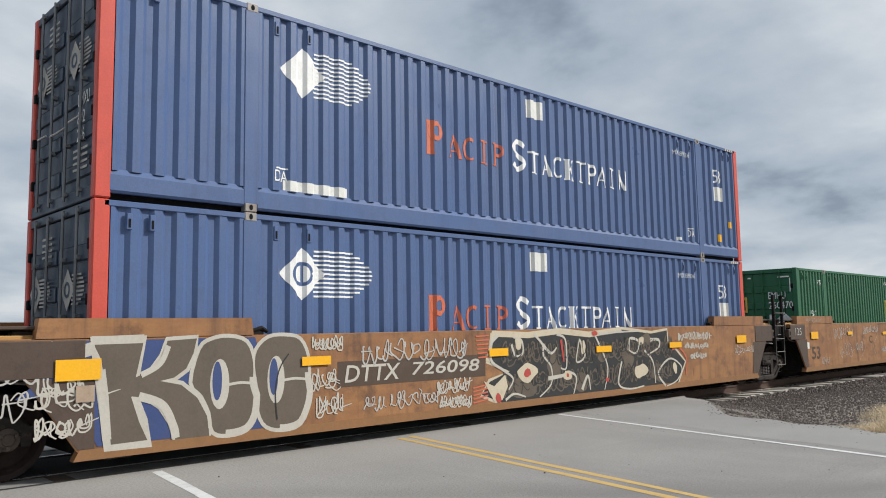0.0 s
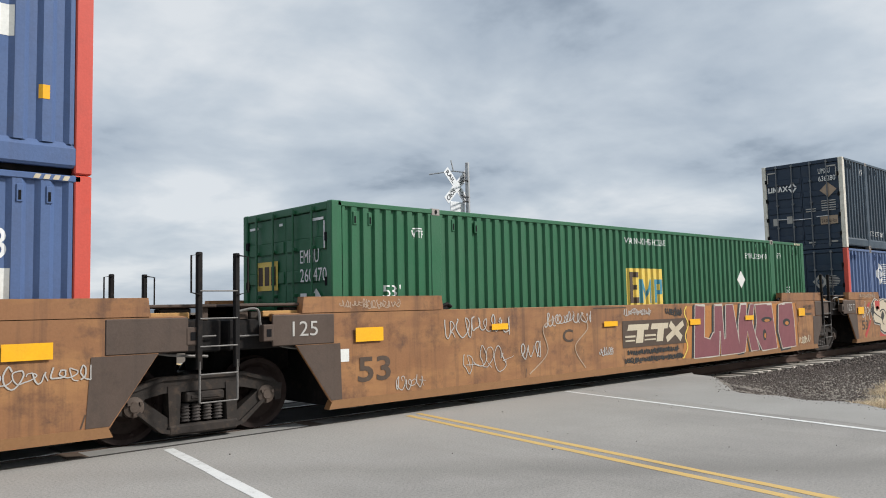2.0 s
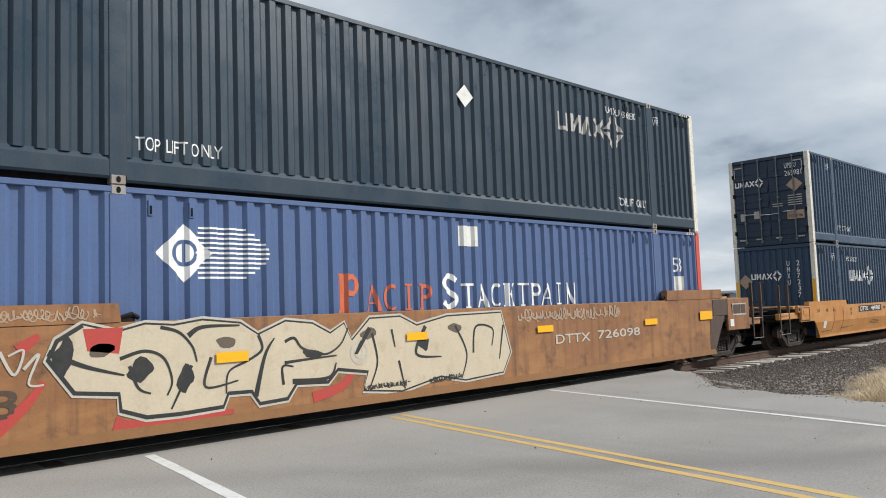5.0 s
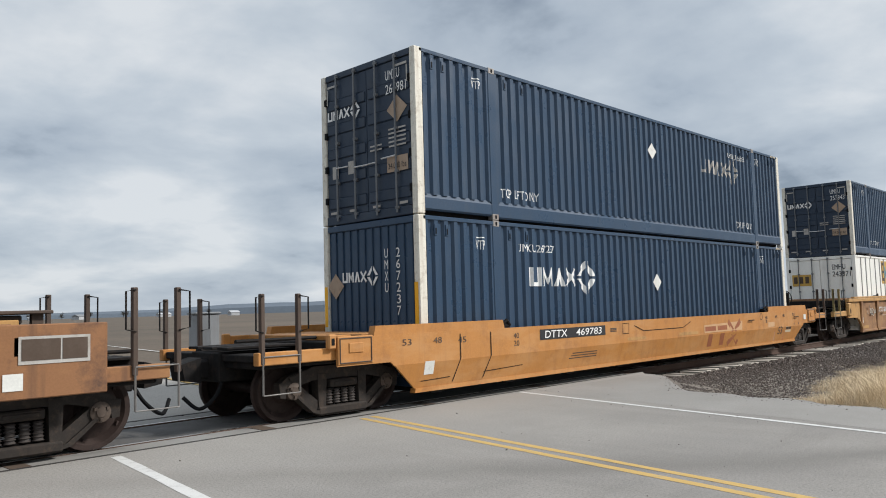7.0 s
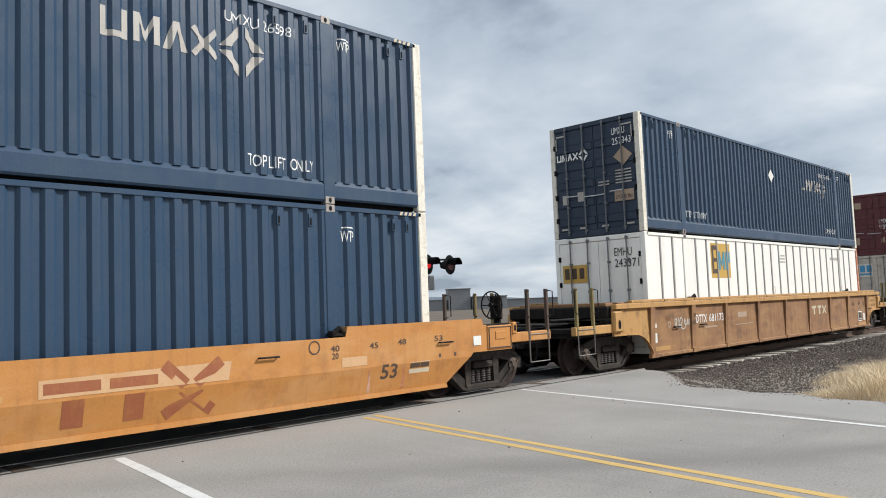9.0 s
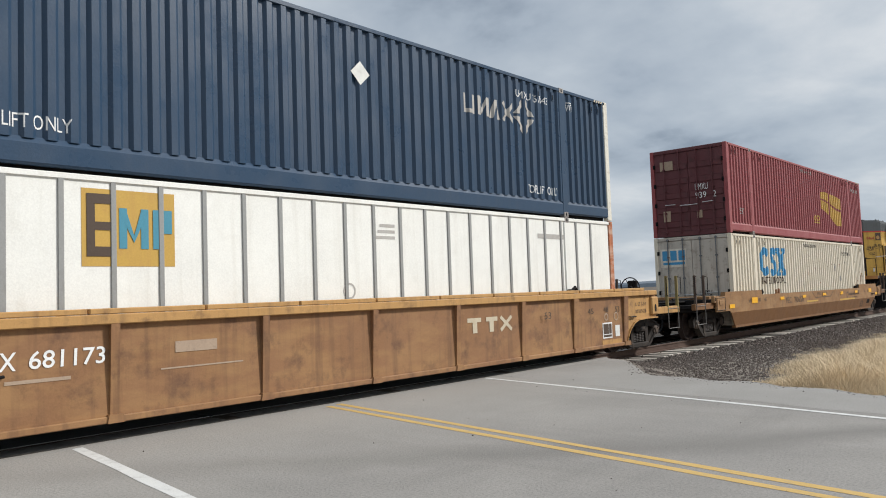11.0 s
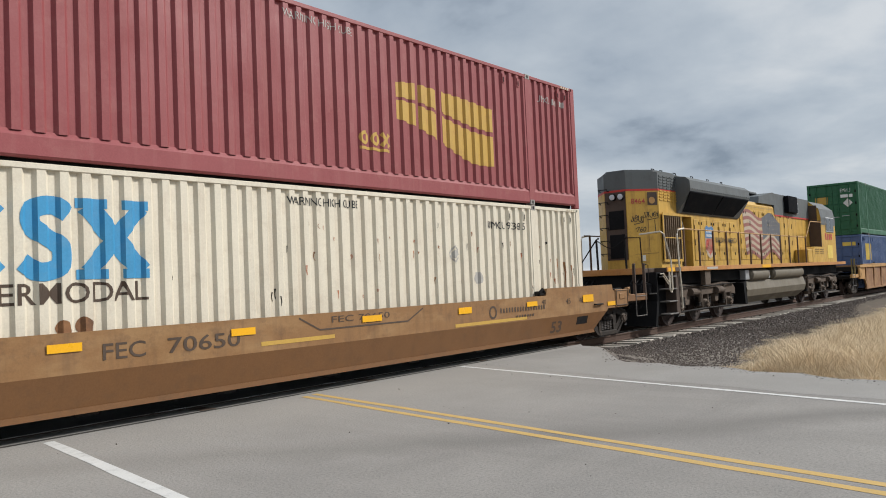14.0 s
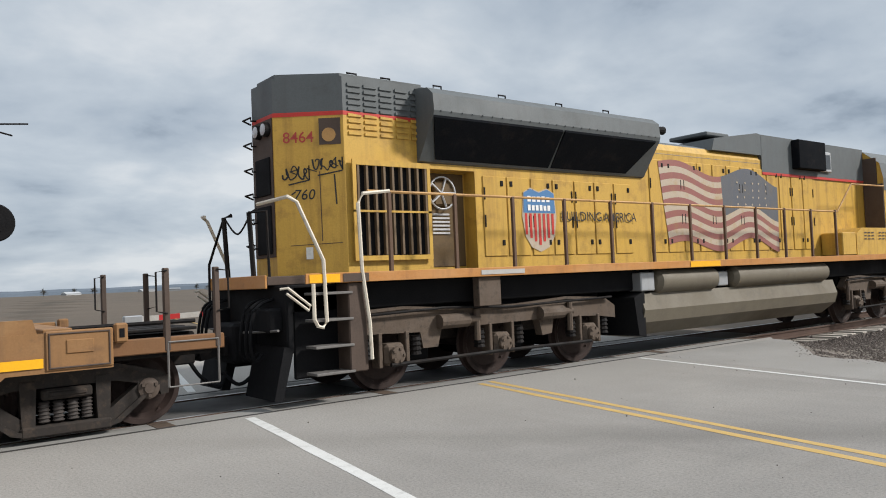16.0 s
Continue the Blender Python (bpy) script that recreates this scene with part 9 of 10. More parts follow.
def setting():
    # one ground sheet out to the horizon, fine near the crossing
    def steps(lo, hi, fine_lo, fine_hi, fine, grow):
        v = list(np.arange(fine_lo, fine_hi + 1e-6, fine))
        d = fine
        while v[-1] < hi:
            d *= grow
            v.append(min(hi, v[-1] + d))
        d = fine
        while v[0] > lo:
            d *= grow
            v.insert(0, max(lo, v[0] - d))
        return v
    xs = steps(-3500, 3800, -18, 46, 0.5, 1.35)
    ys = steps(-3500, 3800, -22, 16, 0.5, 1.35)
    verts = [(x, y, ground_height(x, y)) for y in ys for x in xs]
    n = len(xs)
    faces = [(j * n + i, j * n + i + 1, (j + 1) * n + i + 1, (j + 1) * n + i) for j in range(len(ys) - 1) for i in range(n - 1)]
    me = bpy.data.meshes.new("ground")
    me.from_pydata(verts, [], faces)
    me.materials.append(M_FIELD)
    tagged(new("ground", me), "flat brown winter field reaching the horizon", "ground", kind="structure")
    # road on both sides of the tracks
    bm = bmesh.new()
    yv = list(np.arange(-46, -1.3, 0.35)) + [-1.3]
    rows = [[bm.verts.new((x, y, 0.0)) for x in (-15.0, 0.0, right_edge(y))] for y in yv]
    for a, b in zip(rows, rows[1:]):
        for i in range(2):
            bm.faces.new((a[i], a[i + 1], b[i + 1], b[i]))
    tagged(part("road", bm, M_ROAD, None), "worn pale grey asphalt road with darker streaks and a dark band", "road", kind="structure")
    bm = bmesh.new()
    rows = [[bm.verts.new((x + 0.2 * y, y, 0.0 - 0.003 * max(0, y - 2))) for x in (1.6, 6.0, 14.5)] for y in (1.3, 4, 9, 20, 45, 90)]
    for a, b in zip(rows, rows[1:]):
        for i in range(2):
            bm.faces.new((a[i], a[i + 1], b[i + 1], b[i]))
    tagged(part("road", bm, M_ROAD, None), "grey asphalt road beyond the tracks", "road", kind="structure")
    # pale strip outside the white edge line
    bm = bmesh.new()
    yv = list(np.arange(-20, -1.6, 0.35)) + [-1.6]
    rows = [[bm.verts.new((x, y, 0.0015)) for x in (11.75 + 0.203 * (y + 1.4) + 0.06 * math.sin(y * 2.7), right_edge(y) - 0.05)] for y in yv]
    for a, b in zip(rows, rows[1:]):
        bm.faces.new((a[0], a[1], b[1], b[0]))
    tagged(part("pavement", bm, M_SHOULDER, None), "pale dusty paved shoulder", "shoulder", kind="structure")

    def line(name, x0, y0, slope, y1, w, mat, label):
        b = bmesh.new()
        k = 40
        ys_ = np.linspace(y0, y1, k)
        r = random.Random(int(x0 * 100))
        pa = [(b.verts.new((x0 + slope * (y - y0) - w / 2 + r.uniform(-0.008, 0.008), y, 0.004 if abs(x0 - 11.43) < 0.01 else 0.0025)), b.verts.new((x0 + slope * (y - y0) + w / 2 + r.uniform(-0.008, 0.008), y, 0.004 if abs(x0 - 11.43) < 0.01 else 0.0025))) for y in ys_]
        for p, q in zip(pa, pa[1:]):
            b.faces.new((p[0], p[1], q[1], q[0]))
        tagged(part(name, b, mat, None), label, "road marking", kind="structure")

    line("edge_line", 3.9, -1.48, 0.15, -30, 0.13, M_WPAINT, "worn white painted edge line")
    line("edge_line", 11.43, -1.42, 0.2, -30, 0.105, M_WPAINT, "worn white painted edge line")
    line("centre_line", 7.52, -1.55, 0.178, -30, 0.108, M_YPAINT, "worn yellow painted centre line")
    line("centre_line", 7.77, -1.5, 0.178, -30, 0.108, M_YPAINT, "worn yellow painted centre line")
    line("edge_line", 4.25, 1.5, 0.25, 40, 0.13, M_WPAINT, "worn white painted edge line")
    line("edge_line", 12.0, 1.5, 0.2, 40, 0.12, M_WPAINT, "worn white painted edge line")
    line("centre_line", 8.1, 1.5, 0.2, 40, 0.1, M_YPAINT, "worn yellow painted centre line")
    # crossing panels
    base = tagged(new("crossing_surface"), "concrete crossing panels between and beside the rails", "crossing", kind="structure")
    for y0, y1 in ((-1.26, -0.83), (-0.66, 0.66), (0.83, 1.26)):
        me = None
        bm = bmesh.new()
        cbox(bm, 0.012, 3.148, y0, y1, -0.2, -0.004 if y0 != -0.66 else -0.012, 0.012)
        me = mesh_of("panel", bm, M_CONC if y0 != -0.66 else M_PANELDARK)
        for k in range(6):
            share("panel", me, base, pose(-3.34 + 3.16 * k, 0, 0))
    for y0, y1, z in ((-1.33, -1.255, 0.002), (1.255, 1.33, 0.002)):
        bm = bmesh.new()
        box(bm, -4, 15.5, y0, y1, -0.1, z)
        part("joint_seal", bm, M_SEAL, base)
    for k in range(7):
        bm = bmesh.new()
        x = -3.34 + 3.16 * k
        prism(bm, [(x - 0.12, -0.05), (x + 0.1, -0.05), (x + 0.1, 0.0012), (x - 0.12, 0.0012)], -1.25, -0.84)
        part("joint_plate", bm, M_JOINT, base, "rust-brown joint between two panels")
    # rails
    track = tagged(new("railway_track"), "rusty steel rails on pale ties", "railway track", kind="structure")
    for s in (-1, 1):
        bm = bmesh.new()
        sec = [(-0.075, -0.185), (0.075, -0.185), (0.075, -0.17), (0.012, -0.15), (0.012, -0.045), (0.037, -0.035), (0.037, -0.006), (0.028, 0.0), (-0.028, 0.0), (-0.037, -0.006), (-0.037, -0.035), (-0.012, -0.045), (-0.012, -0.15), (-0.075, -0.17)]
        va = [bm.verts.new((-120, s * 0.7545 + y, z)) for y, z in sec]
        vb = [bm.verts.new((400, s * 0.7545 + y, z)) for y, z in sec]
        k = len(sec)
        for i in range(k):
            bm.faces.new((va[i], va[(i + 1) % k], vb[(i + 1) % k], vb[i]))
        rail = part("rail", bm, M_RAILSIDE, track)
        bm = bmesh.new()
        box(bm, -120, 400, s * 0.7545 - 0.027, s * 0.7545 + 0.027, 0.0004, 0.0014)
        part("rail_head", bm, M_TREAD, rail, "polished running surface")
    bm = bmesh.new()
    cbox(bm, -0.115, 0.115, -1.5, 1.5, -0.37, -0.187, 0.012)
    me = mesh_of("tie", bm, M_TIE)
    r = random.Random(8)
    for k in range(230):
        x = 16.1 + 0.52 * k
        share("tie", me, track, pose(x + r.uniform(-0.04, 0.04), r.uniform(-0.1, 0.1), r.uniform(-0.03, 0.002), 0, r.uniform(-1.5, 1.5), r.uniform(-2.5, 2.5)))
    for k in range(60):
        share("tie", me, track, pose(-4.6 - 0.52 * k, r.uniform(-0.05, 0.05), r.uniform(-0.012, 0.004), 0, 0, r.uniform(-1.2, 1.2)))
    # ballast bed and loose stones
    bm = bmesh.new()
    for a, b, dx in ((15.4, 400, 1.5), (-120, -3.6, 1.5)):
        xs_ = list(np.arange(a, min(b, a + 60), dx)) + [b]
        sec = [(-4.2, -0.62), (-3.3, -0.48), (-1.75, -0.235), (0, -0.22), (1.75, -0.235), (3.3, -0.48), (4.2, -0.62)]
        prev = None
        for x in xs_:
            f = 0.55 if x == a and a > 0 else 1.0
            cur = [bm.verts.new((x, y * f, z + 0.03 * noise.noise((x, y, 3)))) for y, z in sec]
            if prev:
                for i in range(6):
                    bm.faces.new((prev[i], prev[i + 1], cur[i + 1], cur[i]))
            prev = cur
    tagged(part("ballast_bed", bm, M_GRAVEL, None), "dark grey stone ballast bed", "ballast", kind="structure")
    r = np.random.RandomState(5)
    octa = np.array(((1, 0, 0), (0, 1, 0), (-1, 0, 0), (0, -1, 0), (0, 0, 1), (0, 0, -1)), float)
    of = np.array(((0, 1, 4), (1, 2, 4), (2, 3, 4), (3, 0, 4), (1, 0, 5), (2, 1, 5), (3, 2, 5), (0, 3, 5)))

    def stones(name, n_, fx, fy, size, mat, label, zf):
        V = np.zeros((n_, 6, 3))
        x, y = fx(n_), fy(n_)
        for i in range(n_):
            s_ = r.uniform(*size)
            v = octa * (s_ * r.uniform(0.6, 1.3, (6, 1))) * r.uniform(0.7, 1.2, 3)
            a = r.uniform(0, 6.28)
            ca, sa = math.cos(a), math.sin(a)
            v = v @ np.array(((ca, -sa, 0), (sa, ca, 0), (0, 0, 0.75)))
            V[i] = v + (x[i], y[i], zf(x[i], y[i]) + s_ * 0.25)
        F = (of[None] + 6 * np.arange(n_)[:, None, None]).reshape(-1, 3)
        m_ = bpy.data.meshes.new(name)
        m_.from_pydata(V.reshape(-1, 3).tolist(), [], F.tolist())
        m_.materials.append(mat)
        tagged(new(name, m_), label, "stones", kind="stuff")

    def bed(x, y):
        return float(np.interp(abs(y), (0, 1.75, 3.3, 4.2), (-0.22, -0.235, -0.48, -0.62)))
    stones("ballast_stones", 24000, lambda k: 15.3 + 75 * r.uniform(0, 1, k) ** 1.8, lambda k: np.where(r.uniform(0, 1, k) < 0.85, r.uniform(-3.7, -1.56, k), r.uniform(-1.0, 2.5, k)), (0.028, 0.06), M_BALLAST, "angular dark grey ballast stones", bed)

    yv2 = r.uniform(-9, -2.2, 2200)
    stones("loose_gravel", 2200, lambda k: np.array([right_edge(y) for y in yv2]) + r.exponential(0.9, k) - 0.5 * r.uniform(0, 1, k) ** 4, lambda k: yv2, (0.005, 0.016), M_BALLAST, "loose gravel along the paving edge", lambda x, y: max(ground_height(x, y) + 0.025, 0.0 if x < right_edge(y) else -9))
    yv4 = -1.9 - 5.5 * r.uniform(0, 1, 30000) ** 1.3
    stones("verge_gravel", 30000, lambda k: np.array([right_edge(y) for y in yv4]) + 0.25 + 15 * r.uniform(0, 1, k) ** 1.25, lambda k: yv4, (0.012, 0.034), M_BALLAST, "coarse dark gravel spilled from the ballast", lambda x, y: ground_height(x, y) + 0.02)
    rx = r.uniform(1.0, 13.0, 60)
    stones("road_grit", 60, lambda k: rx, lambda k: r.uniform(-8.5, -1.6, k), (0.004, 0.014), M_BALLAST, "scattered grit on the road", lambda x, y: 0.004 if x < right_edge(y) else ground_height(x, y))
    GRADES = (0, 0.03, 0.06, 0.1, 0.15, 0.2, 0.27, 0.35, 0.45, 0.6, 0.8, 1.0)
    # gravel apron between paving and ballast
    bm = bmesh.new()
    yv3 = list(np.arange(-12, -1.7, 0.4))
    rows = []
    for y in yv3:
        e = right_edge(y)
        w = float(np.interp(y, (-12, -7, -5, -3, -1.8), (10.0, 10.0, 10.0, 10.0, 10.0)))
        rows.append([bm.verts.new((e - 0.3 + w * t, y, ground_height(e - 0.3 + w * t, y) + 0.025)) for t in GRADES])
    for a, b in zip(rows, rows[1:]):
        for i in range(len(GRADES) - 1):
            bm.faces.new((a[i], a[i + 1], b[i + 1], b[i]))
    tagged(part("gravel_apron", bm, M_GRAVEL, None), "grey gravel verge beside the paving", "gravel", kind="structure")
    # dry grass
    V, F = [], []
    rg = random.Random(12)
    count = 0
    while count < 120000:
        x = 13.0 + 50 * rg.random() ** 2.2
        y = rg.uniform(-15, -3.2)
        lim = float(np.interp(x, (13.2, 14.2, 15.6, 18, 24, 31, 64), (-8.0, -6.0, -4.4, -3.75, -3.4, -3.3, -3.25)))
        lim += 0.45 * noise.noise((x * 0.8, 2.0, 0)) + 0.25 * noise.noise((x * 2.7, 7.0, 0))
        if y > lim or (y < -10.5 + 0.1 * x):
            continue
        depth = lim - y
        clump = noise.noise((x * 0.6, y * 0.6, 0)) + noise.noise((x * 1.9, y * 1.9, 5)) * 0.6
        if clump < -0.1 + rg.uniform(-0.3, 0.3) - depth * 0.3:
            continue
        h = (0.05 + 0.66 * smooth(depth / 2.4)) * rg.uniform(0.4, 1.2) * (0.75 + 0.55 * clump)
        z = ground_height(x, y) - 0.02
        a = rg.uniform(0, 6.28)
        w = rg.uniform(0.002, 0.0055)
        lx, ly = rg.gauss(0.12, 0.5) * h, rg.gauss(0, 0.5) * h
        i = len(V)
        ca, sa = math.cos(a) * w, math.sin(a) * w
        V += [(x - ca, y - sa, z), (x + ca, y + sa, z), (x + lx * 0.4 + ca * 0.7, y + ly * 0.4 + sa * 0.7, z + h * 0.6), (x + lx * 0.4 - ca * 0.7, y + ly * 0.4 - sa * 0.7, z + h * 0.6), (x + lx, y + ly, z + h * (1 - 0.1 * abs(lx)))]
        F += [(i, i + 1, i + 2, i + 3), (i + 3, i + 2, i + 4)]
        count += 1
    me = bpy.data.meshes.new("dry_grass")
    me.from_pydata(V, [], F)
    me.materials.append(M_STRAW)
    tagged(new("dry_grass", me), "tall dry straw-coloured grass on the verge", "grass", kind="stuff")
    # distant wooded rise
    bm = bmesh.new()
    prev = None
    for k in range(241):
        a = radians(-100 + k * 1.2)
        d = 1900
        x, y = d * math.sin(a), d * math.cos(a)
        h = 13 + 7 * noise.noise((k * 0.07, 0, 0)) + 2.2 * noise.noise((k * 0.5, 3, 0)) + (12 if 0.4 < a < 0.9 else 0) * smooth((a - 0.4) / 0.2) * smooth((0.95 - a) / 0.2)
        cur = (bm.verts.new((x, y, -2)), bm.verts.new((x * 1.004, y * 1.004, h * 0.6)), bm.verts.new((x * 1.03, y * 1.03, h)), bm.verts.new((x * 1.1, y * 1.1, -2)))
        if prev:
            for i in range(3):
                bm.faces.new((prev[i], prev[i + 1], cur[i + 1], cur[i]))
        prev = cur
    tagged(part("backdrop", bm, M_RIDGE, None), "wooded rise on the horizon, haze painted in as blue-grey", "backdrop", kind="structure")
    rr = random.Random(21)
    for k in range(12):
        a = radians(rr.uniform(12, 52))
        d = rr.uniform(700, 1300)
        w, h = rr.uniform(8, 22), rr.uniform(2.0, 3.2)
        t = thing("distant_shed", "long low pale metal farm shed far across the fields", "shed", (d * math.sin(a), d * math.cos(a), -0.6), "distant sheds", rr.uniform(-25, 25))
        bm = bmesh.new()
        box(bm, -w / 2, w / 2, -6, 6, 0, h)
        part("wall", bm, M_SHED if k % 4 else M_SHEDGREY, t)
        bm = bmesh.new()
        va = [bm.verts.new(p) for p in ((-w / 2 - 0.5, -6.4, h), (-w / 2 - 0.5, 0, h + 2.0), (-w / 2 - 0.5, 6.4, h), (w / 2 + 0.5, -6.4, h), (w / 2 + 0.5, 0, h + 2.0), (w / 2 + 0.5, 6.4, h))]
        for f in ((0, 1, 4, 3), (1, 2, 5, 4), (0, 2, 1), (3, 4, 5), (0, 3, 5, 2)):
            bm.faces.new([va[i] for i in f])
        part("roof", bm, M_SHED if k % 3 else M_SHEDGREY, t)
    # a grey plant beyond the signal
    for x, y, w, dd, h in ((232, 205, 9, 9, 8.6), (222, 214, 16, 8, 4.4), (240, 196, 14, 9, 5.2), (205, 225, 22, 8, 3.4), (255, 190, 30, 8, 3.8)):
        t = thing("plant_building", "plain grey industrial building in the distance", "building", (x, y, -0.7), "distant plant", -40)
        bm = bmesh.new()
        cbox(bm, -w / 2, w / 2, -dd / 2, dd / 2, 0, h, 0.1)
        part("wall", bm, M_SHEDGREY, t)
        bm = bmesh.new()
        cbox(bm, -w / 2 - 0.3, w / 2 + 0.3, -dd / 2 - 0.3, dd / 2 + 0.3, h, h + 0.35, 0.05)
        part("roof", bm, M_SHEDGREY, t)
    # bare trees on the horizon
    for k in range(16):
        a = radians(rr.uniform(6, 40))
        d = rr.uniform(900, 1250)
        t = thing("bare_tree", "bare grey winter tree far across the fields", "tree", (d * math.sin(a), d * math.cos(a), -0.6), "distant trees")
        bm = bmesh.new()
        tube(bm, [(0, 0, 0), (0.1, 0, 3.0), (0.2, 0.1, 6.0)], 0.25, 6)
        tk = part("trunk", bm, M_TREE, t)
        bm = bmesh.new()
        for q in range(60):
            th, ph = rr.uniform(0, 6.28), rr.uniform(0.1, 1.4)
            L = rr.uniform(2.0, 4.5)
            p0 = Vector((0.1, 0, rr.uniform(2.0, 5.5)))
            p1 = p0 + L * Vector((math.cos(th) * math.cos(ph), math.sin(th) * math.cos(ph), math.sin(ph)))
            tube(bm, [p0, (p0 + p1) / 2 + Vector((0, 0, 0.3)), p1], 0.16, 3)
        part("crown", bm, M_TREE, t)


# the blue-grey base colour carries the distance haze
M_RIDGE = material("haze_tinted_rise", (0.11, 0.135, 0.165), 0.95, dirty=0.3, streak=0, dirt=(0.08, 0.1, 0.12), bump=0, coarse=0.01, grain=0.2)
M_JOINT = material("rusty_joint_filler", (0.1, 0.07, 0.05), 0.85, dirty=0.5, streak=0, dirt=(0.04, 0.03, 0.025), coarse=4)
M_PANELDARK = material("dark_crossing_panel", (0.13, 0.125, 0.12), 0.85, dirty=0.4, streak=0, dirt=(0.05, 0.048, 0.045), vary=0.3)
M_REDGLOW = bpy.data.materials.new("lit_red_signal_lens")
M_REDGLOW.use_nodes = True
M_REDGLOW.node_tree.nodes["Principled BSDF"].inputs["Base Color"].default_value = (0.4, 0.01, 0.01, 1)
M_REDGLOW.node_tree.nodes["Principled BSDF"].inputs["Emission Color"].default_value = (1.0, 0.02, 0.03, 1)
M_REDGLOW.node_tree.nodes["Principled BSDF"].inputs["Emission Strength"].default_value = 0.5


def crossing_signal():
    t = thing("crossing_signal", "grey railroad crossing mast with crossbuck and round lamps", "crossing signal", (15.02, 4.65, -0.15))
    bm = bmesh.new()
    lathe(bm, [(0.0, 0.22), (0.25, 0.2), (0.3, 0.08), (5.72, 0.06), (5.74, 0.03)], axis="Z", seg=14)
    part("mast", bm, M_GALV, t, smooth=True)
    # crossbuck: two blades facing the road
    face = Matrix.Rotation(radians(2), 4, "Z")
    cb = Vector((-0.3, 0.12, 5.05))
    for k, (ang, s_) in enumerate(((-45, "RAIL ROAD"), (45, "CROSSING"))):
        bm = bmesh.new()
        cbox(bm, -0.6, 0.6, -0.006 - 0.008 * k, 0.006 - 0.008 * k, -0.115, 0.115, 0.003)
        m = Matrix.Translation(cb) @ face @ Matrix.Rotation(radians(-ang), 4, "Y")
        bm.transform(m)
        bl = part("blade", bm, M_SIGNWHITE, t, "white crossbuck blade")
        b = bmesh.new()
        parts = s_.split() if k == 0 else ("CROS", "SING")
        for j, w_ in enumerate(parts):
            pts, fs = words(w_, 0.4, 0.13, 0.01)
            vs = [b.verts.new((p[0] + (-0.55 if j == 0 else 0.13), -0.012 - 0.008 * k, p[1] - 0.065)) for p in pts]
            for f in fs:
                b.faces.new([vs[i] for i in f])
        b.transform(m)
        part("lettering", b, M_LETTERK, bl)
    bm = bmesh.new()
    tube(bm, [(0, 0, 5.45), (-0.3, 0.28, 5.5), (-0.78, 0.72, 5.42)], 0.02)
    tube(bm, [(-0.28, 0.26, 5.5), (-0.33, 0.3, 5.8)], 0.02)
    part("bracket_arm", bm, M_GALV, t)
    bm = bmesh.new()
    cbox(bm, -0.58, -0.02, 0.1, 0.12, 4.32, 4.62, 0.01)
    part("blank_sign", bm, M_SIGNWHITE, t)
    for z in (4.62, 4.75, 5.2):
        bm = bmesh.new()
        tube(bm, [(0.07, 0.0, z), (-0.1, -0.08, z), (-0.35, -0.16, z - 0.04)], 0.02)
        part("clamp", bm, M_DARKSTEEL, t)
    bm = bmesh.new()
    tube(bm, [(-0.78, 0, 3.05), (0.95, 0, 3.05)], 0.03)
    part("lamp_arm", bm, M_DARKSTEEL, t)
    for x, lens, tw in ((-0.76, M_LENS, -12), (0.03, M_REDGLOW, 18), (0.9, M_REDLENS, 12)):
        m = Matrix.Translation((x, -0.12, 2.9)) @ Matrix.Rotation(radians(tw), 4, "Z")
        bm = bmesh.new()
        lathe(bm, [(-0.02, 0.27), (0.0, 0.28), (0.012, 0.27), (0.1, 0.14), (0.28, 0.09)], seg=26)
        bm.transform(m)
        lamp = part("signal_lamp", bm, M_BLACK, t, "black round flasher background", True)
        bm = bmesh.new()
        r_ = 0.11 if lens is M_REDGLOW else 0.16
        lathe(bm, [(-0.045, 0.04), (-0.035, r_), (-0.018, r_ + 0.005)], seg=20)
        bm.transform(m)
        part("lens", bm, lens, lamp, "", True)
        bm = bmesh.new()
        for k in range(9):
            a0, a1 = radians(20 * k), radians(20 * (k + 1))
            vs = [bm.verts.new((0.19 * math.cos(a), y, 0.19 * math.sin(a))) for a, y in ((a0, -0.02), (a1, -0.02), (a1, -0.3), (a0, -0.3))]
            bm.faces.new(vs)
        bmesh.ops.solidify(bm, geom=bm.faces[:], thickness=0.006)
        bm.transform(m)
        part("visor", bm, M_BLACK, lamp)
    bm = bmesh.new()
    cbox(bm, 0.1, 0.3, -0.1, 0.12, 2.2, 2.6, 0.03)
    part("junction_box", bm, M_GALV, t)
    # gate with a striped arm lowered over the road
    g = thing("crossing_gate", "short red and white striped barrier arm on a grey post", "crossing gate", (4.55, 6.0, -0.1))
    bm = bmesh.new()
    cbox(bm, -0.05, 0.05, -0.05, 0.05, 0.0, 1.1, 0.01)
    cbox(bm, -0.08, 0.3, -0.06, 0.06, 1.02, 1.2, 0.02)
    part("gate_machine", bm, M_GALV, g)
    k = 4
    for i in range(k):
        bm = bmesh.new()
        x0, x1 = 0.2 + 1.75 * i / k, 0.2 + 1.75 * (i + 1) / k
        z0, z1 = 1.12 + 0.04 * i / k, 1.12 + 0.04 * (i + 1) / k
        prism(bm, [(x0, z0 - 0.055), (x0, z0 + 0.055), (x1 - 0.002, z1 + 0.055), (x1 - 0.002, z1 - 0.055)], -0.02, 0.02)
        part("stripe", bm, M_REDWHITE if i % 2 else M_LETTERG, g)
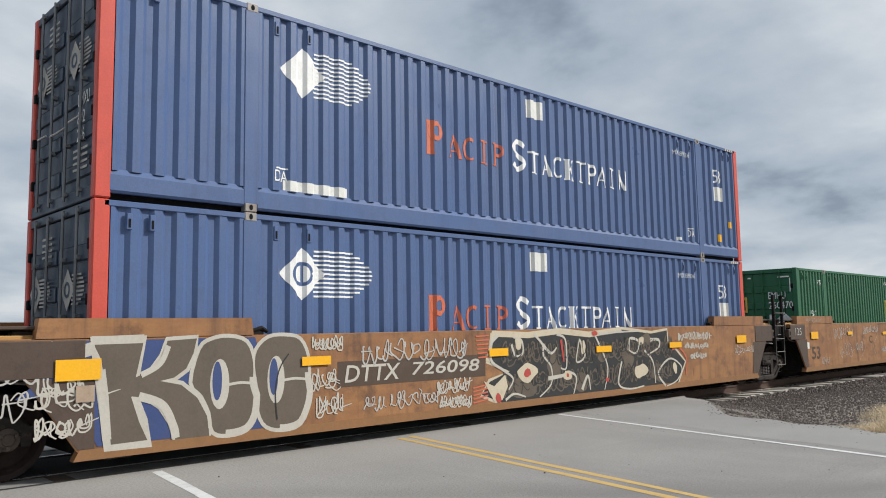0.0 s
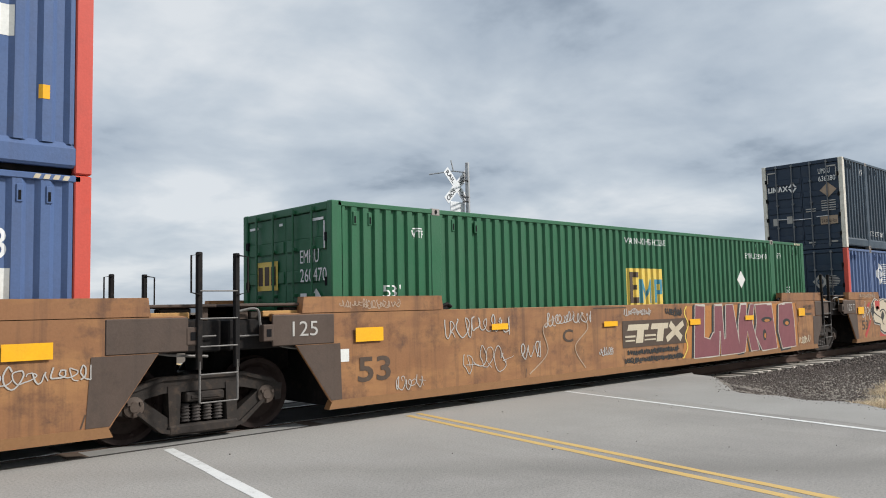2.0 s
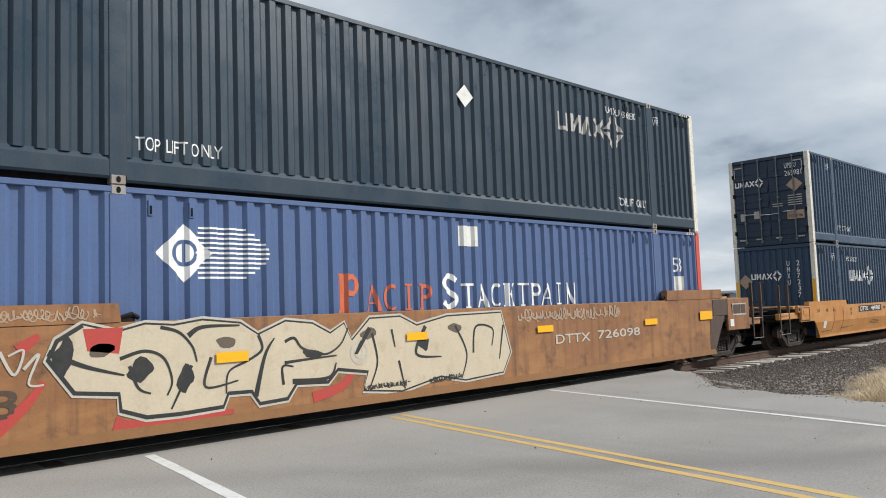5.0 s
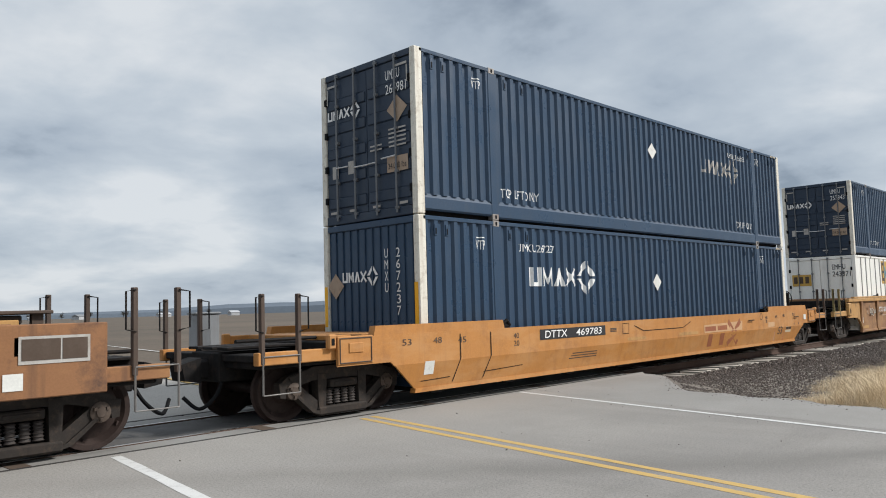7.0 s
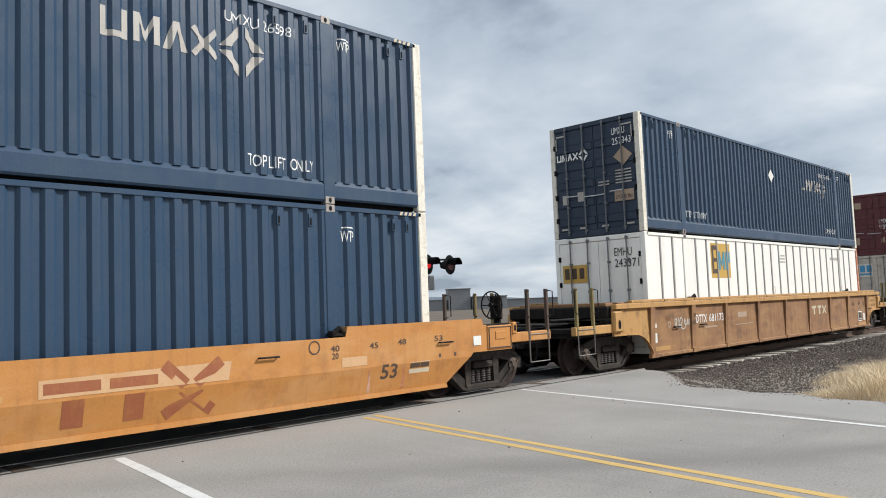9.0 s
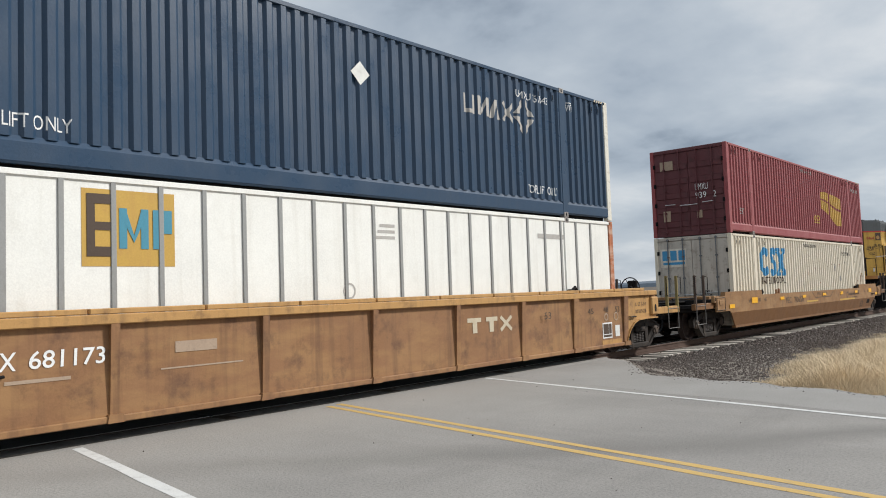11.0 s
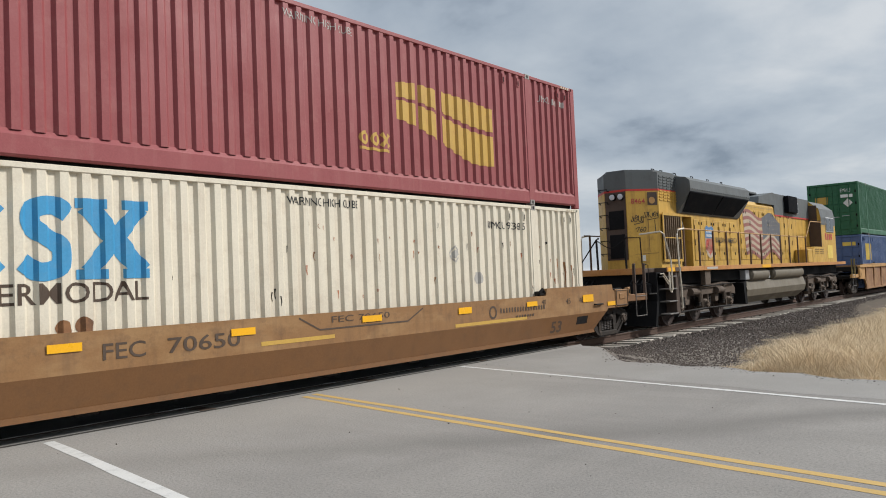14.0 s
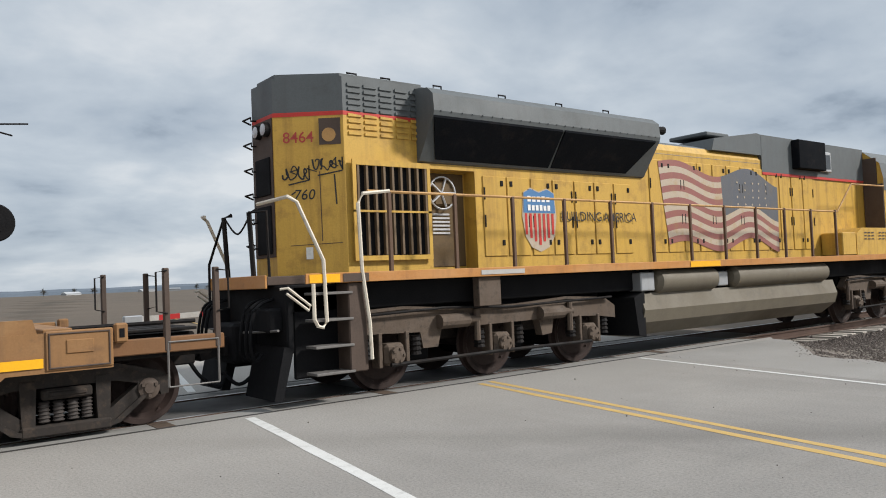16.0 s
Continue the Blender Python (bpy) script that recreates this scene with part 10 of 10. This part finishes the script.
    for x in (14.9, 15.5):
        b_ = thing("equipment_box", "small dark grey trackside equipment box", "equipment box", (x - 4.2, 9.0 + (x - 14.9), -0.3), "trackside boxes")
        bm = bmesh.new()
        cbox(bm, -0.22, 0.22, -0.22, 0.22, 0.0, 1.9, 0.03)
        part("box", bm, M_SHEDGREY, b_)
        bm = bmesh.new()
        cbox(bm, -0.26, 0.26, -0.26, 0.26, 1.9, 1.96, 0.02)
        part("lid", bm, M_SHEDGREY, b_)



def second_signal():
    """The mast on the other side of the road, with one lamp reaching past it."""
    t = thing("crossing_signal", "grey railroad crossing mast with a black round lamp beside the road", "crossing signal", (0.85, 2.75, -0.15))
    bm = bmesh.new()
    lathe(bm, [(0.0, 0.22), (0.25, 0.2), (0.3, 0.08), (5.0, 0.06), (5.02, 0.03)], axis="Z", seg=14)
    part("mast", bm, M_GALV, t, smooth=True)
    bm = bmesh.new()
    tube(bm, [(0, 0, 2.98), (0.92, 0, 2.98)], 0.03)
    part("lamp_arm", bm, M_DARKSTEEL, t)
    m = Matrix.Translation((0.92, -0.1, 2.86)) @ Matrix.Rotation(radians(8), 4, "Z")
    bm = bmesh.new()
    lathe(bm, [(-0.02, 0.27), (0.0, 0.29), (0.012, 0.27), (0.1, 0.14), (0.28, 0.09)], seg=26)
    bm.transform(m)
    lamp = part("signal_lamp", bm, M_BLACK, t, "black round flasher background", True)
    bm = bmesh.new()
    lathe(bm, [(-0.045, 0.04), (-0.035, 0.15), (-0.018, 0.155)], seg=20)
    bm.transform(m)
    part("lens", bm, M_BLACK, lamp, "", True)
    for z, x in ((4.34, 1.42), (4.26, 1.2)):
        bm = bmesh.new()
        tube(bm, [(0, 0, z), (x - 0.45, 0, z + (0.02 if x > 1.3 else 0.05)), (x, 0, z + (0.06 if x > 1.3 else -0.06))], 0.014)
        part("bracket_arm", bm, M_DARKSTEEL, t)


setting()
crossing_signal()
second_signal()


def motions():
    """Roll the train and turn its wheels."""
    for ob, x, z in ROLLING:
        walk(ob, [(t, pose(x - travel(t), 0, z)) for t in [0.5 * k for k in range(33)]])
    for ob, x, z, r in SPINNING:
        walk(ob, [(k / 15, pose(x, 0, z, 0, -math.degrees(travel(k / 15) / r), 0)) for k in range(241)])


motions()
